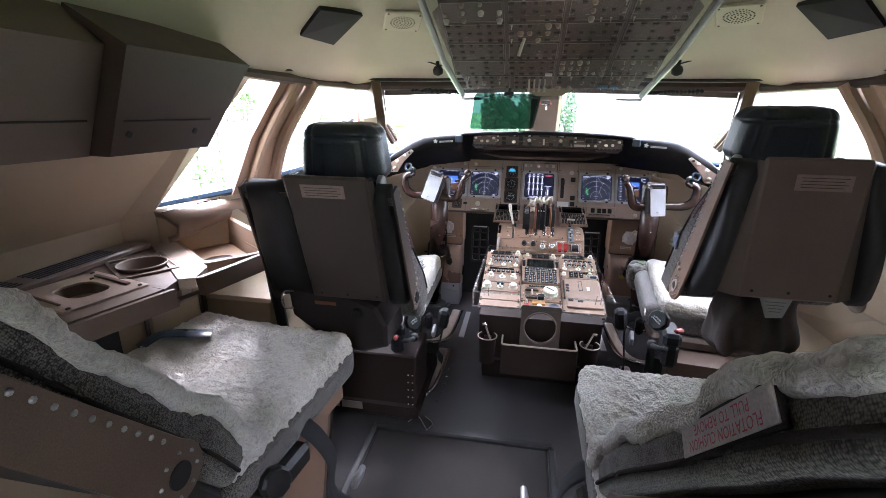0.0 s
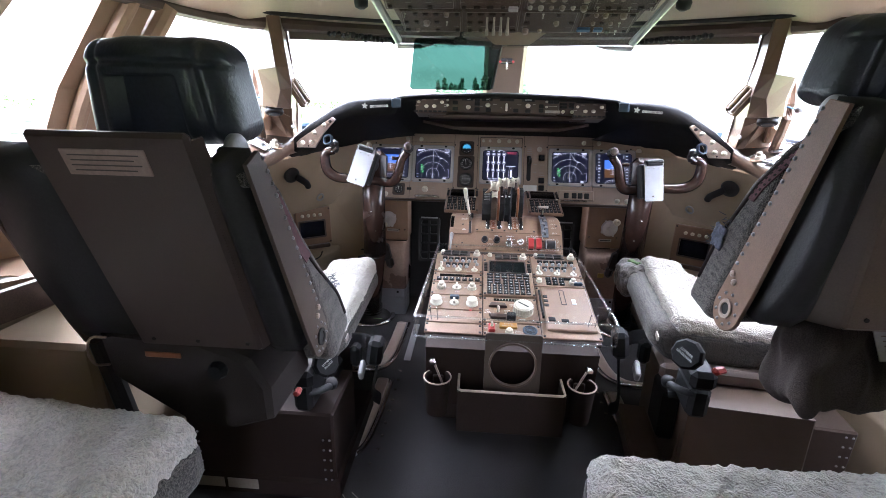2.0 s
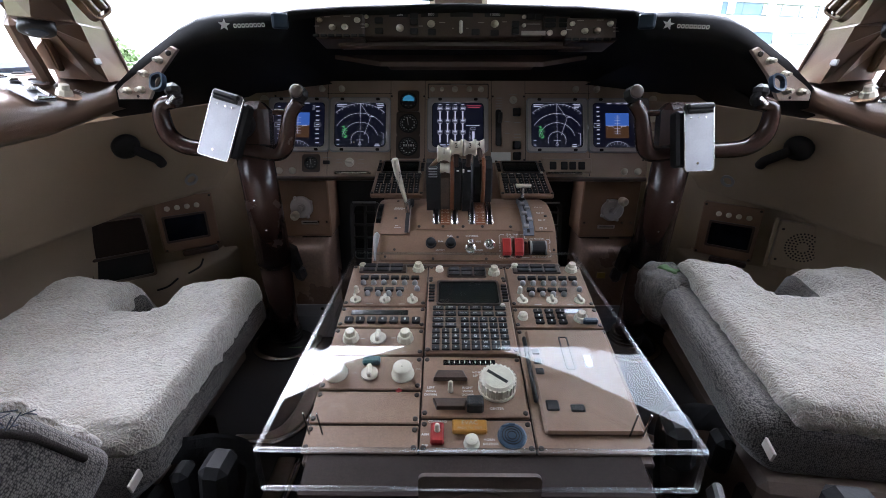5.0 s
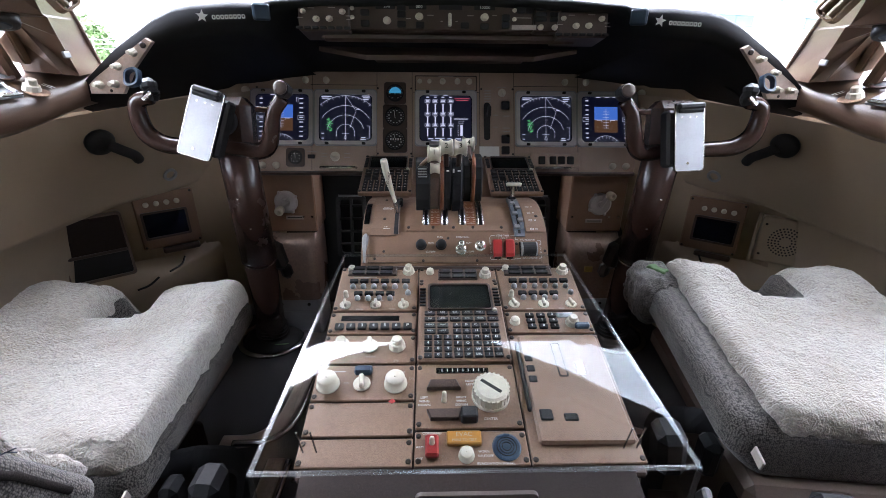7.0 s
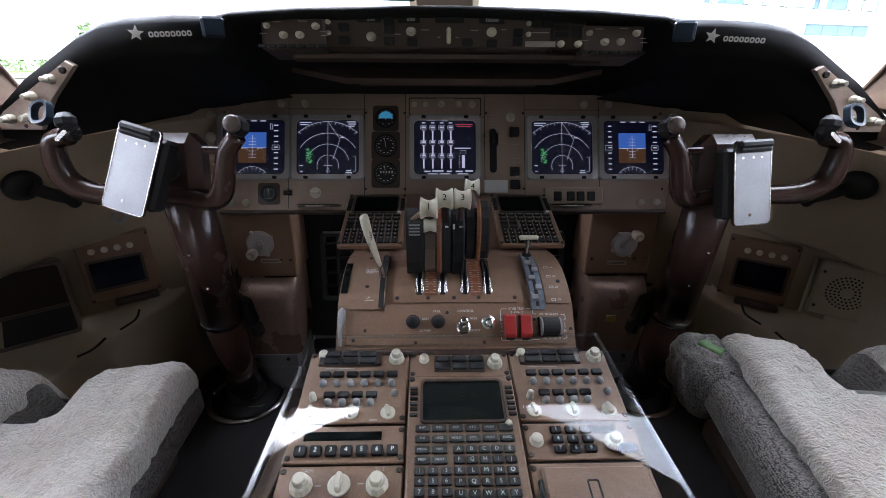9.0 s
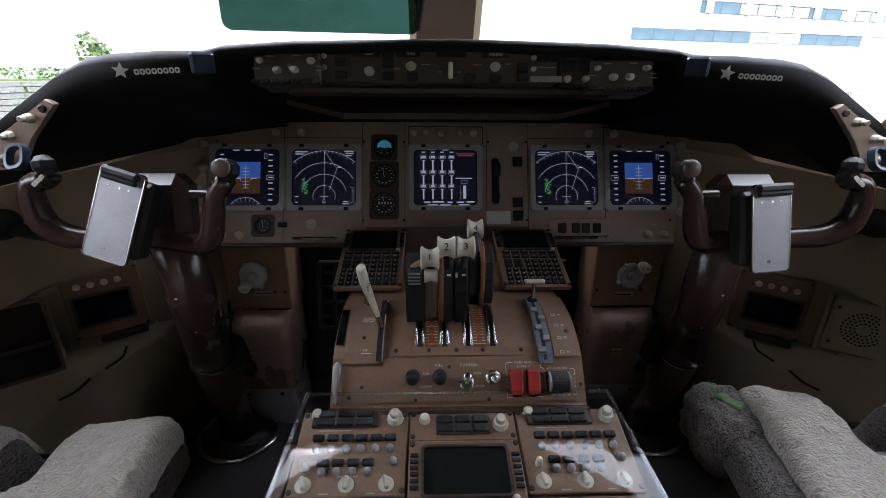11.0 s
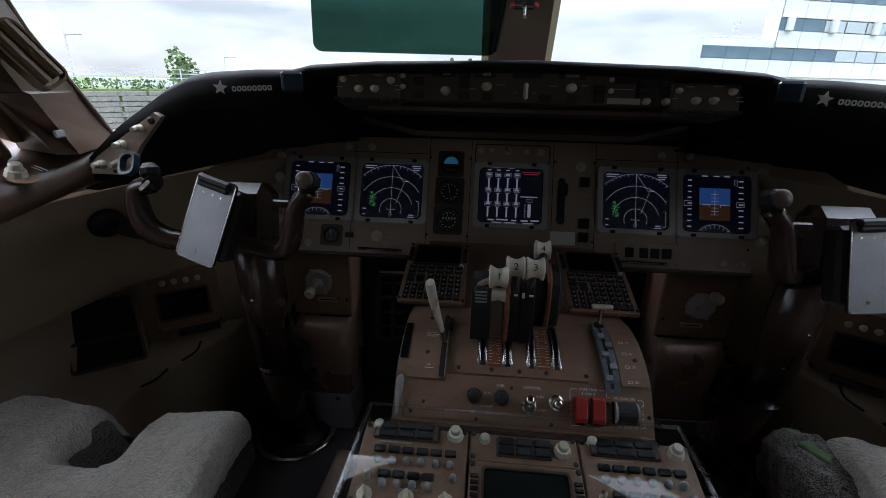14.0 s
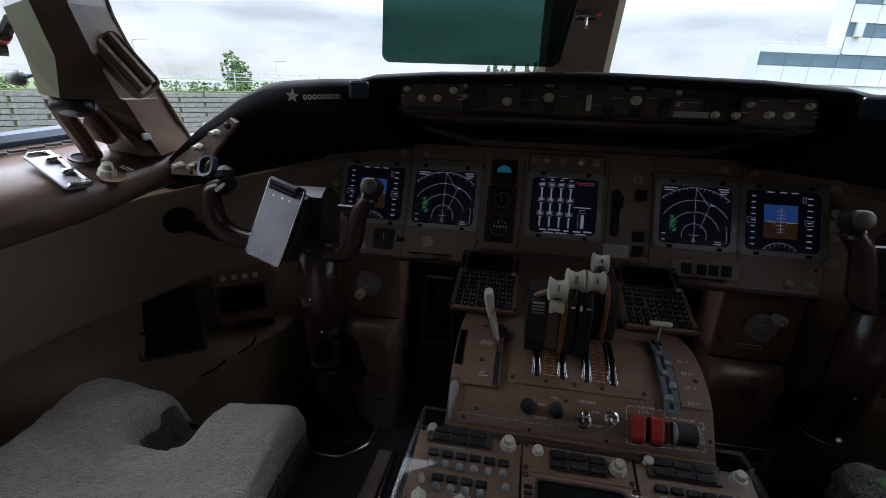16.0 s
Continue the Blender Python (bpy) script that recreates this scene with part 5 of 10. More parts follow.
# evacuation signal module
m = module(-0.08, 0.09, 0.077, 0.134, label="brown evacuation signal panel")
bm = B()
box(bm, (-0.058, 0.002, 0.008), (0.020, 0.034, 0.014), None, 0.003)
part("guarded_switch", bm, RED, m)
put("toggle", KNOB_ME, m, -0.058, 0.004, 0.012, 0.004, 0, None, 0.012)
bm = B()
box(bm, (-0.010, 0.014, 0.008), (0.052, 0.022, 0.010), None, 0.002)
ev = part("amber_lamp", bm, AMBER, m)
put("knob", KNOB_ME, m, -0.008, -0.012, 0.005, 0.0105)
bm = B()
lathe(bm, [(0.0215, 0.004), (0.0215, 0.008), (0.019, 0.009)], Matrix.Translation((0.052, 0.0, 0)), 24)
spk = part("horn_grille", bm, NAVY, m)
bm = B()
for r in (0.006, 0.010, 0.014):
    frame_ring(bm, [(0.052 + (r + 0.0012) * math.cos(radians(20 * k)), (r + 0.0012) * math.sin(radians(20 * k))) for k in range(18)], [(0.052 + r * math.cos(radians(20 * k)), r * math.sin(radians(20 * k))) for k in range(18)], 0.001, None, 0.0088)
part("grille_rings", bm, BLACK, spk)
legend(m, [("COMMAND", -0.058, 0.024, 0.0055), ("ARM", -0.076, 0.002, 0.0055), ("OFF", -0.076, -0.016, 0.0055), ("HORN", 0.018, -0.006, 0.0055), ("SHUTOFF", 0.020, -0.013, 0.0055), ("EVACUATION SIGNAL", 0.034, -0.0245, 0.0055)], 0.006, WHITE)
bm = B()
words(bm, "EVAC", -0.010, 0.0175, 0.010, 0.0135)
words(bm, "PRESS TO TEST", -0.010, 0.0085, 0.0055, 0.0135)
part("lamp_lettering", bm, PAPER, m)
# printer door column
m = module(0.09, 0.26, 0.077, 0.331, label="brown printer panel with a hinged door")
bm = B()
box(bm, (0.004, 0.01, 0.010), (0.146, 0.215, 0.008), None, 0.004)
part("printer_door", bm, BROWN, m)
bm = B()
frame_ring(bm, rrect(0.016, 0.076, 0.003, cx=-0.004, cy=0.06), rrect(0.012, 0.072, 0.003, cx=-0.004, cy=0.06), 0.001, None, 0.0142)
for k in range(3):
    box(bm, (-0.058, 0.062 - k * 0.022, 0.014), (0.014, 0.014, 0.004), None, 0.002)
box(bm, (-0.073, 0.03, 0.010), (0.006, 0.14, 0.01), None, 0.002)
box(bm, (-0.050, -0.05, 0.014), (0.020, 0.020, 0.005), None, 0.002)
box(bm, (-0.012, -0.055, 0.014), (0.022, 0.014, 0.005), None, 0.002)
part("door_slots", bm, BLACK, m)
bm = B()
box(bm, (0.028, 0.040, 0.0145), (0.012, 0.026, 0.002), None, 0.0005)
part("white_tag", bm, WHITE, m)

# clear acrylic cover
cov = thing("acrylic_cover", "clear acrylic box lid over the pedestal controls", "cover")
CB = [(-0.262, 2.094), (0.264, 2.094), (0.249, 2.640), (-0.245, 2.640)]
ZT, ZB = [0.610, 0.610, 0.637, 0.637], [0.549, 0.549, 0.606, 0.606]
sheet = part("lid_sheet", add(B(), [(*p, z) for p, z in zip(CB, ZT)], [(0, 1, 2, 3)]), ACRYLIC, cov)
sheet.visible_shadow = False
for a, b in ((0, 1), (1, 2), (3, 0)):
    w = part("side_sheet", add(B(), [(*CB[a], ZB[a]), (*CB[b], ZB[b]), (*CB[b], ZT[b]), (*CB[a], ZT[a])], [(0, 1, 2, 3)]), ACRYLIC, cov)
    w.visible_shadow = False
for a, b, zz in ((0, 1, ZT), (1, 2, ZT), (3, 0, ZT), (2, 3, ZT), (0, 1, ZB)):
    bm = B()
    tube(bm, [(*CB[a], zz[a]), (*CB[b], zz[b])], 0.0032, 6)
    e = part("cut_edge", bm, EDGE, cov)
    e.visible_shadow = False
for k in (0, 1):
    bm = B()
    tube(bm, [(*CB[k], ZB[k]), (*CB[k], ZT[k])], 0.0032, 6)
    e = part("cut_edge", bm, EDGE, cov)
    e.visible_shadow = False
for s in (-1, 1):
    bm = B()
    for dx in (0, 0.018):
        tube(bm, [(PX + s * 0.225 - s * dx, 2.165, 0.565), (PX + s * 0.228 - s * dx, 2.16, 0.605)], 0.0012, 6)
    part("wire_pegs", bm, CHROME, cov)

# controls on the lever housing


def q_at(y):
    """Height and slope angle of the housing's top at y."""
    for (y0, z0), (y1, z1) in zip(QP, QP[1:]):
        if y <= y1:
            return z0 + (z1 - z0) * (y - y0) / (y1 - y0), math.atan2(z1 - z0, y1 - y0)
    return QP[-1][1], 0.0


def q_frame(x, y, lift=0.0):
    z, a = q_at(y)
    return Matrix.Translation((x + QS, y, z)) @ Matrix.Rotation(a, 4, "X") @ Matrix.Translation((0, 0, lift))


def q_strip(bm, x0, x1, y0, y1, lift, thick, n=9):
    """A curved plate that follows the housing's top."""
    rows = []
    for k in range(n + 1):
        y = y0 + (y1 - y0) * k / n
        m = q_frame(0, y)
        rows.append([m @ Vector((x0, 0, lift)), m @ Vector((x1, 0, lift)), m @ Vector((x1, 0, lift + thick)), m @ Vector((x0, 0, lift + thick))])
    v = [p for r in rows for p in r]
    f = [(0, 1, 2, 3), tuple(4 * n + i for i in range(4))]
    for k in range(n):
        for i in range(4):
            j = (i + 1) % 4
            f.append((4 * k + i, 4 * k + j, 4 * k + 4 + j, 4 * k + 4 + i))
    return add(bm, v, f)


QF = pose(QS, 2.635, 0.617, 49.8, 0, 0)
qp = part("fuel_control_plate", prism(B(), [(QX - 0.195, 0.004), (QX + 0.196, 0.004), (QX + 0.196, 0.064), (QX + 0.122, 0.066), (QX + 0.122, 0.0755), (QX - 0.128, 0.0755), (QX - 0.128, 0.062), (QX - 0.195, 0.062)], 0.004, None, 0.0, 0.001), BROWN, ped, "brown fuel control plate", QF)
for k, (x, v) in enumerate(((-0.091, 0.044), (-0.046, 0.044), (-0.001, 0.033), (0.043, 0.042))):
    seat_ = part("switch_bush", lathe(B(), [(0.0125, 0.003), (0.0125, 0.006), (0.009, 0.008)], Matrix.Translation((x, v, 0)), 16), BLACK if k < 2 else CHROME, qp)
    if k < 2:
        prof = [(0.007, 0.004), (0.008, 0.014), (0.0105, 0.018), (0.0108, 0.028), (0.008, 0.034), (0.003, 0.036)]
    else:
        prof = [(0.005, 0.004), (0.0045, 0.012), (0.0075, 0.016), (0.008, 0.024), (0.006, 0.028), (0.0035, 0.0285)]
    part("fuel_switch", lathe(B(), prof, Matrix.Translation((x, v, 0)) @ Matrix.Rotation(radians(8 if k != 2 else -24), 4, "X"), 16), KNOB_B if k < 2 else CHROME, qp, smooth=True)
bm = B()
for text, x, v, size in (("FUEL", -0.048, 0.0625, 0.0062), ("CONTROL", 0.003, 0.0625, 0.0062), ("RUN", -0.069, 0.049, 0.0056), ("CUTOFF", -0.070, 0.028, 0.0056), ("RUN", 0.017, 0.049, 0.0056), ("CUTOFF", 0.018, 0.028, 0.0056),
                         ("STAB TRIM", 0.095, 0.066, 0.0060), ("2 -ON- 3", 0.095, 0.0595, 0.0058), ("CUTOUT", 0.096, 0.0105, 0.0056), ("APL NOSE DN", 0.152, 0.0560, 0.0054), ("APL NOSE UP", 0.155, 0.0125, 0.0054)):
    words(bm, text, x, v, size, 0.0046)
for text, x, v in (("AUTO", 0.0665, 0.036), ("ALTN", 0.180, 0.036)):
    for k, ch in enumerate(text):
        words(bm, ch, x, v + 0.010 - 0.0066 * k, 0.0050, 0.0046)
for line in ([(0.077, 0.066), (0.068, 0.066), (0.0655, 0.063), (0.0655, 0.044)], [(0.0655, 0.016), (0.0655, 0.0115), (0.068, 0.0095), (0.080, 0.0095)], [(0.113, 0.066), (0.122, 0.066), (0.124, 0.063), (0.124, 0.057), (0.130, 0.056)], [(0.112, 0.0100), (0.134, 0.0118)], [(0.174, 0.055), (0.180, 0.055), (0.182, 0.052), (0.182, 0.046)], [(0.182, 0.018), (0.182, 0.014), (0.178, 0.0125), (0.176, 0.0125)]):
    strip(bm, line, 0.0009, 0.0046)
part("printed_legend", bm, WHITE, qp)
for x in (0.081, 0.109):
    bm = B()
    prism(bm, [(-0.020, 0.0), (-0.020, 0.010), (-0.014, 0.014), (0.016, 0.016), (0.020, 0.012), (0.020, 0.0)], 0.0195, Matrix.Translation((x - 0.00975, 0.034, 0.004)) @ YZ, 0, 0.002)
    gd = part("stab_trim_guard", bm, RED, qp, "red guarded switch")
    part("guard_hinge", box(B(), (x, 0.0125, 0.007), (0.014, 0.004, 0.006), None, 0.001), BLACK, gd)
tw = part("trim_well", box(B(), (0.153, 0.034, 0.005), (0.042, 0.034, 0.004), None, 0.001), BLACK, qp)
part("trim_roller", lathe(B(), [(0.015, -0.015), (0.016, -0.014), (0.016, 0.014), (0.015, 0.015)], Matrix.Translation((0.153, 0.034, 0.007)) @ Matrix.Rotation(radians(90), 4, "Y"), 20), RUBBER, tw)
for sx in (-1, 1):
    part("roller_cheek", lathe(B(), [(0.0165, 0.0), (0.0165, 0.003)], Matrix.Translation((0.153 + sx * 0.0165 - 0.0015, 0.034, 0.006)) @ Matrix.Rotation(radians(90), 4, "Y"), 20), GREY, tw)
screws(qp, [(-0.175, 0.029), (-0.030, 0.060), (-0.086, 0.0075), (0.035, 0.0075), (0.126, 0.047), (-0.195, 0.012), (0.190, 0.030)], 0.004, 0.0032)
# curved cover plate over the levers, speed brake housing and flap scale
qu = part("lever_cover_plate", q_strip(B(), QX - 0.112, QX + 0.112, 2.686, 2.880, 0.0, 0.003, 14), BROWN, ped, "", None)
for x in (-0.120, -0.064, -0.017, 0.028, 0.094):
    put_m = q_frame(x, 2.694, 0.003)
    shared("screw", SCREW_ME, ped, put_m @ Matrix.Diagonal((0.0038, 0.0038, 0.0038, 1)))
for x in (-0.059, 0.024):
    sc = part("lever_scale", q_strip(B(), x - 0.0105, x + 0.0105, 2.699, 2.790, 0.003, 0.002, 10), REDBROWN, ped, "dark red-brown lever scale")
    bm = B()
    for k in range(15):
        m = q_frame(x, 2.703 + k * 0.0056, 0.0056)
        for sd in (-1, 1):
            w = 0.005 if k % 3 else 0.008
            add(bm, [m @ Vector((sd * 0.0098, -0.0004, 0)), m @ Vector((sd * (0.0098 - w), -0.0004, 0)), m @ Vector((sd * (0.0098 - w), 0.0004, 0)), m @ Vector((sd * 0.0098, 0.0004, 0))], [(0, 1, 2, 3)])
    for text, y in (("0", 2.703), ("1", 2.722), ("2", 2.740), ("3", 2.757)):
        words(bm, text, 0, 0, 0.0050, 0, q_frame(x, y, 0.0058))
    part("scale_ticks", bm, WHITE, sc)
for x in (-0.080, -0.037, 0.004, 0.046):
    part("lever_slot", q_strip(B(), x - 0.0035, x + 0.0035, 2.700, 2.800, 0.0, 0.0042, 8), BLACK, ped)
    for sd in (-1, 1):
        bm = B()
        rows = []
        for k in range(13):
            y = 2.699 + 0.090 * k / 12
            h = 0.003 + 0.0065 * min(1.0, k / 4)
            m = q_frame(x, y)
            rows.append([m @ Vector((sd * 0.0036, 0, 0.003)), m @ Vector((sd * 0.0036, 0, h)), m @ Vector((sd * 0.0066, 0, h * 0.9)), m @ Vector((sd * 0.0088, 0, 0.003))])
        loft(bm, rows)
        part("slot_guide", bm, CHROME, ped, "polished lever slot edge", smooth=True)

# thrust levers
ARM = [(2.752, 0.700), (2.738, 0.735), (2.735, 0.775), (2.742, 0.802), (2.760, 0.820), (2.786, 0.825), (2.812, 0.812), (2.832, 0.785), (2.842, 0.74), (2.842, 0.700)]
LEVERS = ((-0.062, 2.705, 0.850, -0.098, [("arm_plate", -0.104, 0.034, BLACK, 0.0, 0.0), ("spacer_block", -0.070, 0.022, BROWN_M, 0.006, -0.016), ("copper_edge", -0.047, 0.009, REDBROWN, -0.004, 0.004)]),
          (-0.035, 2.722, 0.861, -0.032, [("arm_plate", -0.037, 0.017, BLACK, 0.0, 0.002)]),
          (-0.004, 2.722, 0.861, -0.006, [("arm_plate", -0.018, 0.022, KNOB_B, -0.003, 0.0)]),
          (0.026, 2.866, 0.842, 0.030, [("arm_plate", 0.012, 0.018, BLACK, 0.058, 0.0), ("copper_edge", 0.031, 0.009, REDBROWN, 0.052, 0.003), ("arm_plate", 0.041, 0.017, BLACK, 0.060, -0.004)]))
for k, (x, yk, zk, sx, plates) in enumerate(LEVERS):
    lv = thing("thrust_lever", "black thrust lever with a numbered cream grip", "lever", SH, "thrust levers")
    for nm, x0, w, mat, dy, dz in plates:
        part(nm, prism(B(), [(p + dy, q + (dz if q > 0.71 else 0.0)) for p, q in ARM], w, Matrix.Translation((x0, 0, 0)) @ YZ, 0, 0.003), mat, lv)
    yb = 2.748 + (0.058 if k == 3 else 0.0)
    part("stem", tube(B(), curve_points([(sx, yb + 0.020, 0.795), (sx * 0.75 + x * 0.25, yb + 0.004, 0.815), (x, yk, zk)], 5), 0.0065, 8, 0.8), TAN if k == 0 else BROWN_D, lv, "worn tan stem" if k == 0 else "")
    prof = [(0.0150, -0.0150), (0.0185, -0.0142), (0.0188, -0.0118), (0.0155, -0.0075), (0.0142, -0.0030), (0.0140, 0.0), (0.0142, 0.0030), (0.0155, 0.0075), (0.0188, 0.0118), (0.0185, 0.0142), (0.0150, 0.0150)]
    kn = part("grip", lathe(B(), prof, Matrix.Translation((x, yk, zk)) @ Matrix.Rotation(radians(90), 4, "Y"), 26), CREAM, lv, "cream spool-shaped grip", smooth=True)
    part("numeral", words(B(), str(k + 1), 0, 0, 0.0155, 0), BLACK, kn, m=Matrix.Translation((x, yk - 0.0132, zk + 0.0068)) @ Matrix.Rotation(radians(63), 4, "X"))
    if k == 0:
        part("reverse_grip", lathe(B(), [(0.0125, -0.011), (0.0095, 0.0), (0.0125, 0.011)], Matrix.Translation((-0.060, 2.708, 0.818)) @ Matrix.Rotation(radians(90), 4, "Y"), 18), CREAM, lv, smooth=True)
        sb_ = part("side_button", box(B(), (-0.088, 2.736, 0.803), (0.024, 0.020, 0.026), None, 0.004), RUBBER, lv, "ribbed grey button")
        for q in range(4):
            part("rib", box(B(), (-0.088, 2.7255, 0.794 + 0.006 * q), (0.020, 0.003, 0.0026), None, 0.0006), GREY, sb_)
    if k == 1:
        for dx, w in ((-0.013, 0.006), (0.0, 0.004), (0.013, 0.007)):
            part("white_mark", box(B(), (-0.017 + dx, 2.7335, 0.806), (w, 0.002, 0.003 if dx else 0.009)), WHITE, lv)

# speed brake and flap levers
sb = thing("speed_brake_lever", "cream speed brake lever in a brown slot", "lever")
part("slot_housing", q_strip(B(), QX - 0.193, QX - 0.134, 2.678, 2.835, 0.0, 0.006, 12), BROWN, sb)
part("slot", q_strip(B(), -0.153, -0.144, 2.680, 2.815, 0.005, 0.0022, 12), BLACK, sb)
part("slot_edge", q_strip(B(), -0.1435, -0.1420, 2.680, 2.815, 0.005, 0.0040, 12), STEEL_BROWN, sb)
part("stem", cyl(B(), (-0.149, 2.735, 0.700), (-0.154, 2.722, 0.748), 0.0055, 0.0045), CHROME, sb, m=SH)
hd = part("handle", tube(B(), curve_points([(-0.152, 2.724, 0.736), (-0.159, 2.712, 0.770), (-0.166, 2.700, 0.805), (-0.1705, 2.692, 0.836), (-0.171, 2.691, 0.842)], 4), 0.011, 14, 0.62, (1, 0, 0), radii=[0.0065, 0.0070, 0.0076, 0.0083, 0.0090, 0.0097, 0.0104, 0.0110, 0.0116, 0.0121, 0.0125, 0.0127, 0.0125, 0.0118, 0.0105, 0.0082, 0.0045]), CREAM, sb, m=SH, smooth=True)
part("handle_lettering", words(B(), "SPEED BRAKE", 0, 0, 0.0082, 0), BLACK, hd, m=Matrix.Translation((-0.1645, 2.6930, 0.793)) @ Matrix.Rotation(radians(108), 4, "X") @ Matrix.Rotation(radians(-101), 4, "Z"))
part("flight_detent", box(B(), (-0.142, 2.778, 0.716), (0.010, 0.030, 0.016), None, 0.003), BLACK, sb, m=SH)
bm = B()
for text, y, dv, size in (("FLIGHT", 2.752, 0.004, 0.0058), ("DETENT", 2.752, -0.0045, 0.0058), ("UP", 2.690, 0.004, 0.0056)):
    words(bm, text, 0, dv, size, 0, q_frame(-0.172, y, 0.0066))
for y, w in ((2.752, 0.026), (2.689, 0.016)):
    m = q_frame(-0.170, y, 0.0066)
    add(bm, [m @ Vector(p) for p in ((-w / 2, -0.0006, 0), (w / 2, -0.0006, 0), (w / 2, 0.0006, 0), (-w / 2, 0.0006, 0))], [(0, 1, 2, 3)])
part("printed_legend", bm, WHITE, sb)
for x, y in ((-0.176, 2.715), (-0.178, 2.800)):
    shared("screw", SCREW_ME, sb, q_frame(x, y, 0.006) @ Matrix.Diagonal((0.0038, 0.0038, 0.0038, 1)))
fl = thing("flap_lever", "flap lever with a cream bar in a toothed gate", "lever")
part("gate", q_strip(B(), 0.122, 0.146, 2.676, 2.815, 0.0, 0.010, 14), FAR_BLUE, fl, "worn blue-grey metal gate")
part("gate_slot", q_strip(B(), 0.130, 0.136, 2.680, 2.810, 0.009, 0.0014, 14), BLACK, fl)
for k, y in enumerate((2.690, 2.708, 2.728, 2.748, 2.770)):
    part("gate_tooth", box(B(), (0.005 if k % 2 else -0.005, 0, 0.012), (0.012, 0.011, 0.006), q_frame(0.134, y), 0.0015), ALU, fl)
part("stem", cyl(B(), (0.134, 2.800, 0.705), (0.139, 2.818, 0.748), 0.0045, 0.004), CHROME, fl, m=SH)
part("handle", tube(B(), [(0.121, 2.819, 0.750), (0.124, 2.819, 0.751), (0.155, 2.819, 0.751), (0.158, 2.819, 0.750)], 0.0060, 12, 0.8), CREAM, fl, m=SH, smooth=True)
part("lever_collar", box(B(), (0.135, 2.806, 0.717), (0.018, 0.018, 0.012), None, 0.004), KNOB_B, fl, m=SH)
part("scale_plate", q_strip(B(), 0.150, QX + 0.205, 2.684, 2.835, 0.0, 0.004, 12), BROWN, fl)
bm = B()
for y, n in ((2.689, "30"), (2.713, "25"), (2.738, "20"), (2.764, "10")):
    m = q_frame(0.168, y, 0.0046)
    words(bm, n, 0.007, 0, 0.0058, 0, m)
    for (x0, y0), (x1, y1) in (((-0.007, -0.0022), (0.0, -0.0022)), ((-0.007, 0.0022), (0.0, 0.0022)), ((-0.007, -0.0022), (-0.007, 0.0022)), ((0.0, -0.0022), (0.0, 0.0022))):
        e = 0.0004
        add(bm, [m @ Vector(p) for p in ((x0 - e, y0 - e, 0), (x1 + e, y0 - e if y0 == y1 else y0, 0), (x1 + e, y1 + e, 0), (x0 - e, y1 + e if y0 == y1 else y1, 0))], [(0, 1, 2, 3)])
part("flap_figures", bm, WHITE, fl)
shared("screw", SCREW_ME, fl, q_frame(0.180, 2.726, 0.004) @ Matrix.Diagonal((0.0042, 0.0042, 0.0042, 1)))
part("trim_indicator", q_strip(B(), QX - 0.2095, QX - 0.1975, 2.705, 2.785, 0.0, 0.003, 8), SCREEN_OFF, ped, "dark glass trim indicator strip")
part("side_lever", tube(B(), curve_points([(QX - 0.204, 2.632, 0.622), (QX - 0.2035, 2.645, 0.646), (QX - 0.202, 2.662, 0.668), (QX - 0.202, 2.672, 0.676)], 4), 0.006, 8, 0.6, radii=[0.003, 0.003, 0.003, 0.0035, 0.004, 0.005, 0.006, 0.0068, 0.007, 0.0068, 0.006, 0.0045, 0.002]), GREY, ped, "grey plastic side lever", SH, smooth=True)

# back of the pedestal: horn ring plate, bin, two cup holders
rg = thing("ring_holder", "brown metal plate with a large round ring", "holder")
bm = B()
RP = pose(0.002, 2.092, 0.486, 84, 0, 0)
outer = rrect(0.150, 0.165, 0.008, 7)
inner = [(0.060 * math.cos(radians(a)), 0.060 * math.sin(radians(a)) - 0.004) for a in [45 - 45 + 360 * k / 32 for k in range(32)]]
frame_ring(bm, outer, inner, 0.006, RP)
part("plate", bm, BROWN_SHADED, rg)
bm = B()
frame_ring(bm, [(0.064 * math.cos(radians(a)), 0.064 * math.sin(radians(a)) - 0.004) for a in range(0, 360, 10)], [(0.059 * math.cos(radians(a)), 0.059 * math.sin(radians(a)) - 0.004) for a in range(0, 360, 10)], 0.014, RP)
part("ring", bm, BROWN_M, rg)
bn = thing("waste_bin", "dark brown open bin fixed to the pedestal", "bin")
for c, s in (((0.002, 2.062, 0.345), (0.29, 0.006, 0.13)), ((0.002, 2.148, 0.345), (0.29, 0.006, 0.13)), ((-0.140, 2.105, 0.345), (0.006, 0.08, 0.13)), ((0.144, 2.105, 0.345), (0.006, 0.08, 0.13)), ((0.002, 2.105, 0.283), (0.28, 0.08, 0.006))):
    part("bin_wall", box(B(), c, s, None, 0.002), UMBER, bn)
bm = B()
tube(bm, [(-0.140, 2.148, 0.412), (-0.140, 2.066, 0.412), (-0.132, 2.060, 0.412), (0.136, 2.060, 0.412), (0.144, 2.066, 0.412), (0.144, 2.148, 0.412)], 0.0035, 8)
part("bin_rim", bm, STEEL_BROWN, bn, "worn bright rim")
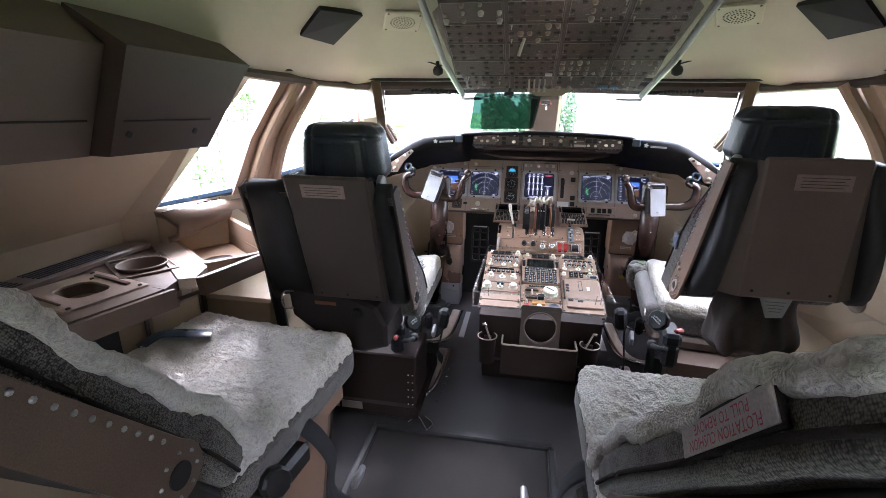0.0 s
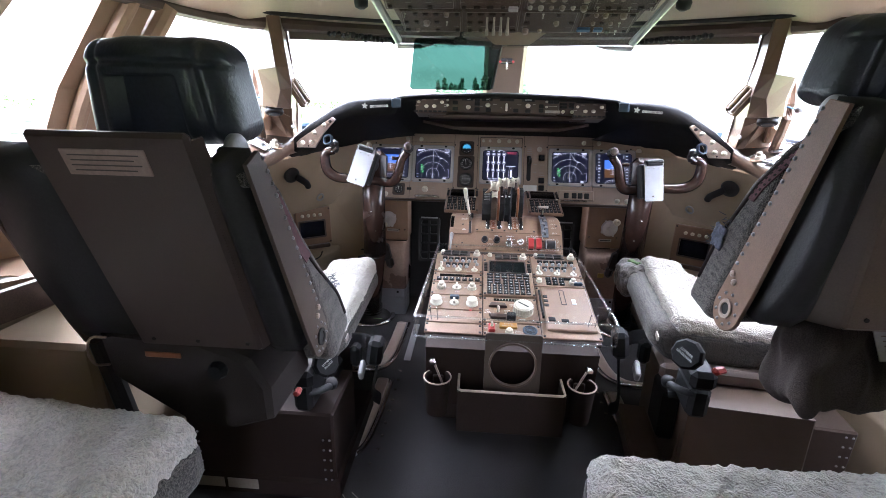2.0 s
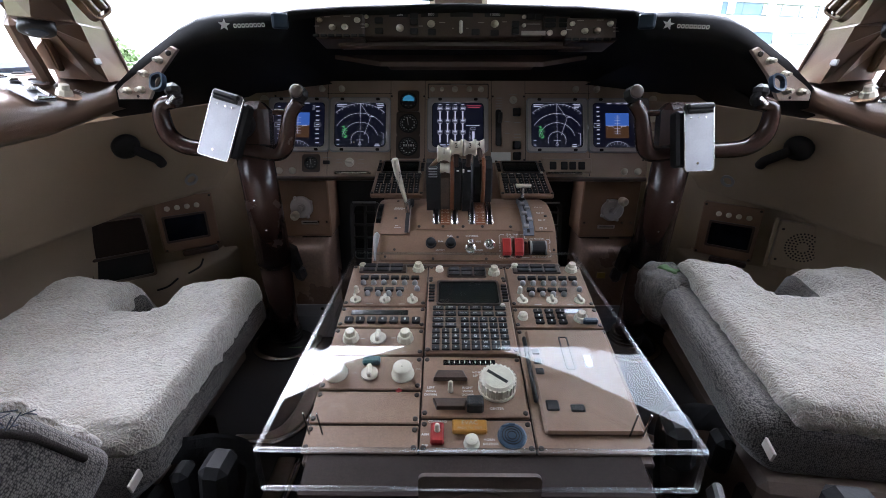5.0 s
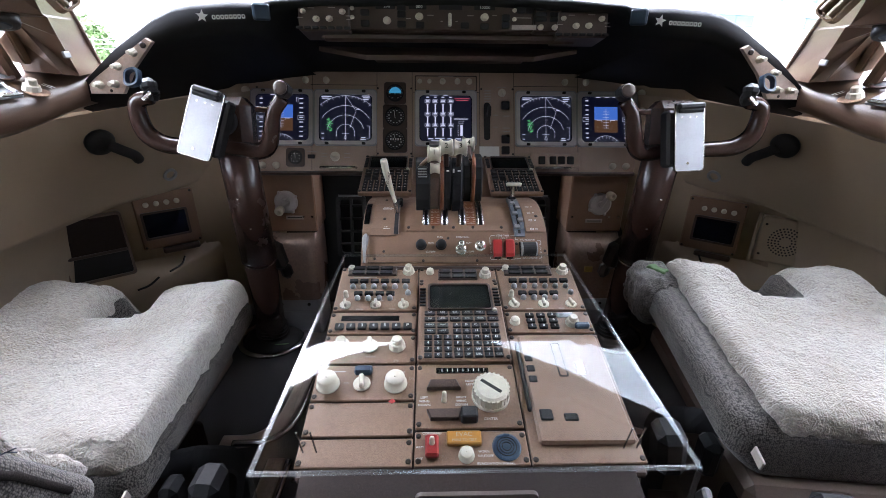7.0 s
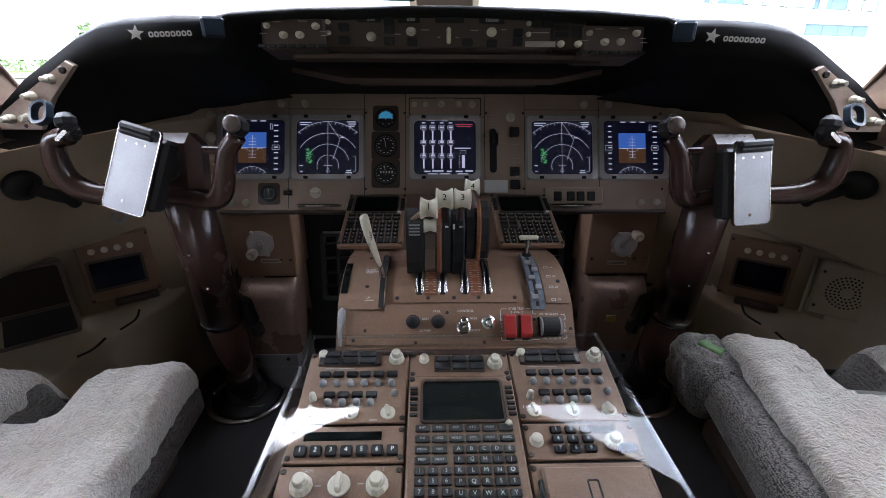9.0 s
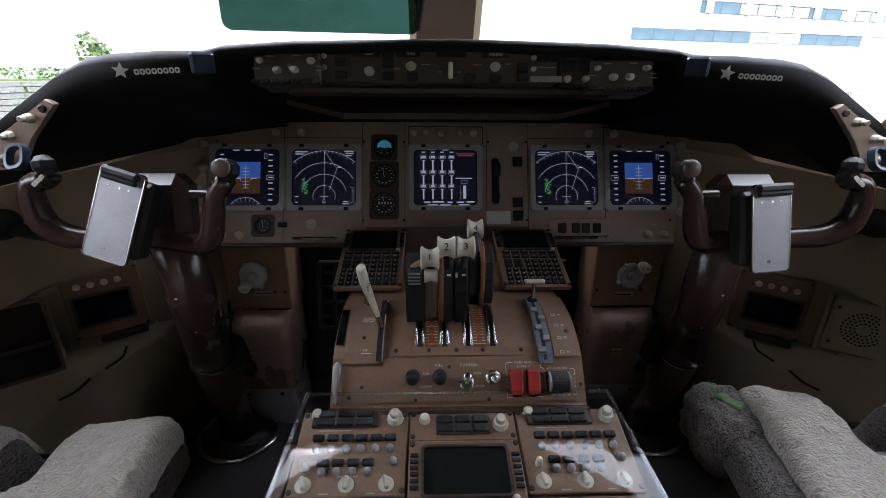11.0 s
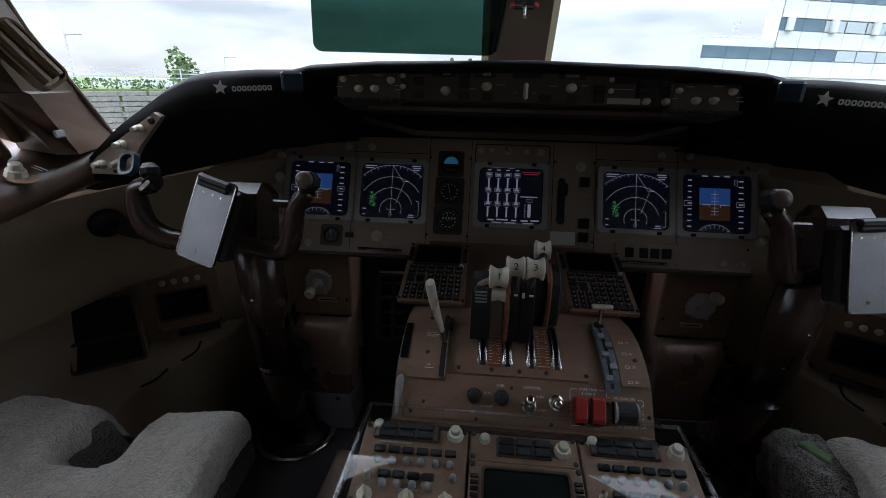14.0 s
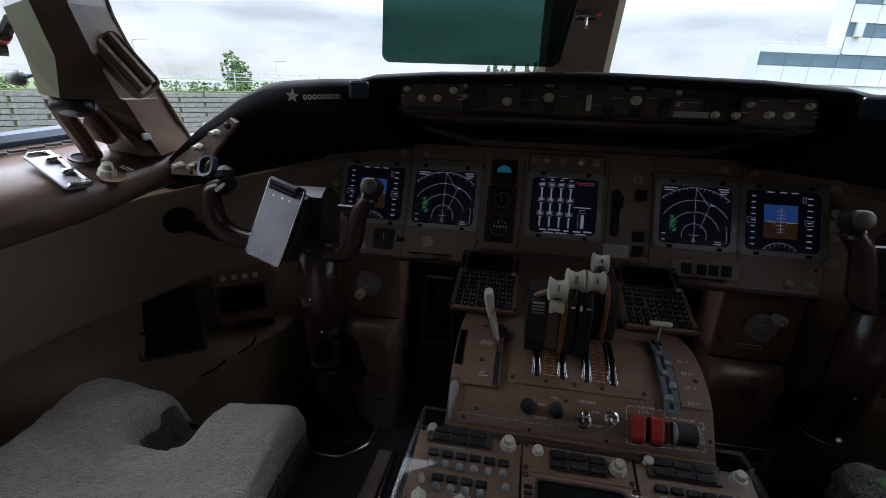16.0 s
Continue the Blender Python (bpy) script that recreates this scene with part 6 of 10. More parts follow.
for x in (-0.200, 0.196):
    cp = thing("cup_holder", "brown round cup holder on the pedestal", "cup holder", Matrix.Translation((x, 2.108, 0.306)), "cup holders on the pedestal")
    bm = B()
    lathe(bm, [(0.030, 0.0), (0.036, 0.105), (0.039, 0.108), (0.039, 0.112), (0.034, 0.112), (0.033, 0.10), (0.028, 0.004)], None, 24, False)
    lathe(bm, [(0.030, 0.0), (0.030, 0.003)], None, 24)
    part("cup", bm, UMBER, cp, smooth=True)
    part("cup_rim", tube(B(), [(0.038 * math.cos(radians(a)), 0.038 * math.sin(radians(a)), 0.112) for a in range(0, 361, 15)], 0.0022, 6), STEEL_BROWN, cp, "worn bright rim")
    bm = B()
    box(bm, (0, 0.035, 0.07), (0.03, 0.03, 0.06), None, 0.003)
    part("bracket", bm, BROWN_D, cp)
for x, s in ((-0.198, -1), (0.192, 1)):
    ck = thing("crank_lever", "steel crank handle on the pedestal's back", "lever", group="cranks on the pedestal")
    bm = B()
    tube(bm, [(x - s * 0.012, 2.118, 0.39), (x + s * 0.012, 2.100, 0.47)], 0.006, 8, 0.5)
    part("arm", bm, STEEL_BROWN, ck)
    bm = B()
    box(bm, (x + s * 0.014, 2.094, 0.474), (0.018, 0.022, 0.012), None, 0.003)
    part("tip", bm, CHROME, ck)


# ---- pilots' controls ----


def control_column(s):
    cc = thing("control_column", "glossy brown control column with yoke and clipboard", "control column", group="control columns")
    ox = 0.015 if s < 0 else -0.006

    def X(x, y, z):
        return s * x, y, z

    def W(x, y, z):
        return s * x - ox, y, z

    bm = B()
    cyl(bm, W(0.640, 3.165, FZ), X(0.577, 2.957, 0.487), 0.045, 0.046, 28)
    cyl(bm, X(0.577, 2.957, 0.490), X(0.556, 2.875, 0.84), 0.050, 0.046, 28)
    part("tube", bm, GLOSS_BROWN, cc, "glossy dark brown tube", smooth=True)
    bm = B()
    cyl(bm, X(0.5775, 2.9585, 0.484), X(0.5770, 2.957, 0.489), 0.0515, 0.0515, 28)
    part("joint_ring", bm, CHROME, cc)
    bm = B()
    for k in range(4):
        lathe(bm, [(0.054 - 0.001 * k, 0.0), (0.059 - 0.001 * k, 0.008), (0.054 - 0.001 * k, 0.016)], Matrix.Translation(W(0.636 - 0.0024 * k, 3.153 - 0.008 * k, FZ + 0.030 + 0.017 * k)), 24)
    lathe(bm, [(0.106, 0.0), (0.102, 0.012), (0.085, 0.026), (0.062, 0.036), (0.052, 0.040)], Matrix.Translation(W(0.643, 3.168, FZ)), 32)
    part("boot", bm, RUBBER, cc, "black rubber boot", smooth=True)
    ring = [Vector(W(0.644 + 0.117 * math.cos(radians(d)), 3.170 + 0.117 * math.sin(radians(d)), FZ + 0.006)) for d in range(0, 361, 10)]
    part("floor_ring", tube(B(), ring, 0.012, 10, 0.7), CHROME, cc, "polished steel floor ring", smooth=True)
    bm = B()
    prism(bm, [(-0.026, 0), (-0.006, 0.012), (0.030, 0.010), (0.022, -0.006), (-0.012, -0.009)], 0.002, Matrix.Translation(W(0.600 if s < 0 else 0.655, 3.100, FZ + 0.024)) @ Matrix.Rotation(radians(-22), 4, "X"))
    part("green_tape", bm, GREEN, cc, "scrap of green tape")
    bm = B()
    soft_box = Matrix.Translation(W(0.520, 2.995, 0.475)) @ Matrix.Rotation(radians(s * 12), 4, "Y")
    box(bm, (0, 0, 0), (0.040, 0.05, 0.085), soft_box, 0.012)
    box(bm, (-s * 0.004, 0.01, -0.058), (0.034, 0.036, 0.05), soft_box, 0.012)
    cyl(bm, soft_box @ Vector((0, 0, 0.04)), soft_box @ Vector((s * 0.012, 0, 0.066)), 0.012, 0.010, 10)
    part("side_fitting", bm, RUBBER, cc)
    bm = B()
    for q in ((0.02, 2.905, 0.70), (-0.012, 2.925, 0.61)):
        lathe(bm, [(0.0035, 0), (0.002, 0.002)], Matrix.Translation(X(0.558 + q[0] * 0.4, q[1] - 0.052, q[2])) @ Matrix.Rotation(radians(90), 4, "X"), 8)
    part("rivets", bm, CHROME, cc)
    # yoke
    yk = part("yoke_hub", box(B(), (0, 0, 0), (0.12, 0.07, 0.13), pose(s * 0.556, 2.86, 0.885, -12, 0, 0), 0.02), GLOSS_BROWN, cc, "dark brown yoke hub")
    bm = B()
    cyl(bm, X(0.556, 2.83, 0.90), X(0.556, 2.80, 0.905), 0.035, 0.032, 20)
    cyl(bm, X(0.556, 2.80, 0.905), X(0.556, 2.797, 0.905), 0.006, 0.006, 10)
    part("hub_cap", bm, RUBBER, yk, smooth=True)
    pts = curve_points([X(0.696, 2.80, 0.955), X(0.724, 2.80, 0.945), X(0.731, 2.80, 0.915), X(0.722, 2.80, 0.875), X(0.690, 2.805, 0.850), X(0.640, 2.815, 0.842), X(0.58, 2.825, 0.840), X(0.53, 2.825, 0.836), X(0.478, 2.815, 0.832), X(0.450, 2.805, 0.848), X(0.436, 2.80, 0.885), X(0.425, 2.80, 0.925), X(0.402, 2.80, 0.955)], 6)
    n = len(pts)
    rad = [0.0165 + 0.004 * math.sin(math.pi * min(1.0, abs(2 * i / (n - 1) - 1) * 1.2)) for i in range(n)]
    part("yoke_horn", tube(B(), pts, 0.017, 14, 1.15, (0, 1, 0), rad), GLOSS_BROWN, cc, "glossy dark brown curved yoke", smooth=True)
    bm = B()
    box(bm, (0, 0, 0), (0.034, 0.040, 0.034), pose(s * 0.397, 2.797, 0.972, -20, 0, s * 12), 0.010)
    cp = part("inner_grip_cap", bm, RUBBER, cc)
    bm = B()
    lathe(bm, [(0.015, 0), (0.015, 0.005), (0.011, 0.008)], pose(s * 0.397, 2.778, 0.979, 75, 0, 0), 16)
    part("thumb_pad", bm, TAUPE, cp, smooth=True)
    bm = B()
    tube(bm, [X(0.432, 2.795, 0.930), X(0.462, 2.79, 0.932)], 0.007, 8)
    part("trigger", bm, GLOSS_BROWN, cp)
    bm = B()
    tube(bm, curve_points([X(0.690, 2.80, 0.955), X(0.684, 2.795, 0.965), X(0.690, 2.79, 0.975)], 4), 0.014, 10)
    box(bm, (0, 0, 0), (0.034, 0.03, 0.030), pose(s * 0.690, 2.795, 0.980, -15, s * 10, 0), 0.010)
    og = part("outer_switch_block", bm, RUBBER, cc)
    bm = B()
    frame_ring(bm, rrect(0.036, 0.040, 0.013), rrect(0.027, 0.031, 0.010), 0.012, pose(s * 0.702, 2.772, 0.995, 62, s * 12, s * 8))
    part("switch_ring", bm, NAVY, og, "dark blue switch ring")
    bm = B()
    for k in range(5):
        lathe(bm, [(0.004, 0), (0.004, 0.008)], pose(s * (0.676 + 0.004 * k), 2.775, 0.965 - 0.003 * k, 80, 0, 0), 8)
    part("switch_studs", bm, CHROME, og)
    cc.location.x = ox
    # clipboard
    cb = thing("clipboard", "worn aluminium clipboard fixed on the yoke", "clipboard", pose(-0.560, 2.763, 0.903, 72, 0, -6) if s < 0 else pose(0.545, 2.765, 0.878, 75, 0, 4), "clipboards on the yokes")
    lean = -15 if s < 0 else 3
    cw = 0.077 if s < 0 else 0.070
    R = Matrix.Rotation(radians(lean), 4, "Z")
    part("plate", prism(B(), rrect(cw, 0.152, 0.007), 0.004, R), ALU, cb, "scuffed aluminium plate")
    part("plate_rim", frame_ring(B(), rrect(cw + 0.002, 0.154, 0.008), rrect(cw - 0.0015, 0.1505, 0.0065), 0.006, R, -0.001), CHROME, cb)
    bm = B()
    box(bm, (0, 0.070, 0.010), (0.064, 0.014, 0.014), R, 0.004)
    tube(bm, [R @ Vector((-0.028, 0.060, 0.010)), R @ Vector((0.028, 0.060, 0.010))], 0.005, 8)
    part("clip", bm, RUBBER, cb)
    bm = B()
    lathe(bm, [(0.003, 0.0035), (0.003, 0.005)], R @ Matrix.Translation((-0.004, -0.058, 0)), 10)
    for x in (-0.02, 0.0, 0.016):
        lathe(bm, [(0.002, 0.0035), (0.002, 0.005)], R @ Matrix.Translation((x, 0.046, 0)), 8)
    part("rivets", bm, CHROME, cb)
    part("backing_box", box(B(), (0.02 * -s, 0.0, -0.022), (0.055, 0.13, 0.036), R, 0.006), RUBBER, cb)
    # pedestal box with the crank wheel, and pedals beside it
    rp = thing("rudder_pedal_housing", "worn brown metal housing with a crank wheel", "housing", group="pedal housings")
    hx, hwid = (-0.546, 0.182) if s < 0 else (0.541, 0.200)
    FY = 3.24
    bm = B()
    box(bm, (hx, FY + 0.07, 0.574), (hwid, 0.14, 0.232), None, 0.004)
    part("upper_cover", bm, BROWN, rp, "brown painted metal cover")
    part("cover_cap", box(B(), (hx, FY + 0.066, 0.684), (hwid + 0.010, 0.152, 0.016), None, 0.004), BROWN_M, rp)
    # lower cover bulging towards the seat
    prof = [(0.455, 0.0), (0.446, -0.012), (0.425, -0.030), (0.39, -0.044), (0.34, -0.052), (0.28, -0.055), (0.21, -0.055)]
    bm = B()
    wl = hwid * 0.95
    rows = []
    for z, d in prof:
        rows.append([(hx - wl / 2, FY + 0.12, z), (hx - wl / 2, FY + d + 0.010, z), (hx - wl / 2 + 0.008, FY + d, z)] + [(hx - wl / 2 + wl * k / 6, FY + d - 0.002 * math.sin(math.pi * k / 6), z) for k in range(1, 6)] + [(hx + wl / 2 - 0.008, FY + d, z), (hx + wl / 2, FY + d + 0.010, z), (hx + wl / 2, FY + 0.12, z)])
    loft(bm, rows)
    part("lower_cover", bm, SATIN_B, rp, "scuffed satin brown lower cover", smooth=True)
    bm = B()
    box(bm, (hx, FY + 0.018, 0.185), (hwid * 0.94, 0.15, 0.066), None, 0.010)
    box(bm, (hx, FY + 0.040, 0.10), (hwid * 0.90, 0.15, 0.11), None, 0.010)
    bp = part("base_plate", bm, ALU, rp, "bare metal foot plate")
    bm = B()
    for x in (-0.055, 0.045):
        lathe(bm, [(0.006, 0), (0.006, 0.003), (0.003, 0.004)], pose(hx + x, FY - 0.057, 0.192, 90, 0, 0), 10)
    part("rivets", bm, BLACK, bp)
    CW = pose(hx + (-0.007 if s < 0 else 0.009), FY, 0.570 if s < 0 else 0.563, 90, 0, 0)
    bm = B()
    lathe(bm, [(0.040, 0.0), (0.040, 0.007), (0.034, 0.011), (0.015, 0.010), (0.013, 0.018)], CW, 28)
    for k in range(4):
        d = radians(90 * k + 30)
        box(bm, (0.040 * math.cos(d), 0.040 * math.sin(d), 0.006), (0.010, 0.010, 0.012), CW @ Matrix.Rotation(0.0, 4, "Z"), 0.002)
    wh = part("crank_wheel", bm, BEZEL, rp)
    dx, dz = (-0.016, -0.022) if s < 0 else (0.022, 0.040)
    bm = B()
    box(bm, (dx / 2, dz / 2, 0.018), (0.016, math.hypot(dx, dz) + 0.016, 0.008), CW @ Matrix.Translation((dx / 2, dz / 2, 0)) @ Matrix.Rotation(math.atan2(-dx, dz), 4, "Z") @ Matrix.Translation((-dx / 2, -dz / 2, 0)), 0.003)
    part("crank_arm", bm, BEZEL, wh)
    bm = B()
    lathe(bm, [(0.010, 0.012), (0.011, 0.018), (0.0145, 0.024), (0.0155, 0.044), (0.012, 0.050), (0.006, 0.050), (0.005, 0.046)], CW @ Matrix.Translation((dx, dz, 0)), 20)
    part("crank_knob", bm, CREAM, wh, smooth=True)
    bm = B()
    box(bm, (hx + (0.016 if s < 0 else -0.004), FY - 0.001, 0.512 if s < 0 else 0.500), (0.062, 0.003, 0.014), None, 0.001)
    pc = part("small_placard", bm, PAPER, rp)
    part("faded_print", box(B(), (hx + (0.016 if s < 0 else -0.004), FY - 0.0028, 0.512 if s < 0 else 0.500), (0.050, 0.0008, 0.003), None), BLACK, pc)
    bm = B()
    for x in (-0.42, 0.25, 0.42):
        lathe(bm, [(0.004, 0), (0.004, 0.003)], pose(hx + x * hwid, FY + 0.0005, 0.515, 90, 0, 0), 8)
    part("rivets", bm, CHROME, rp)
    if s > 0:
        part("yellow_tag", box(B(), (hx - 0.02, FY - 0.062, 0.335), (0.030, 0.004, 0.022), pose(0, 0, 0, 0, 0, 0), 0.001), STRAW, rp, "worn yellow tag")
    for px in (0.36, 0.755):
        pd = thing("rudder_pedal", "black ribbed rudder pedal in the footwell", "pedal", pose(s * px, 3.40, 0.42, 78, 0, 0), "rudder pedals")
        bm = B()
        frame_ring(bm, rrect(0.115, 0.24, 0.015), rrect(0.085, 0.21, 0.012), 0.02)
        for k in range(4):
            box(bm, (0, -0.07 + k * 0.05, 0.012), (0.10, 0.010, 0.016), None, 0.003)
        box(bm, (0, 0.0, 0.012), (0.012, 0.22, 0.016), None, 0.003)
        part("tread", bm, RUBBER, pd)
        bm = B()
        tube(bm, [(-0.045, 0.12, 0.024), (0.045, 0.12, 0.024)], 0.004, 8)
        part("top_bar", bm, ALU, pd)


for s in (-1, 1):
    control_column(s)
    bm = B()
    slab(bm, [[(s * (0.74 + 0.05 * k), 3.372 + 0.012 * math.sin(k), FZ + 0.055), (s * (0.74 + 0.05 * k), 3.352, FZ + 0.035), (s * (0.74 + 0.05 * k), 3.342, FZ)] for k in range(6)], 0.004 * s)
    setting("trim", bm, ALU, "bare metal threshold strip in the footwell", smooth=True)
# Black sheets added to imitate the shade deep in the footwell.
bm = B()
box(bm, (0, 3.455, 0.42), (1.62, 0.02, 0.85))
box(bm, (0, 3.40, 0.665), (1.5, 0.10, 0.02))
setting("footwell_shade_sheet", bm, BLACK, "black sheets standing in for the footwell's shade")

# ---- pilots' seats ----


def wool(p, n, amp=0.0045):
    a = noise.noise(p * 38.0) * 0.6 + noise.noise(p * 95.0) * 0.5 + noise.noise(p * 9.0) * 0.5
    return p + n * (a * amp)


def cushion_shape(p, nn):
    """Thigh rolls with a notch between them at the front."""
    x, y, z = p
    if z > -0.02:
        g = math.exp(-(x / 0.062) ** 6) * max(0.0, min(1.0, (y - 0.095) / 0.04))
        z -= 0.105 * g * max(0.0, min(1.0, (z + 0.02) / 0.05))
    z += 0.020 * max(0.0, min(1.0, (y - 0.06) / 0.12)) * (1 if abs(x) > 0.05 else 0)
    z += 0.022 * (abs(x) / 0.22) ** 2 - 0.010
    if y > 0.12:
        z -= 1.1 * (y - 0.12) ** 2 * 1.6
    q = Vector((x, y, z))
    return wool(q, nn if nn.length > 0.5 else Vector((0, 0, 1)), 0.006)


def pilot_seat(name, m, lift, back, torn, label, cx, cy, cw):
    """m: floor under the seat, facing +y. lift raises the cushion; back holds the backrest's place and sizes."""
    st = thing(name, label, "seat", m, "pilots' seats")
    inner = 1 if m.translation.x < 0 else -1
    cz = 0.475 + lift
    soft("seat_cushion", (cw, 0.51, 0.11 if not torn else 0.085), 0.045 if not torn else 0.035, 60, WOOL, st, Matrix.Translation((cx + (0.018 if torn else 0.0), cy, cz + (0.005 if not torn else 0.022))) @ Matrix.Rotation(radians(3), 4, "X"), cushion_shape, "white sheepskin cushion cover")
    soft("cushion_side", (cw + (0.011 if not torn else 0.072), 0.51, 0.12), 0.035, 24, TWEED, st, Matrix.Translation((cx, cy - 0.010 + (0.008 if torn else 0), cz - (0.040 if not torn else 0.022))) @ Matrix.Rotation(radians(3), 4, "X"), lambda p, n: Vector((p.x * (1 - 0.2 * max(0, -p.z / 0.05)), p.y, p.z - (0.06 if abs(p.x) < 0.06 and p.y > 0.13 and p.z > 0 else 0))), "grey tweed cushion side")
    if torn:
        soft("torn_cover", (0.105, 0.145, 0.120), 0.035, 18, TWEED, st, Matrix.Translation((cx + inner * 0.205, cy + 0.200, cz - 0.002)), lambda p, n: p + n * noise.noise(p * 60) * 0.008, "torn tweed corner with fringed edge")
        soft("bare_foam", (0.026, 0.045, 0.012), 0.005, 8, GREEN, st, Matrix.Translation((cx + inner * 0.205, cy + 0.205, cz + 0.056)) @ Matrix.Rotation(radians(35), 4, "Z"), lambda p, n: p + n * noise.noise(p * 90) * 0.004, "green foam showing through")
        soft("bare_foam", (0.03, 0.022, 0.012), 0.005, 6, GREEN, st, Matrix.Translation((cx + inner * 0.215, cy + 0.255, cz + 0.046)), None, "green foam showing through")
        bm = B()
        rnd = random.Random(3)
        for k in range(26):
            a = Vector((cx + inner * (0.17 + rnd.uniform(0, 0.07)), cy + 0.26 + rnd.uniform(-0.02, 0.02), cz + rnd.uniform(0.0, 0.055)))
            tube(bm, [a, a + Vector((rnd.uniform(-0.02, 0.02), rnd.uniform(0.004, 0.022), rnd.uniform(-0.015, 0.012)))], 0.0006, 4)
        tagged(part("frayed_threads", bm, CLOTH, st), kind="stuff")
    bm = B()
    box(bm, (cx, cy - 0.05, cz - 0.105), (0.40, 0.46, 0.05), None, 0.012)
    part("seat_pan", bm, TAUPE, st)
    # backrest: local z up along the side rails from their pivots, y forward
    inv = m.inverted()
    hw, taper, zt = back["half"], back["taper"], back["top"]
    bk = new("backrest")
    bk.parent = st
    bk.matrix_basis = inv @ pose(*back["at"], back["lean"], 0, 0)
    (pz0, py0), (pz1, py1) = back["panel"]
    pw, px = back["panel_half"], back["panel_x"]

    def rear(z):
        return py0 + (py1 - py0) * (z - pz0) / (pz1 - pz0)

    def front(z):
        tab = back["front"]
        for (z0, y0), (z1, y1) in zip(tab, tab[1:]):
            if z <= z1:
                return y0 + (y1 - y0) * (z - z0) / (z1 - z0)
        return tab[-1][1]

    # Lit and shaded tones by seat; flanks and rails below follow suit.
    skin = SHELL_LIT if torn else TAUPE_D
    slope = math.atan2(py1 - py0, pz1 - pz0)
    RP_ = Matrix.Translation((px, (py0 + py1) / 2, (pz0 + pz1) / 2)) @ Matrix.Rotation(-slope, 4, "X")
    ph = (pz1 - pz0) / math.cos(slope)
    bm = B()
    box(bm, (0, 0.006, 0), (2 * pw, 0.016, ph), RP_, 0.006)
    pnl = part("rear_panel", bm, skin, bk)
    bm = B()
    lx, lz = back["label"]
    box(bm, (lx, -0.003, lz), (0.130, 0.003, 0.041), RP_, 0.001)
    lb = part("instruction_label", bm, LABEL_D, pnl, "faded paper instruction label")
    bm = B()
    for k in range(4):
        box(bm, (lx - 0.004 * (k % 2), -0.0048, lz + 0.012 - k * 0.008), (0.108 - 0.012 * (k % 2), 0.0008, 0.0018), RP_)
    part("faded_print", bm, TAUPE_D, lb)
    bm = B()
    for x in (-0.09, 0.0, 0.10):
        lathe(bm, [(0.004, 0), (0.004, 0.003)], RP_ @ pose(x, -0.001, -ph / 2 + 0.022, 90, 0, 0), 8)
    part("rivets", bm, BLACK, pnl)
    bm = B()
    box(bm, (0, 0.018, (pz0 + zt) / 2 - 0.01), (2 * hw - 0.11, 0.05, zt - pz0 - 0.03), None, 0.01)
    part("back_shell", bm, RUBBER, bk, "black back shell")
    for sx in (-1, 1):
        # folded flank of the shell between the panel and the padded wing
        rows = []
        for k in range(9):
            z = pz0 + (pz1 - 0.012 - pz0) * k / 8
            fx = sx * (pw + back["fold"] * (1 - k / 8) + 0.012)
            rows.append([(px + sx * (pw - 0.002), rear(z) + 0.003, z), (px + fx, rear(z) + 0.018 + 0.022 * (1 - k / 8), z)])
        part("shell_flank", slab(B(), rows, 0.006 * sx), TAUPE_D if not torn else TAUPE, bk)
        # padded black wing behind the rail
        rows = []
        for k in range(13):
            u = k / 12
            z = 0.012 + (zt - 0.012) * u
            ox = sx * (hw - 0.010 - taper * z)
            ix = sx * (pw + 0.004 + back["fold"] * (1 - u) * 0.8) + px
            wb = -0.050 - back["wing"] * math.sin(math.pi * min(1.0, u * 1.15 + 0.12)) ** 0.6
            e = 0.010 if k in (0, 12) else 0.0
            rows.append([(ix, 0.02, z), (ix, max(rear(z) + 0.012, wb) + e, z), (ix * 0.62 + ox * 0.38, wb + e, z), (ix * 0.12 + ox * 0.88, wb + 0.004 + e, z), (ox, wb + 0.022 + e, z), (ox, 0.02, z)])
        bm = B()
        loft(bm, rows)
        n = len(bm.verts)
        bm.verts.ensure_lookup_table()
        bm.faces.new([bm.verts[i] for i in range(6)])
        bm.faces.new([bm.verts[n - 6 + i] for i in range(6)])
        part("side_wing", bm, RUBBER, bk, "black padded side wing", smooth=True)
        # riveted side rail with a round pivot
        RM = Matrix.Translation((sx * hw, 0, 0)) @ Matrix.Rotation(-sx * math.atan(taper), 4, "Y") @ Matrix(((0, 0, sx, 0), (1, 0, 0, 0), (0, 1, 0, 0), (0, 0, 0, 1)))
        outline = [(-0.032, zt), (-0.044, 0.06), (-0.042, 0.0)] + [(0.043 * math.cos(radians(d)), 0.043 * math.sin(radians(d))) for d in range(190, 361, 17)] + [(0.042, 0.02), (0.022, zt - 0.03), (0.012, zt)]
        bm = B()
        prism(bm, outline, 0.007, RM, 0, 0.0012)
        rl = part("side_rail", bm, BROWN_SHADED if not torn else BROWN, bk, "brown riveted metal side rail")
        bm = B()
        for k in range(15):
            z = 0.085 + (zt - 0.10) * k / 14
            lathe(bm, [(0.0042, 0), (0.0042, 0.0015), (0.0022, 0.0034)], RM @ Matrix.Translation((0.034 - 0.019 * z / zt, z, 0.007)), 7)
        for k in range(9):
            d = radians(40 * k + 10)
            lathe(bm, [(0.0038, 0), (0.002, 0.003)], RM @ Matrix.Translation((0.031 * math.cos(d), 0.031 * math.sin(d), 0.007)), 6)
        part("rivets", bm, ALU, rl)
        bm = B()
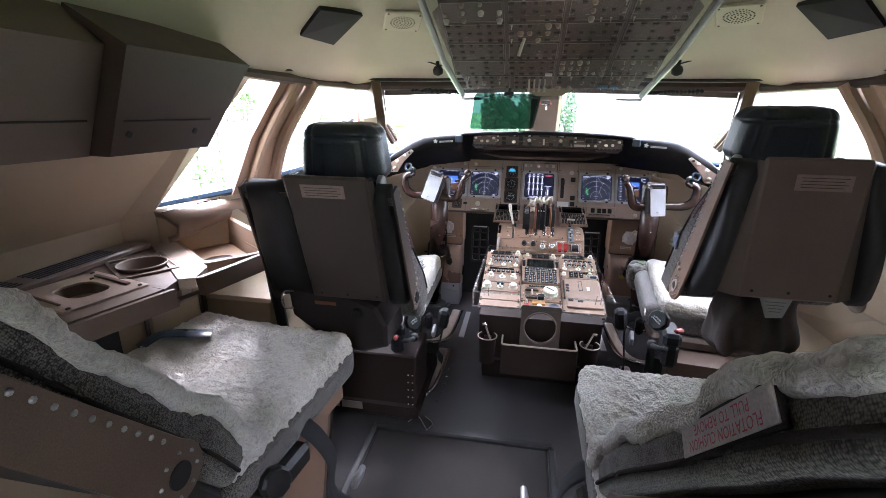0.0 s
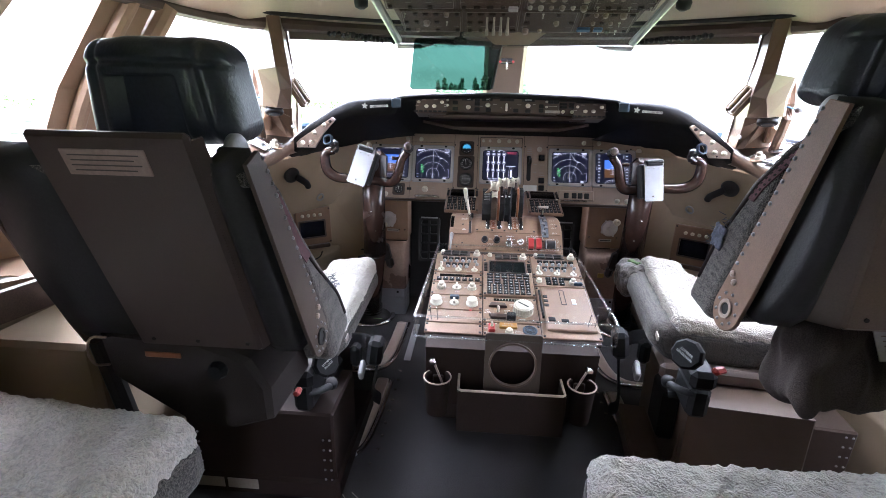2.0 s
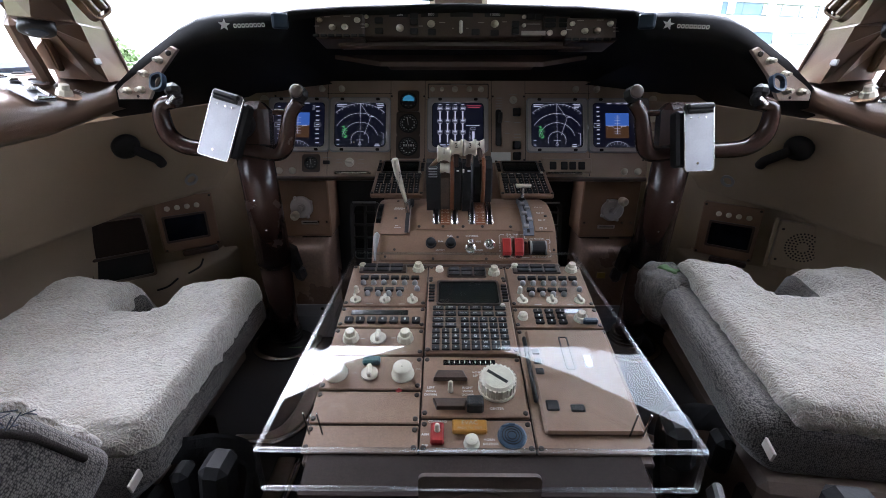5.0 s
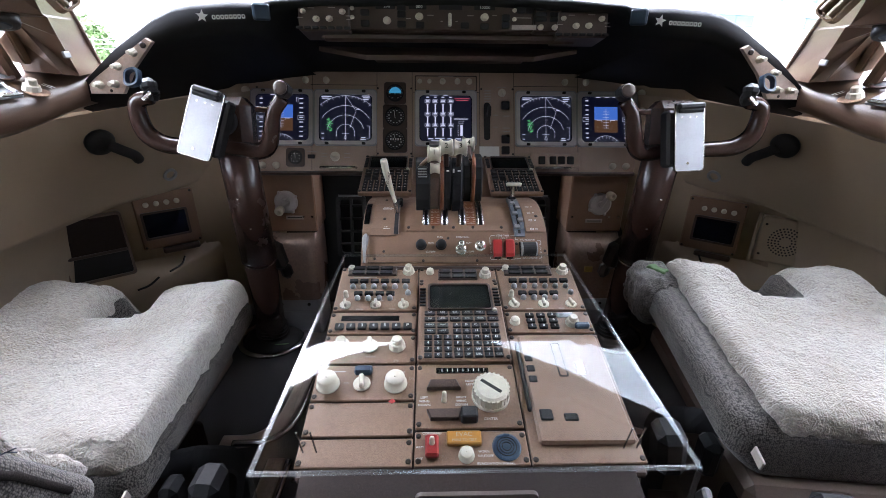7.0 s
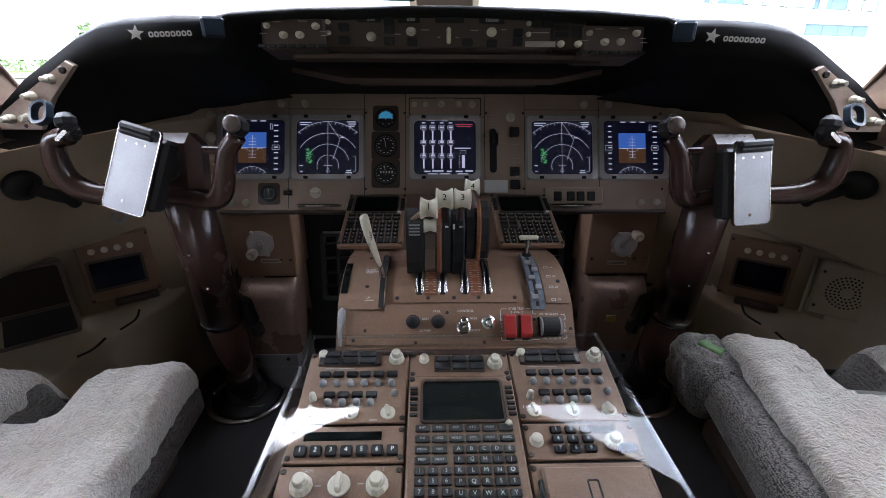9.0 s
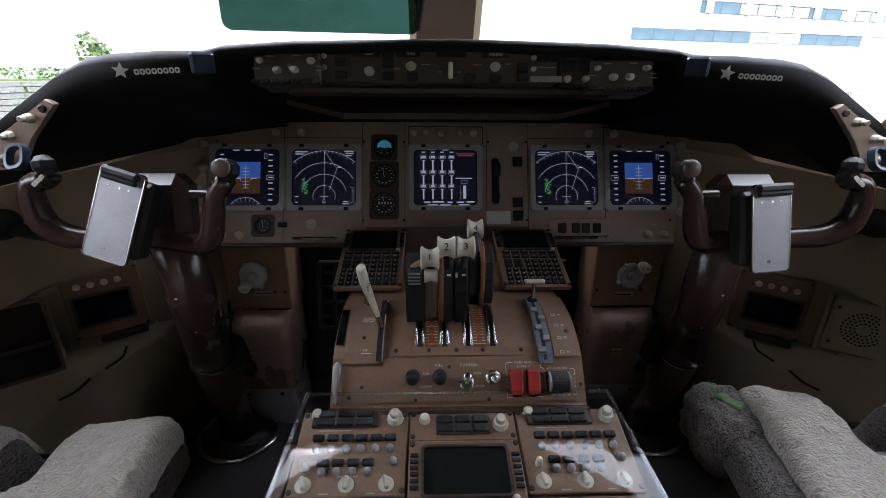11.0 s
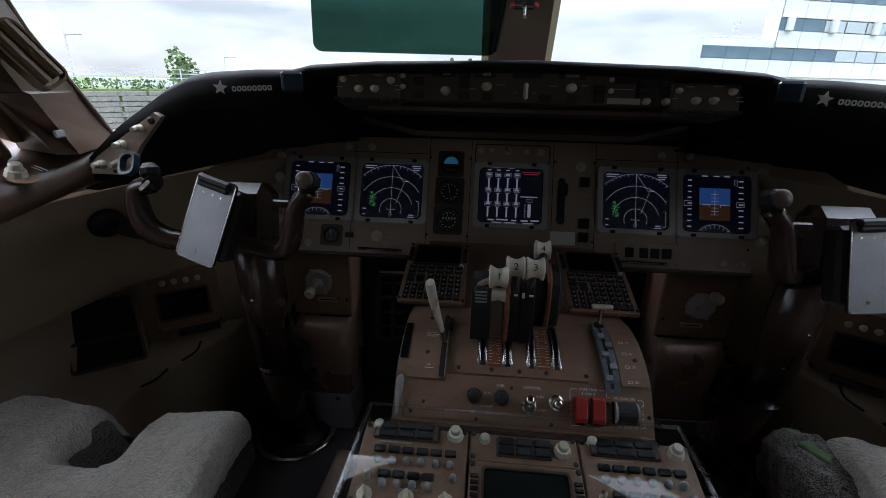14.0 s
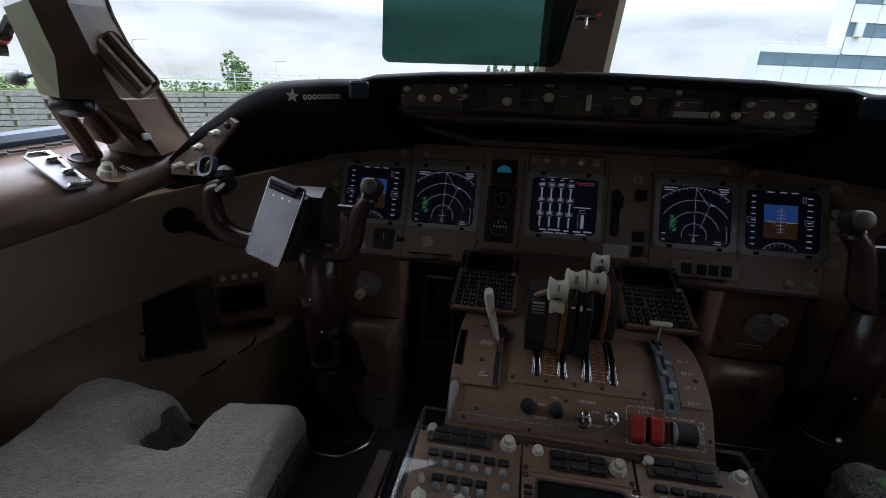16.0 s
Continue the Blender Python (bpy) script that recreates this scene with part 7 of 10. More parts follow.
        for y, z in ((0.012, 0.052), (0.026, 0.064)):
            lathe(bm, [(0.0065, 0), (0.0065, 0.004), (0.003, 0.006)], RM @ Matrix.Translation((y, z, 0.007)), 8)
        part("bolt_heads", bm, STEEL_BROWN, rl)
        bm = B()
        lathe(bm, [(0.019, 0), (0.019, 0.004), (0.0125, 0.004), (0.0115, 0.0012)], RM @ Matrix.Translation((0, 0, 0.007)), 24)
        part("pivot_ring", bm, BLACK if not torn else STEEL_BROWN, rl)
        bm = B()
        lathe(bm, [(0.0125, 0), (0.0125, 0.0016)], RM @ Matrix.Translation((0, 0, 0.007)), 20)
        part("pivot_hole", bm, BLACK, rl)
    z0, z1 = back["front"][0][0], back["front"][-1][0] + 0.012

    def lay(p, n):
        u = (p.z + 0.3) / 0.6
        z = z0 + (z1 - z0) * u
        f = front(z)
        g = max(-0.036, min(0.052, f - 0.04))
        f = max(f, g + 0.014)
        w = 1 - taper * z / hw
        v = (p.y + 0.05) / 0.10
        return Vector((p.x * w, g + (f - g) * v - 0.012 * (1 - (abs(p.x) / 0.21) ** 2) * v + 0.004 * noise.noise(p * 14), z + 0.004 * noise.noise(p * 9)))

    cwid = 2 * hw - 0.012
    soft("back_cushion", (cwid, 0.10, 0.60), 0.024, 44, TWEED, bk, None, lay, "grey tweed back cushion")
    soft("back_fleece", (cwid - 0.05, 0.03, 0.585), 0.014, 48, WOOL, bk, None, lambda p, n: wool(lay(Vector((p.x, p.y + 0.048, p.z)), n), n, 0.010), "white sheepskin on the back")
    for sx in (-1, 1):
        # seam welt, faded label and frayed edge along the cushion's side
        def side(z, inset, off=0.0):
            return Vector((sx * ((cwid / 2 + off) * (1 - taper * z / hw)), front(z) - inset, z))
        part("seam_welt", tube(B(), [side(z0 + 0.06 + (z1 - z0 - 0.10) * k / 20, 0.020, 0.000) for k in range(21)], 0.0045, 6), CLOTH, bk, smooth=True)
        la, lb2 = back["tag"]
        bm = B()
        slab(bm, [[side(la + (lb2 - la) * k / 8, 0.016, 0.0028), side(la + (lb2 - la) * k / 8, 0.042, 0.0028)] for k in range(9)], 0.002)
        tg = part("stitched_label", bm, STITCH, bk, "faded red stitched label")
        bm = B()
        for q in (0.023, 0.034):
            for k in range(9):
                z = la + (lb2 - la) * (0.10 + 0.095 * k)
                slab(bm, [[side(z, q, 0.0042), side(z, q + 0.005, 0.0042)], [side(z + 0.005, q, 0.0042), side(z + 0.005, q + 0.005, 0.0042)]], 0.0006)
        part("faded_print", bm, CLOTH, tg)
        bm = B()
        rnd = random.Random(5 + sx)
        fz = back["fray"]
        for k in range(36):
            a = side(fz + rnd.uniform(-0.035, 0.035), rnd.uniform(-0.004, 0.03), 0.002)
            tube(bm, [a, a + Vector((sx * rnd.uniform(0.0, 0.008), rnd.uniform(-0.004, 0.016), rnd.uniform(-0.014, 0.010)))], 0.0008, 4)
        part("frayed_threads", bm, FRAY, bk)
        if torn:
            soft("loose_flap", (0.006, 0.040, 0.050), 0.0028, 10, FRAY, bk, Matrix.Translation(side(fz - 0.012, 0.022, 0.004)), lambda p, n: p + n * 0.004 * noise.noise(p * 90), "frayed bluish tweed edge")
    # headrest
    hd = new("headrest")
    hd.parent = st
    hd.matrix_basis = inv @ pose(*back["head"], 6, 0, 0)
    w, h = back["head_size"]

    def pad(p, n):
        y = p.y
        if y < -0.01 and abs(p.x + 0.004) < 0.062 and -h * 0.5 < p.z < h * 0.17:
            y = max(y, -0.026)
        if y < -0.02:
            # stitched quilting over the rear of the pad
            y += 0.006 * math.exp(-((p.z - h * 0.29) / 0.005) ** 2) + 0.005 * math.exp(-((abs(p.x) - w * 0.33) / 0.006) ** 2)
        return Vector((p.x * (1.0 - 0.16 * (p.z + h / 2) / h), y + 0.024 * (p.x / 0.13) ** 2, p.z + 0.006 * math.cos(p.x * 12) + 0.002 * noise.noise(p * 30)))

    soft("pad", (w, 0.12, h), 0.036, 56, LEATHER, hd, None, pad, "black quilted leather headrest")
    bm = B()
    box(bm, (-0.01, -0.052, h * 0.40), (0.095, 0.010, 0.015), pose(0, 0, 0, -12, 0, 0), 0.004)
    part("stitched_tag", bm, LABEL_D if not torn else BROWN_D, hd)
    for sx in (-1, 1):
        bm = B()
        lathe(bm, [(0.031, 0), (0.031, 0.011), (0.027, 0.015)], Matrix.Translation((sx * (w / 2 - 0.016), -0.045, -h / 2 - 0.002)) @ Matrix.Rotation(radians(90 * sx), 4, "Y"), 24)
        part("hinge_disc", bm, GREY, hd, "light grey hinge disc", smooth=True)
        part("bracket", box(B(), (sx * (w / 2 - 0.030), -0.035, -h / 2 - 0.03), (0.026, 0.04, 0.075), None, 0.006), RUBBER, hd)
        part("strap_end", box(B(), (sx * (w / 2 - 0.060), -0.085, -h / 2 - 0.018), (0.024, 0.004, 0.040), pose(0, 0, 0, -14, 0, 0), 0.0015), SLATE, hd, "grey webbing strap end")
    # under the back: stowage
    if torn:
        def sag(p, n):
            return Vector((p.x * (1 - 0.22 * (p.z + 0.1)), p.y + 0.03 * math.sin(p.x * 9), p.z - 0.5 * max(0, p.x) * p.z)) + n * (0.026 * noise.noise(p * 12) + 0.016 * noise.noise(Vector((p.x * 30, p.y * 30, p.z * 9))))
        soft("stowage_pouch", (0.25, 0.13, 0.20), 0.035, 40, POUCH, st, inv @ pose(0.625, 1.875, 0.690, -6, 0, 0), sag, "dark cloth pouch under the backrest")
        bm = B()
        prism(bm, [(-0.042, 0.0), (0.042, 0.0), (0.022, -0.055), (-0.020, -0.058)], 0.002, inv @ pose(0.612, 1.772, 0.792, 82, 0, 0))
        pt = part("pouch_tag", bm, GREY, st, "pale printed tag")
        bm = B()
        for k in range(4):
            box(bm, (0, -0.012 - 0.009 * k, 0.0024), (0.052 - 0.008 * k, 0.002, 0.0006), inv @ pose(0.612, 1.772, 0.792, 82, 0, 0))
        part("faded_print", bm, TAUPE, pt)
    else:
        bm = B()
        prism(bm, [(-0.160, 0.030), (-0.135, 0.036), (0.060, 0.026), (0.150, -0.010), (0.185, -0.075), (0.185, -0.150), (0.100, -0.180), (0.0, -0.168), (-0.150, -0.060)], 0.21, inv @ pose(-0.700, 1.985, 0.660, 90, 0, 0), 0, 0.012)
        tray = part("stowage_tray", bm, CLOTH, st, "black stowage tray under the backrest")
        part("tray_tag", box(B(), (-0.025, -0.005, 0.2105), (0.075, 0.012, 0.003), inv @ pose(-0.700, 1.985, 0.660, 90, 0, 0), 0.001), REDBROWN, tray)
        lm = inv @ pose(-0.700, 1.985, 0.660, 90, 0, 0)
        part("wire_loop", tube(B(), [lm @ Vector(q) for q in curve_points([(-0.135, 0.030, 0.214), (-0.168, 0.026, 0.214), (-0.182, -0.004, 0.214), (-0.172, -0.034, 0.214), (-0.140, -0.032, 0.214)], 5)], 0.0026, 6), STEEL_BROWN, tray, smooth=True)
        part("tray_latch", lathe(B(), [(0.018, 0), (0.020, 0.010), (0.015, 0.022)], lm @ Matrix.Translation((0.088, -0.030, 0.205)), 12), KNOB_B, tray)
    # base, mechanism and levers on the inner side
    bm = B()
    prism(bm, [(-0.20, 0.06), (-0.18, 0.34 + lift), (0.18, 0.36 + lift), (0.24, 0.30), (0.24, 0.06)], 0.30, Matrix.Translation((-0.15, 0, 0)) @ YZ, 0, 0.006)
    # Left base gets the darkest brown in place of shade under the seat.
    part("seat_base", bm, BROWN_M if torn else UMBER, st, "dark brown metal base")
    bm = B()
    box(bm, (0, -0.03, FZ + 0.035), (0.48, 0.44, 0.07), None, 0.01)
    part("floor_carriage", bm, BROWN_M if torn else UMBER, st)
    bm = B()
    bx, by, bz, bw = (0.13, 0.075, 0.185, 0.46) if torn else (0.02, -0.13, 0.215, 0.42)
    box(bm, (bx, by, bz), (bw, 0.22, 2 * (0.275 - bz) if torn else 0.25), None, 0.006)
    bb = part("base_box", bm, BROWN_SHADED if torn else UMBER, st, "brown riveted low metal box" if torn else "low riveted metal box, shade put into its brown")
    bm = B()
    for k in range(5):
        for x in (-bw / 2 + 0.012, -bw / 2 + 0.03, bw / 2 - 0.03, bw / 2 - 0.012):
            lathe(bm, [(0.004, 0), (0.002, 0.003)], pose(bx + x, by - 0.110, 0.12 + 0.034 * k, 90, 0, 0), 6)
    part("rivets", bm, ALU, bb)
    if torn:
        bm = B()
        prism(bm, [(-0.05, -0.16), (0.06, -0.16), (0.052, -0.02), (0.018, 0.055), (-0.012, 0.055)], 0.006, inv @ pose(0.50, 2.115, 0.305, 90, 0, 20), 0, 0.001)
        gu = part("gusset_plate", bm, BROWN_M, st)
        part("gusset_knob", lathe(B(), [(0.016, 0), (0.019, 0.008), (0.012, 0.022)], inv @ pose(0.492, 2.108, 0.335, 90, 0, 20), 14), KNOB_B, gu, smooth=True)
    for x in (-0.14, -0.04):
        part("data_plate", box(B(), (x, -0.252, FZ + 0.045), (0.09, 0.003, 0.034), None, 0.001), PAPER, st)
    for c, sz in (((inner * 0.165, -0.212, 0.52 if torn else 0.462), (0.06, 0.125, 0.05)), ((inner * 0.16, -0.20, 0.45 if torn else 0.40), (0.05, 0.12, 0.088)), ((inner * 0.17, -0.06, 0.30), (0.05, 0.12, 0.16))):
        part("mechanism_box", box(B(), c, sz, None, 0.012), KNOB_B, st)
    KM = (inv @ Matrix.Translation((0.395, 1.985, 0.600)) if torn else Matrix.Translation((inner * 0.205, -0.21, 0.480))) @ Matrix.Rotation(radians(58 * inner), 4, "Y") @ Matrix.Rotation(radians(36), 4, "X")
    kb = part("lumbar_knob", lathe(B(), [(0.034, 0.0), (0.036, 0.006), (0.036, 0.020), (0.031, 0.026)], KM, 9), KNOB_B, st, "black faceted adjusting knob")
    bm = B()
    tm = KM @ Matrix.Rotation(radians(90 * inner), 4, "Z")
    words(bm, "LUMBAR", 0, 0.0035, 0.0085, 0.0264, tm)
    words(bm, "IN-OUT" if inner > 0 else "UP-DOWN", 0, -0.0055, 0.0085, 0.0264, tm)
    part("knob_lettering", bm, WHITE, kb)
    bm = B()
    if torn:
        box(bm, (0, 0, 0), (0.034, 0.020, 0.016), inv @ pose(0.446, 1.949, 0.584, 0, 0, 25), 0.006)
    else:
        box(bm, (inner * 0.170, -0.236, 0.492), (0.018, 0.030, 0.014), pose(0, 0, 0, 8, 0, 0), 0.006)
    part("red_handle", bm, RED, st, "red release handle")
    bm = B()
    HZ = 0.47 if torn else 0.41
    tube(bm, curve_points([(inner * 0.14, -0.25, HZ), (inner * 0.19, -0.24, HZ), (inner * 0.21, -0.18, HZ - 0.02)], 5), 0.010, 8)
    lathe(bm, [(0.014, -0.012), (0.018, 0.0), (0.014, 0.012)], Matrix.Translation((inner * 0.21, -0.17, HZ - 0.02)), 12)
    part("adjusting_lever", bm, BLACK, st, smooth=True)
    bm = B()
    tube(bm, curve_points([(inner * 0.20, 0.02, 0.42 + lift), (inner * 0.262, 0.05, 0.40 + lift), (inner * 0.275, 0.12, 0.30 + lift), (inner * 0.26, 0.10, 0.18), (inner * 0.27, 0.16, 0.10)], 6), 0.022, 8, 0.15, (1, 0, 0))
    bl = part("belt_strap", bm, STRAP, st, "hanging black belt strap")
    bm = B()
    box(bm, (inner * 0.275, 0.085, 0.385 + lift), (0.014, 0.05, 0.035), pose(0, 0, 0, 25, 0, 0), 0.004)
    part("belt_buckle", bm, ALU, bl)
    bm = B()
    box(bm, (inner * 0.245, -0.035, 0.460 + lift), (0.045, 0.060, 0.085), pose(0, 0, 0, 0, inner * 8, 0), 0.012)
    box(bm, (inner * 0.240, -0.020, 0.395 + lift), (0.030, 0.045, 0.07), None, 0.010)
    part("belt_bracket", bm, KNOB_B, st, "black belt anchor housing")
    part("paper_tag", box(B(), (inner * 0.243, -0.005, 0.515 + lift), (0.004, 0.026, 0.016), pose(0, 0, 0, 12, 0, 0), 0.001), PAPER, st)
    return st


LEFT_BACK = {"at": (-0.690, 1.867, 0.663), "lean": 22.5, "half": 0.250, "taper": 0.042, "top": 0.436, "panel": ((0.045, -0.078), (0.488, -0.044)), "panel_half": 0.124, "panel_x": 0.048, "label": (-0.010, 0.178), "fold": 0.012, "wing": 0.020,
             "front": ((-0.176, 0.197), (-0.03, 0.18), (0.115, 0.117), (0.209, 0.083), (0.331, 0.062), (0.373, 0.042), (0.413, -0.024)), "tag": (0.16, 0.34), "fray": 0.02, "head": (-0.648, 1.805, 1.150), "head_size": (0.280, 0.168)}
RIGHT_BACK = {"at": (0.622, 1.860, 0.776), "lean": 8.5, "half": 0.238, "taper": 0.140, "top": 0.392, "panel": ((0.035, -0.105), (0.412, -0.050)), "panel_half": 0.122, "panel_x": 0.004, "label": (0.018, 0.130), "fold": 0.058, "wing": 0.050,
              "front": ((-0.07, 0.167), (0.09, 0.159), (0.22, 0.117), (0.30, 0.067), (0.34, 0.023), (0.375, -0.03)), "tag": (0.19, 0.31), "fray": 0.105, "head": (0.615, 1.915, 1.221), "head_size": (0.275, 0.150)}
pilot_seat("pilot_seat", pose(-0.705, 2.255, 0, 0, 0, 0), 0.0, LEFT_BACK, False, "pilot's seat with white sheepskin cushion and shade-darkened shell", -0.03, 0.21, 0.48)
pilot_seat("pilot_seat", pose(0.645, 2.245, 0, 0, 0, -7), 0.055, RIGHT_BACK, True, "pilot's seat with torn tweed corner and sheepskin", -0.005, 0.195, 0.395)

# seat tracks on the floor: a long rear rail that curves outwards, and a forward one
for s in (-1, 1):
    tk = thing("seat_track", "polished steel seat track curved on the floor", "seat track", group="seat tracks")
    for nm, pts in (("rear_rail", [(0.428, 2.60), (0.430, 2.42), (0.437, 2.30), (0.450, 2.22), (0.485, 2.175), (0.56, 2.145), (0.66, 2.14)]),
                    ("forward_rail", [(0.432, 3.10), (0.436, 2.90), (0.445, 2.77), (0.470, 2.70), (0.52, 2.665), (0.60, 2.66)])):
        rail_pts = [Vector((s * x, y, FZ + 0.008)) for x, y in pts]
        part(nm, tube(B(), curve_points(rail_pts, 7), 0.011, 8, 0.7), CHROME, tk, smooth=True)
        inner_pts = [Vector((s * (x + 0.035), y + 0.01, FZ + 0.004)) for x, y in pts]
        part("rail_bed", tube(B(), curve_points(inner_pts, 7), 0.024, 8, 0.2), STEEL_BROWN, tk, smooth=True)
    part("step_plate", box(B(), (s * 0.388, 2.93, FZ + 0.003), (0.030, 0.34, 0.006), None, 0.002), ALU, tk, "narrow bare metal plate")
    bm = B()
    for k in range(9):
        lathe(bm, [(0.006, 0), (0.006, 0.003), (0.003, 0.004)], Matrix.Translation((s * (0.402 + (0.012 if k == 0 else 0.0)), 2.155 + 0.065 * k, FZ)), 8)
    part("track_bolts", bm, CHROME, tk)

# ---- observers' seats ----


def observer_seat(m, width, inner, grey, label, dz, back):
    """m: floor under the seat, raised by dz; back: the backrest's inner side x, hinge y and z, lean, bottom and top."""
    st = thing("observer_seat", label, "seat", m, "observers' seats")
    w = width

    def top(p, n):
        q = Vector((p.x, p.y, p.z + 0.012 * (abs(p.x) / (w / 2)) ** 2 - (0.25 * max(0, p.y - 0.20) ** 2 * 4)))
        a = noise.noise(p * 24.0) * 0.7 + noise.noise(p * 60.0) * 0.8 + noise.noise(p * 130.0) * 0.6
        return q + n * a * 0.0062

    soft("seat_cushion", (w, 0.56, 0.10), 0.042, 104, WOOL_LIGHTENED if grey else WOOL_L, st, Matrix.Translation((0, 0.0, 0.525)) @ Matrix.Rotation(radians(2), 4, "X"), top, "thick sheepskin cushion cover")
    soft("cushion_side", (w * 1.0, 0.555, 0.10), 0.03, 16, TWEED, st, Matrix.Translation((0, 0.0, 0.485)) @ Matrix.Rotation(radians(2), 4, "X"), lambda p, n: Vector((p.x * (1 + 0.012), p.y, p.z)), "grey woven cushion side")
    bm = B()
    box(bm, (0, -0.02, 0.405), (w * 0.92, 0.50, 0.06), None, 0.01)
    part("seat_pan", bm, BROWN, st)
    bm = B()
    prism(bm, [(-0.24, FZ - dz), (-0.20, 0.38), (0.20, 0.38), (0.11, FZ - dz)], w * 0.80, Matrix.Translation((-w * 0.4, 0, 0)) @ YZ, 0, 0.006)
    part("seat_base", bm, BROWN, st, "brown painted metal base")
    bm = B()
    tube(bm, [(inner * w * 0.44, 0.19, 0.40), (inner * w * 0.44, -0.05, 0.37)], 0.010, 6)
    tube(bm, [(inner * w * 0.405, 0.115, FZ - dz), (inner * w * 0.405, 0.20, 0.37)], 0.008, 6)
    part("edge_trim", bm, CHROME, st)
    xi, yb, zb, lean, z0, z1 = back
    bw = w * 0.98
    bk = new("backrest")
    bk.parent = st
    bk.matrix_basis = m.inverted() @ pose(xi - inner * bw / 2, yb, zb, lean, 0, 0)
    zc, zl = (z0 + z1) / 2, z1 - z0

    def bulge(z):
        """Padding of the back's front edge along its height, thinner at the top."""
        u = (z - z0) / zl
        return 0.012 * math.sin(u * 7.0) - 0.05 * max(0.0, u - 0.72) ** 2 * 12

    def pad(p, n):
        return Vector((p.x, p.y + bulge(p.z + zc) * (0.5 + p.y / 0.085), p.z)) + n * 0.004 * noise.noise(p * 11)

    def fur(p, n):
        return n * (0.0050 * noise.noise(p * 35.0) + 0.0045 * noise.noise(p * 90.0))

    soft("back_cushion", (bw, 0.085, zl), 0.026, 44, TWEED, bk, Matrix.Translation((0, -0.0425, zc)), pad, "grey tweed back cushion")
    soft("back_fleece", (bw - 0.02, 0.030, zl - 0.01), 0.014, 70, WOOL_LIGHTENED, bk, Matrix.Translation((0, 0.002, zc)), lambda p, n: Vector((p.x, p.y + bulge(p.z + zc), p.z)) + fur(p, n), "sheepskin over the back")
    for sx in (-1, 1):
        soft("fleece_roll", (0.034, 0.034, zl + 0.03), 0.016, 60, WOOL_LIGHTENED, bk, Matrix.Translation((sx * (bw / 2 - 0.010), 0.004, zc - 0.015)), lambda p, n: Vector((p.x * (1.5 if p.z < -zl / 2 + 0.05 else 1.0), p.y * (1.7 if p.z < -zl / 2 + 0.05 else 1.0) + bulge(p.z + zc) + 0.006 * math.sin(p.z * 31), p.z)) + fur(p, n), "sheepskin edge")
        part("seam_welt", tube(B(), [(sx * (bw / 2 + 0.001), -0.050 + 0.4 * bulge(z0 + zl * k / 24), z0 + 0.02 + (zl - 0.04) * k / 24) for k in range(25)], 0.004, 6), CLOTH, bk, smooth=True)
    bm = B()
    box(bm, (0, -0.105, zc), (bw * 0.97, 0.045, zl * 0.96), None, 0.015)
    part("back_shell", bm, RUBBER, bk)
    if inner < 0:
        xs = inner * (bw / 2 + 0.0025)
        LC = Matrix.Translation((xs, -0.036, 0.595)) @ Matrix.Rotation(radians(-1.5), 4, "X")
        bm = B()
        box(bm, (0, 0, 0), (0.004, 0.036, 0.198), LC, 0.001)
        lab = part("stitched_label", bm, CLOTH, bk, "grey label with faded red lettering")
        bm = B()
        box(bm, (-0.0022, 0, 0), (0.002, 0.029, 0.188), LC, 0.0005)
        part("label_face", bm, LABEL_G, lab)
        bm = B()
        lm = LC @ Matrix.Translation((-0.0036, 0, 0)) @ Matrix(((0, 0, -1, 0), (0, -1, 0, 0), (-1, 0, 0, 0), (0, 0, 0, 1)))
        words(bm, "FLOTATION CUSHION", 0.0, 0.0062, 0.0145, 0.0, lm)
        words(bm, "PULL TO REMOVE", 0.0, -0.0068, 0.0145, 0.0, lm)
        part("label_lettering", bm, PINK, lab)
    # riveted arm at the inner side
    RM = Matrix.Translation((inner * (bw / 2 + 0.006), 0, 0)) @ Matrix(((0, 0, inner, 0), (1, 0, 0, 0), (0, 1, 0, 0), (0, 0, 0, 1)))
    rs = 0.0 if inner > 0 else -0.030
    outline = [(-0.135 + rs, z1), (-0.140 + rs, 0.19)] + [(-0.0925 + rs + 0.050 * math.cos(radians(d)), 0.165 + 0.050 * math.sin(radians(d))) for d in range(185, 375, 18)] + [(-0.048 + rs, 0.20), (-0.072 + rs, z1 - 0.04), (-0.080 + rs, z1)]
    bm = B()
    prism(bm, outline, 0.008, RM, 0, 0.0015)
    rl = part("side_rail", bm, BROWN_M, bk, "brown riveted metal side rail")
    bm = B()
    for k in range(14):
        z = 0.235 + (z1 - 0.25) * k / 13
        lathe(bm, [(0.0042, 0), (0.0042, 0.0015), (0.0022, 0.0034)], RM @ Matrix.Translation((rs - 0.060 - 0.028 * (z - 0.2) / (z1 - 0.2), z, 0.008)), 7)
    for k in range(8):
        d = radians(45 * k)
        lathe(bm, [(0.0035, 0), (0.002, 0.003)], RM @ Matrix.Translation((rs - 0.0925 + 0.036 * math.cos(d), 0.165 + 0.036 * math.sin(d), 0.008)), 6)
    part("rivets", bm, ALU, rl)
    bm = B()
    lathe(bm, [(0.021, 0), (0.021, 0.003)], RM @ Matrix.Translation((rs - 0.0925, 0.165, 0.008)), 20)
    part("pivot_hole", bm, BLACK, rl)
    # adjusting knob and belt
    bm = B()
    lathe(bm, [(0.034, 0.0), (0.036, 0.006), (0.036, 0.022), (0.030, 0.028)], Matrix.Translation((inner * (w / 2 + 0.015), -0.17, 0.44)) @ Matrix.Rotation(radians(72 * inner), 4, "Y") @ Matrix.Rotation(radians(22), 4, "X"), 10)
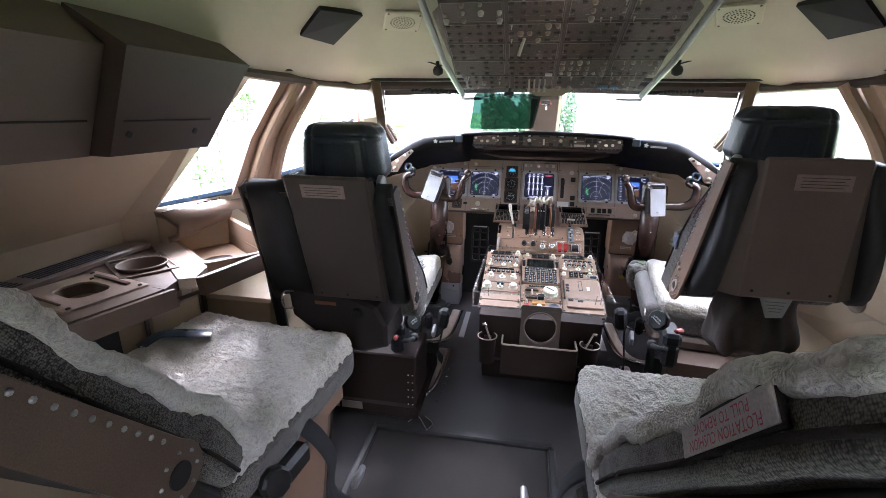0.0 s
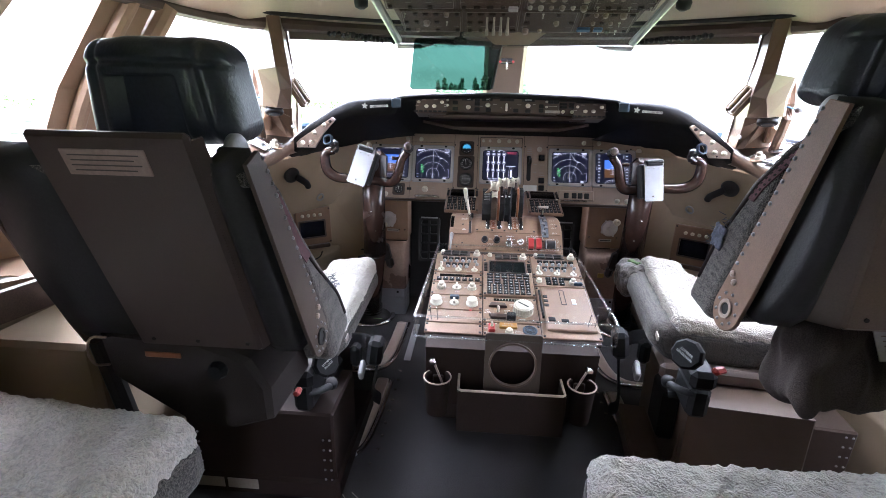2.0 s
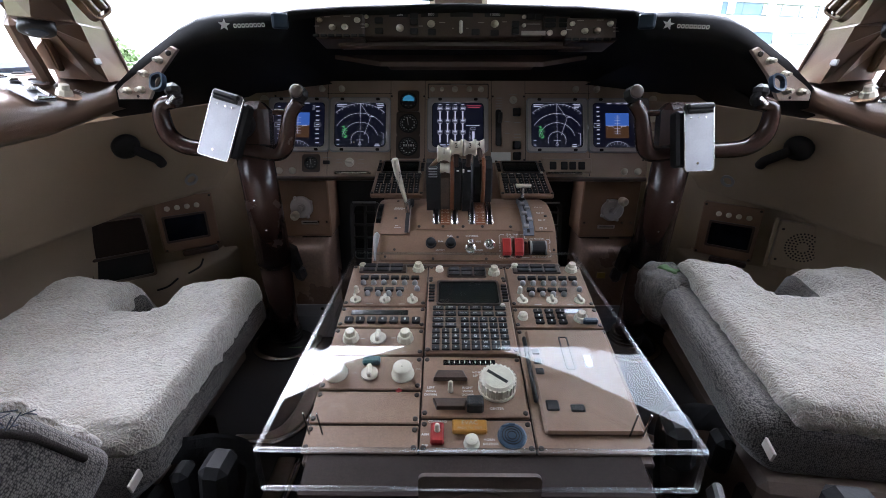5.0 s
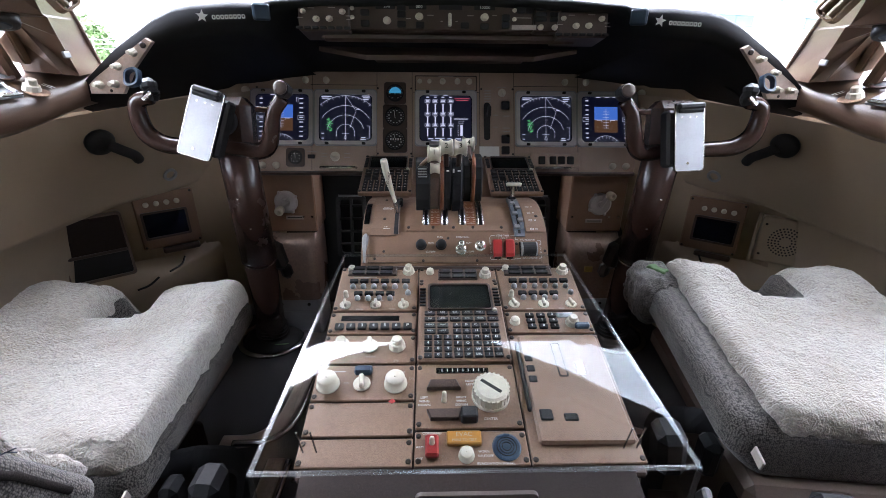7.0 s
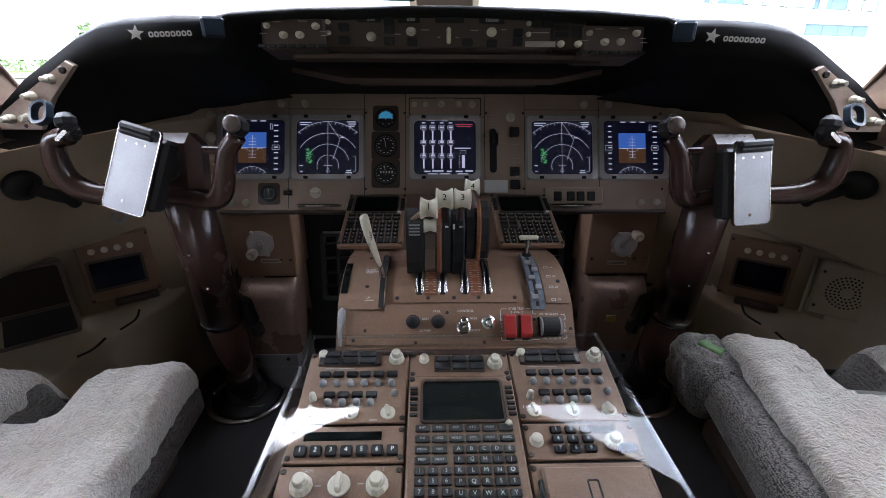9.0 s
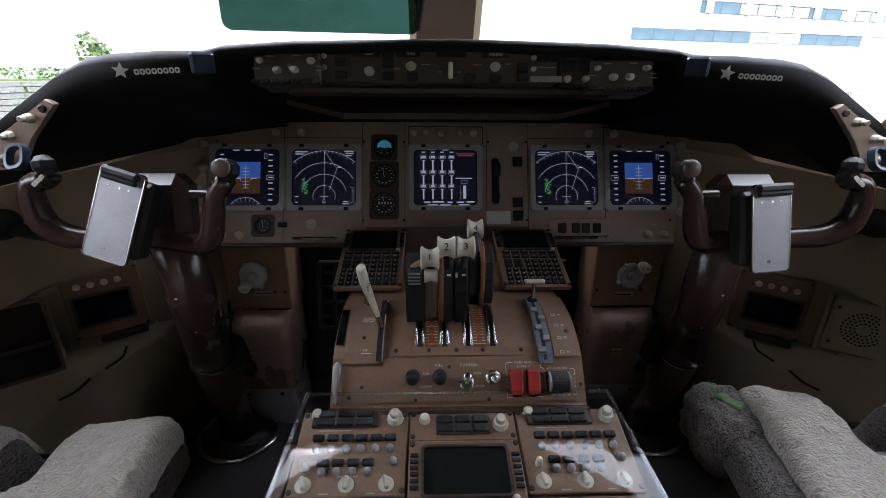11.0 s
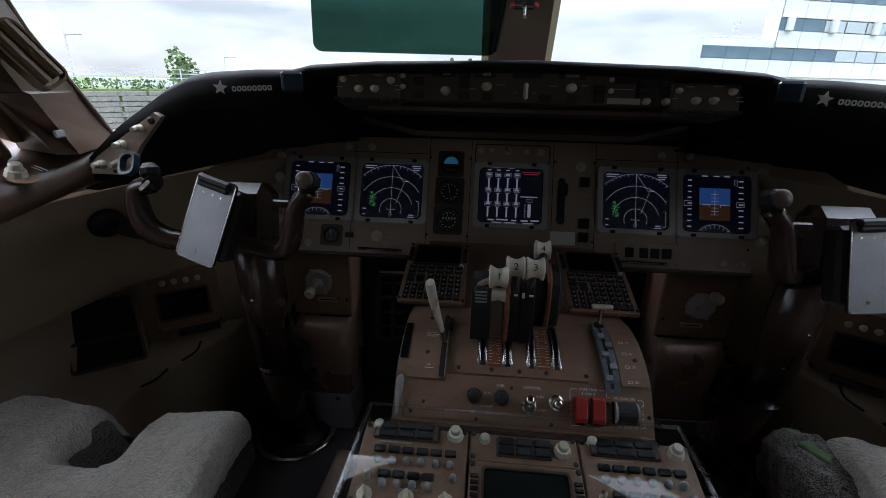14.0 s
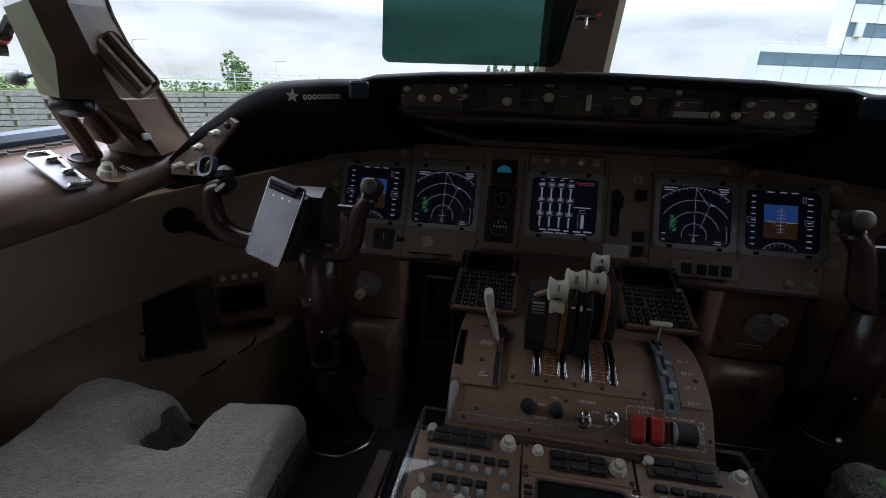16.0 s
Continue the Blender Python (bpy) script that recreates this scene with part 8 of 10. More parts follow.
    part("adjusting_knob", bm, RUBBER, st, "black faceted adjusting knob")
    bm = B()
    box(bm, (inner * (w / 2 - 0.01), -0.12, 0.40), (0.06, 0.20, 0.06), None, 0.012)
    part("mechanism_box", bm, RUBBER, st)
    bm = B()
    tube(bm, curve_points([(inner * (w / 2), -0.02, 0.47), (inner * (w / 2 + 0.03), 0.0, 0.42), (inner * (w / 2 + 0.05), 0.02, 0.34), (inner * (w / 2 + 0.03), 0.04, 0.20), (inner * (w / 2 + 0.09), 0.10, 0.10), (inner * (w / 2 + 0.15), 0.14, 0.07)], 6), 0.024, 8, 0.14, (1, 0, 0))
    bl = part("belt_strap", bm, STRAP, st, "hanging black belt strap")
    bm = B()
    box(bm, (inner * (w / 2 + 0.035), 0.005, 0.42), (0.016, 0.05, 0.045), pose(0, 0, 0, 0, inner * 15, 0), 0.005)
    part("belt_buckle", bm, ALU, bl)
    part("belt_tongue", box(B(), (inner * (w / 2 + 0.16), 0.15, 0.07), (0.06, 0.03, 0.008), None, 0.003), ALU, bl)
    return st


observer_seat(pose(-0.880, 1.40, 0.045, 0, 0, -6), 0.56, 1, False, "observer's seat with thick cream sheepskin and tweed back", 0.045, (-0.590, 1.11, 0.670, 36, -0.04, 0.60))
observer_seat(pose(0.345, 1.395, 0.010, 0, 0, 0), 0.51, -1, True, "observer's seat with lightened sheepskin and tweed back", 0.010, (0.088, 1.27, 0.610, 43.5, -0.04, 0.80))
bm = B()
tube(bm, curve_points([(-1.14, 1.44, 0.625), (-1.10, 1.49, 0.645), (-1.02, 1.52, 0.642), (-0.98, 1.54, 0.636)], 6), 0.026, 8, 0.12)
tagged(part("seat_belt_end", bm, NAVY, None), "dark blue strap end lying on the sheepskin", "belt")

# hatch mat on the floor
hm = thing("floor_mat", "dark rubber mat with a raised worn border", "mat")
bm = B()
box(bm, (-0.285, 1.43, FZ + 0.005), (0.67, 0.98, 0.010), None, 0.003)
part("mat_sheet", bm, CARPET_B, hm)
bm = B()
for c, sz in (((-0.275, 1.935, FZ + 0.012), (0.70, 0.028, 0.024)), ((-0.615, 1.43, FZ + 0.012), (0.028, 0.98, 0.024)), ((0.07, 1.43, FZ + 0.012), (0.028, 0.98, 0.024))):
    box(bm, c, sz, None, 0.006)
part("mat_border", bm, RUBBER, hm)
bm = B()
tube(bm, curve_points([(-0.50, 1.99, FZ + 0.004), (-0.47, 2.03, FZ + 0.006), (-0.43, 1.98, FZ + 0.004), (-0.41, 1.93, FZ + 0.026), (-0.40, 2.00, FZ + 0.004), (-0.44, 2.04, FZ + 0.003)], 5), 0.0012, 5)
tagged(part("loose_thread", bm, PAPER, None), "pale loose thread lying on the carpet", "thread")


# ---- overhead panel and ceiling fittings ----
oh = thing("overhead_panel", "dark brown overhead switch panel under clear acrylic", "overhead panel")
OC, OS = math.cos(radians(25)), math.sin(radians(25))
OHF = Matrix(((-1, 0, 0, 0), (0, OC, -OS, 2.86), (0, -OS, -OC, 1.385), (0, 0, 0, 1)))
# local x to the left, local y forward and down, local z out of the panel
bm = B()
prism(bm, [(-0.40, 0.0), (0.40, 0.0), (0.46, -0.30), (0.49, -0.62), (0.49, -1.15), (-0.49, -1.15), (-0.49, -0.62), (-0.46, -0.30)], 0.05, OHF, -0.055, 0.006)
part("panel_body", bm, TAUPE, oh)
bm = B()
prism(bm, [(-0.14, -0.02), (0.14, -0.02), (0.07, 0.09), (-0.07, 0.09)], 0.05, OHF, -0.06, 0.004)
part("front_fairing", bm, BEIGE, oh)
rnd = random.Random(11)
OH_KNOB = mesh_of("knob", lathe(B(), [(1.15, 0), (1.15, 0.25), (1.0, 0.3), (0.95, 1.1), (0.85, 1.25)], None, 14), STEEL_BROWN, True)
SW = mesh_of("toggle_switch", cyl(lathe(B(), [(1.0, 0), (1.0, 0.4), (0.6, 0.5)], None, 8), (0, 0, 0.4), (0.3, 0.9, 2.6), 0.32, 0.45, 6), CREAM)
cells = [(-0.45, -0.24), (-0.235, -0.02), (-0.015, 0.20), (0.205, 0.45)]
for r in range(7):
    y1 = -0.012 - r * 0.128
    y0 = y1 - 0.122
    for ci, (x0, x1) in enumerate(cells):
        if r == 0:
            x0, x1 = x0 * 0.90, x1 * 0.90
        ob = part("switch_module", box(B(), (0, 0, 0.003), (x1 - x0 - 0.004, y1 - y0, 0.008), None, 0.002), TAUPE if (r + ci) % 3 else BROWN_M, oh, "", OHF @ Matrix.Translation(((x0 + x1) / 2, (y0 + y1) / 2, -0.004)))
        w, h = (x1 - x0) / 2 - 0.02, (y1 - y0) / 2 - 0.016
        style = rnd.choice(("buttons", "buttons", "knobs", "mixed", "guards"))
        nx, ny = rnd.choice(((5, 3), (4, 3), (6, 3)))
        for i in range(nx):
            for j in range(ny):
                if rnd.random() < 0.22:
                    continue
                x, y = -w + 2 * w * i / (nx - 1), -h + 2 * h * j / (ny - 1)
                k = rnd.random()
                if style == "knobs" or (style == "mixed" and k < 0.35):
                    put("knob", OH_KNOB if rnd.random() < 0.75 else KNOB_ME, ob, x, y, 0.006, rnd.choice((0.007, 0.009, 0.011)))
                elif style == "mixed" and k < 0.6:
                    put("toggle_switch", SW, ob, x, y, 0.006, 0.005)
                else:
                    put("button", BUTTON_BR, ob, x, y, 0.006, rnd.choice((0.014, 0.018, 0.022)), 0, rnd.choice((0.010, 0.014)), 0.007)
        frame_ring(bm := B(), rrect(2 * w + 0.022, 2 * h + 0.020, 0.004), rrect(2 * w + 0.019, 2 * h + 0.017, 0.004), 0.0012, None, 0.0066)
        for i in range(4):
            rect(bm, -w + 2 * w * i / 3 + 0.004, h * 0.5 + 0.002, 0.018, 0.0022, 0.0072)
        part("printed_legend", bm, PAPER, ob)
for x, w, mt, nm in ((0.015, 0.032, WHITE, "white_tag"), (-0.24, 0.045, BLUE_P, "blue_lamp"), (-0.29, 0.03, BLUE_P, "blue_lamp")):
    bm = B()
    box(bm, (x, -0.155 if mt is WHITE else -0.045, 0.010), (w, 0.018, 0.010), OHF, 0.002)
    part(nm, bm, mt, oh)
bm = B()
for k in range(4):
    cyl(bm, OHF @ Vector((0.10 - k * 0.024, -0.10, 0.0)), OHF @ Vector((0.10 - k * 0.024, -0.07, 0.035)), 0.004)
    lathe(bm, [(0.006, 0), (0.006, 0.02)], OHF @ Matrix.Translation((0.10 - k * 0.024, -0.068, 0.028)), 8)
part("start_levers", bm, CREAM, oh)
bm = B()
cyl(bm, OHF @ Vector((0.13, -0.42, 0.0)), OHF @ Vector((0.15, -0.36, 0.04)), 0.007)
part("wiper_lever", bm, CREAM, oh)
ocv = part("acrylic_sheet", add(B(), [tuple(OHF @ Vector(p)) for p in ((-0.42, 0.005, 0.05), (0.42, 0.005, 0.05), (0.50, -0.85, 0.05), (-0.50, -0.85, 0.05))], [(0, 1, 2, 3)]), HAZE, oh, "scratched clear acrylic sheet")
ocv.visible_shadow = False
for s in (-1, 1):
    bm = B()
    prism(bm, [(s * 0.29, -0.005), (s * 0.43, -0.005), (s * 0.43, 0.025), (s * 0.34, 0.020)][:: s], 0.003, OHF, 0.046)
    part("acrylic_corner", bm, WHITE, oh, "white-edged acrylic corner")
    bm = B()
    tube(bm, [OHF @ Vector((s * 0.425, 0.005, 0.03)), OHF @ Vector((s * 0.475, -0.30, 0.03)), OHF @ Vector((s * 0.505, -0.85, 0.03))], 0.014, 8)
    part("side_rail", bm, GREY, oh, smooth=True)


def on_ceiling(p, n):
    """A frame on the ceiling with local z along its normal n."""
    return Matrix.Translation(p) @ Vector(n).to_track_quat("Z", "Y").to_matrix().to_4x4()


for s in (-1, 1):
    gp = thing("speaker_grille", "beige square ceiling speaker grille with holes", "speaker", on_ceiling((s * 0.60, 2.35, 1.612), (-s * 0.11, -0.27, -0.96)), "ceiling speakers")
    part("plate", box(B(), (0, 0, 0.004), (0.145, 0.145, 0.012), None, 0.004), LINER, gp)
    bm = B()
    for ring in range(1, 5):
        for k in range(ring * 7):
            a = 2 * math.pi * k / (ring * 7)
            lathe(bm, [(0.0032, 0.0102), (0.0032, 0.0108)], Matrix.Translation((ring * 0.0115 * math.cos(a), ring * 0.0115 * math.sin(a), 0)), 6)
    tagged(part("grille_hole", bm, BLACK, gp), kind="stuff")
    for x in (-0.06, 0.06):
        for y in (-0.06, 0.06):
            put("screw", SCREW_ME, gp, x, y, 0.010, 0.004)
    bp = thing("ceiling_recess", "black four-sided panel in the headliner", "panel", None, "ceiling panels")
    q4 = [Vector((s * x, y, z)) for x, y, z in ((0.735, 2.265, 1.624), (0.882, 2.325, 1.532), (0.942, 2.165, 1.543), (0.842, 2.130, 1.620))]
    down = Vector((-s * 0.45, -0.30, -0.84))
    part("cover", add(B(), [p + down * 0.012 for p in q4] + [p - down * 0.02 for p in q4], [(0, 1, 2, 3), (7, 6, 5, 4), (0, 1, 5, 4), (1, 2, 6, 5), (2, 3, 7, 6), (3, 0, 4, 7)]), BLACK, bp)
    el = thing("map_light", "small black swivelling map light under the ceiling", "lamp", Matrix.Translation((s * 0.525, 2.69, 1.49)), "map lights")
    bm = B()
    lathe(bm, [(0.010, -0.055), (0.022, -0.048), (0.024, -0.030), (0.016, -0.016), (0.008, -0.012), (0.008, 0.01)], Matrix.Rotation(radians(18), 4, "X"), 18)
    hd = part("lamp_head", bm, BLACK, el, smooth=True)
    bm = B()
    lathe(bm, [(0.009, -0.0565), (0.009, -0.0545)], Matrix.Rotation(radians(18), 4, "X"), 14)
    part("lens", bm, GREY, hd)
    bm = B()
    tube(bm, [(s * -0.03, 0.01, -0.012), (0, 0, -0.008), (s * 0.05, -0.01, 0.006)], 0.006, 8, 0.5)
    part("bracket", bm, BLACK, el)
    # fringe of small clips under the header
    fr = thing("header_fringe", "ragged dark insulation edge over the windscreen", "insulation", group="header fringes")
    bm = B()
    for k in range(16):
        t = k / 15
        x, y = s * (0.47 + 0.20 * t), 3.00 - 0.20 * t
        r = rnd.uniform(0.008, 0.014)
        lathe(bm, [(0.2 * r, -r), (r, -0.3 * r), (r, 0.4 * r), (0.3 * r, r)], Matrix.Translation((x, y, 1.376 + rnd.uniform(-0.006, 0.004))), 7)
    tagged(part("tuft", bm, BLACK, fr), kind="stuff")
    rail = thing("curtain_rail", "dark curtain rail along the headliner's edge", "rail", group="curtain rails")
    bm = B()
    pts = curve_points([(s * 1.13, 1.90, 1.425), (s * 1.03, 2.26, 1.425), (s * 0.93, 2.58, 1.425), (s * 0.78, 2.70, 1.42), (s * 0.44, 2.98, 1.44)], 6)
    tube(bm, pts, 0.012, 8, 0.7)
    part("rail_strip", bm, BLACK, rail)

# header panel over the windscreens
bm = B()
for s in (-1, 1):
    slab(bm, [[(s * 0.80, 2.735, 1.445), (s * 0.80, 2.735, 1.345)], [(s * 0.44, 3.035, 1.455), (s * 0.44, 3.05, 1.372)], [(0.0, 3.30, 1.47), (0.0, 3.33, 1.395)]], 0.012 * s)
setting("header_panel", bm, BROWN_D, "dark brown panel over the windscreens")

# tinted visor on the left windscreen, and the compass hook on the post
vs = thing("sun_visor", "green tinted acrylic sun visor with rounded corners", "visor")
VA, VB = Vector((-0.392, 2.895, 1.188)), Vector((-0.067, 3.035, 1.192))
ax = (VB - VA).normalized()
up = Vector((0.22, -0.38, 0.9)).normalized()
up = (up - ax * up.dot(ax)).normalized()
VM = Matrix.Translation((VA + VB) / 2) @ Matrix((ax, up, ax.cross(up))).transposed().to_4x4()
wv = (VB - VA).length
sheet = part("tinted_sheet", add(B(), [(p[0], p[1] + 0.098, 0) for p in rrect(wv, 0.196, 0.016)], [tuple(range(20))]), TINT, vs, m=VM)
bm = B()
tube(bm, [(wv / 2 - 0.003, 0.010, 0), (wv / 2 - 0.003, 0.185, 0)], 0.007, 8)
box(bm, (wv / 2 - 0.02, 0.180, 0), (0.045, 0.026, 0.011), None, 0.004)
part("edge_strip", bm, RUBBER, vs, m=VM)
bm = B()
box(bm, (0.0, 0.194, 0.004), (0.05, 0.022, 0.016), None, 0.005)
tube(bm, [(0.0, 0.198, 0.006), (0.0, 0.250, 0.010), (0.0, 0.320, 0.004)], 0.007, 8)
part("clamp", bm, BLACK, vs, m=VM)
hk = thing("compass_bracket", "black square socket with a chrome hook", "bracket", pose(0.005, 3.345, 1.31, 54, 0, 0))
part("socket", box(B(), (0, 0.035, 0.004), (0.055, 0.045, 0.02), None, 0.003), BLACK, hk)
bm = B()
tube(bm, curve_points([(0, 0.02, 0.012), (0, 0.0, 0.022), (0, -0.03, 0.018), (0.0, -0.04, 0.030)], 5), 0.005, 8)
tube(bm, [(-0.03, 0.008, 0.014), (0.03, 0.008, 0.014)], 0.004, 8)
part("hook", bm, CHROME, hk)
for x in (-0.03, 0.03):
    part("red_cap", lathe(B(), [(0.006, 0), (0.006, 0.006)], Matrix.Translation((x, 0.008, 0.014)), 10), RED, hk)


# ---- side walls, ledges and pillars ----


def face_frame(p, n, turn=0.0):
    """A frame at p with local z along n and local y as near up as may be."""
    z = Vector(n).normalized()
    x = Vector((0, 0, 1)).cross(z).normalized()
    y = z.cross(x)
    return Matrix.Translation(p) @ Matrix((x, y, z)).transposed().to_4x4() @ Matrix.Rotation(radians(turn), 4, "Z")


for s in (-1, 1):
    F = lambda x, y, z, n, turn=0.0: face_frame((s * x, y, z), (s * n[0], n[1], n[2]), turn)
    NW = (-0.70, -0.50, -0.30)
    # nose wheel tiller
    tl = thing("steering_tiller", "black nose wheel steering tiller on the side wall", "tiller", F(0.922, 2.94, 0.832, (-0.75, -0.5, -0.35)), "steering tillers")
    bm = B()
    lathe(bm, [(0.034, 0.0), (0.036, 0.012), (0.030, 0.022), (0.012, 0.026)], None, 22)
    part("hub", bm, RUBBER, tl, smooth=True)
    bm = B()
    tube(bm, curve_points([(-s * 0.01, 0.0, 0.025), (-s * 0.035, -0.015, 0.035), (-s * 0.07, -0.040, 0.030), (-s * 0.085, -0.060, 0.025)], 5), 0.014, 10)
    part("grip", bm, BLACK, tl, smooth=True)
    # oval grey pocket, small round port
    pk = thing("wall_pocket", "grey oval plastic pad on the side wall", "pad", F(1.052, 2.905, 0.706 if s > 0 else 0.745, (-0.80, -0.45, -0.38), s * 10), "side wall pads")
    shield = [(-0.040, 0.036), (-0.020, 0.040), (0.012, 0.038), (0.036, 0.026), (0.043, 0.004), (0.036, -0.022), (0.014, -0.038), (-0.016, -0.040), (-0.036, -0.030), (-0.043, 0.0)]
    part("pad", prism(B(), shield if s > 0 else [(-x, y) for x, y in reversed(shield)], 0.010, None, -0.002, 0.003), SLATE if s > 0 else NAVY, pk)
    pt = thing("air_outlet", "small round air outlet in the side wall", "air outlet", F(0.868, 3.125, 0.70, (-0.78, -0.55, -0.40)), "air outlets")
    part("surround", prism(B(), rrect(0.055, 0.055, 0.012), 0.010, None, -0.004, 0.002), BEIGE, pt)
    bm = B()
    frame_ring(bm, [(0.021 * math.cos(radians(a)), 0.021 * math.sin(radians(a))) for a in range(0, 360, 15)], [(0.013 * math.cos(radians(a)), 0.013 * math.sin(radians(a))) for a in range(0, 360, 15)], 0.014)
    part("ring", bm, GREY, pt)
    part("throat", lathe(B(), [(0.014, 0.002), (0.014, 0.007)], None, 16), BLACK, pt)
    # small display in a brown plate
    sd = thing("side_display", "small unlit display in a brown plate", "display", F(0.911, 3.138, 0.520 if s > 0 else 0.545, (-0.55, -0.78, 0.06)), "side displays")
    part("plate", box(B(), (0, 0, -0.025), (0.172, 0.182, 0.070), None, 0.004), BROWN, sd)
    sx0 = s * 0.008
    part("screen", prism(B(), rrect(0.118, 0.076, 0.004, cx=sx0, cy=-0.013), 0.003, None, 0.010), SCREEN, sd)
    frame_ring(bm := B(), rrect(0.132, 0.090, 0.005, cx=sx0, cy=-0.013), rrect(0.118, 0.076, 0.004, cx=sx0, cy=-0.013), 0.005, None, 0.010)
    part("screen_frame", bm, BROWN_D, sd)
    for k in range(4):
        put("knob", KNOB_ME, sd, -0.044 + sx0 + k * 0.029, 0.056, 0.010, 0.0075)
    bm = B()
    box(bm, (0.02, -0.104, 0.0), (0.11, 0.018, 0.03), None, 0.004)
    part("lower_latch", bm, BROWN_D, sd)
    screws(sd, [(-0.078, -0.083), (0.078, -0.083), (-0.078, 0.083), (0.078, 0.083)], 0.010, 0.004)
    # speaker and map pocket
    if s > 0:
        sp = thing("side_speaker", "beige speaker plate with a round hole pattern", "speaker", F(1.080, 3.020, 0.508, (-0.52, -0.81, 0.06)), "side speakers")
        part("plate", box(B(), (0, 0, -0.03), (0.145, 0.150, 0.072), None, 0.004), BEIGE, sp)
        part("seam_strip", box(B(), (-0.082, 0, 0.001), (0.010, 0.168, 0.010), None, 0.003), BEIGE, sp)
        bm = B()
        for ring in range(2, 6):
            for k in range(ring * 6):
                a = 2 * math.pi * k / (ring * 6)
                lathe(bm, [(0.0028, 0.0062), (0.0028, 0.0068)], Matrix.Translation((ring * 0.0088 * math.cos(a), ring * 0.0088 * math.sin(a), 0)), 6)
        tagged(part("speaker_hole", bm, BLACK, sp), kind="stuff")
        screws(sp, [(-0.06, -0.05), (0.06, -0.05), (-0.06, 0.05), (0.06, 0.05)], 0.006, 0.004)
    if s < 0:
        mp = thing("map_pocket", "dark brown map pocket with a black plate as its shaded opening", "pocket", F(1.072, 3.008, 0.495, (-0.58, -0.78, 0.06)), "map pockets")
        frame_ring(bm := B(), rrect(0.172, 0.205, 0.010), rrect(0.158, 0.190, 0.008), 0.014)
        part("rim", bm, BROWN_M, mp)
        # Black plate on the solid housing stands in for shade in the pocket.
        part("inside", prism(B(), rrect(0.165, 0.198, 0.008), 0.004, None, 0.001), BLACK, mp)
        part("housing", box(B(), (0, 0, -0.04), (0.172, 0.205, 0.080), None, 0.008), BEIGE, mp, "beige moulded surround")
        part("flap", box(B(), (0.0, 0.040, 0.006), (0.156, 0.112, 0.006), pose(0, 0, 0, 4, 0, 0), 0.003), UMBER, mp, "dark brown upper flap")
        part("flap_edge", box(B(), (0.0, -0.018, 0.010), (0.156, 0.010, 0.008), None, 0.003), BROWN_D, mp)
    # moulding seams on the lining
    sm = thing("lining_seam", "dark seam between the moulded linings", "seam", group="lining seams")
    part("joint", tube(B(), curve_points([(s * 0.857, 3.09, 0.432), (s * 0.862, 3.07, 0.412), (s * 0.880, 3.03, 0.405)], 5), 0.003, 6), BLACK, sm)
    part("joint", tube(B(), curve_points([(s * 0.893, 2.99, 0.405), (s * 0.905, 2.955, 0.395), (s * 0.918, 2.92, 0.398)], 5), 0.003, 6), BLACK, sm)

    # ledge fittings: clipboard, ashtray, knob, placard, louvre slots
    def L(x, y, z):
        return pose(s * x, y, z, 7, s * -20, 0)

    lc = thing("ledge_clipboard", "silver spring clipboard lying on the ledge", "clipboard", L(0.943, 2.703, 0.983) @ Matrix.Rotation(radians(s * -76), 4, "Z"), "ledge clipboards")
    part("plate", prism(B(), rrect(0.046, 0.128, 0.005), 0.005, None, 0.0, 0.002), ALU, lc)
    bm = B()
    tube(bm, [(0.014, -0.056, 0.010), (0.014, 0.056, 0.010)], 0.004, 8)
    box(bm, (0.008, 0.030, 0.010), (0.026, 0.012, 0.010), None, 0.003)
    box(bm, (0.008, -0.018, 0.010), (0.026, 0.012, 0.010), None, 0.003)
    box(bm, (0.002, -0.060, 0.007), (0.040, 0.010, 0.008), None, 0.003)
    box(bm, (0.002, 0.060, 0.007), (0.040, 0.008, 0.008), None, 0.003)
    part("spring_clip", bm, CHROME, lc)
    kn = thing("light_dimmer", "cream ribbed light knob on the ledge", "knob", L(0.902, 2.760, 0.970), "ledge dimmers")
    put("knob_cap", KNOB_R, kn, 0, 0, 0, 0.014, 20)
    part("escutcheon", lathe(B(), [(0.022, 0.0), (0.022, 0.002)], Matrix.Translation((s * -0.012, 0, 0)), 18), TAN, kn)
    bm = B()
    rect(bm, s * -0.004, 0.043, 0.026, 0.003, 0.0035)
    rect(bm, s * -0.004, 0.036, 0.022, 0.003, 0.0035)
    part("printed_legend", bm, WHITE, kn)
    ash = thing("ledge_cup", "small round recess with a dark rim in the ledge", "recess", L(0.962, 2.768, 0.996), "ledge recesses")
    bm = B()
    frame_ring(bm, [(0.022 * math.cos(radians(a)), 0.022 * math.sin(radians(a))) for a in range(0, 360, 20)], [(0.016 * math.cos(radians(a)), 0.016 * math.sin(radians(a))) for a in range(0, 360, 20)], 0.004)
    part("rim", bm, BROWN_D, ash)
    part("well", lathe(B(), [(0.017, 0.0), (0.017, 0.0015)], None, 16), BLACK, ash)
    lv2 = thing("window_louvre", "row of dark air slots along the window sill", "air slots", group="window louvres")
    bm = B()
    for k in range(18):
        t = k / 17
        y = 2.88 - 0.60 * t
        x = 1.065 + 0.020 * t + 0.09 * max(0.0, t - 0.6)
        box(bm, (0, 0, 0), (0.007, 0.030, 0.004), pose(s * x, y, 1.018 - 0.038 * t, 0, s * -8, s * 4))
    for k in range(8):
        t = (k + 0.5) / 8
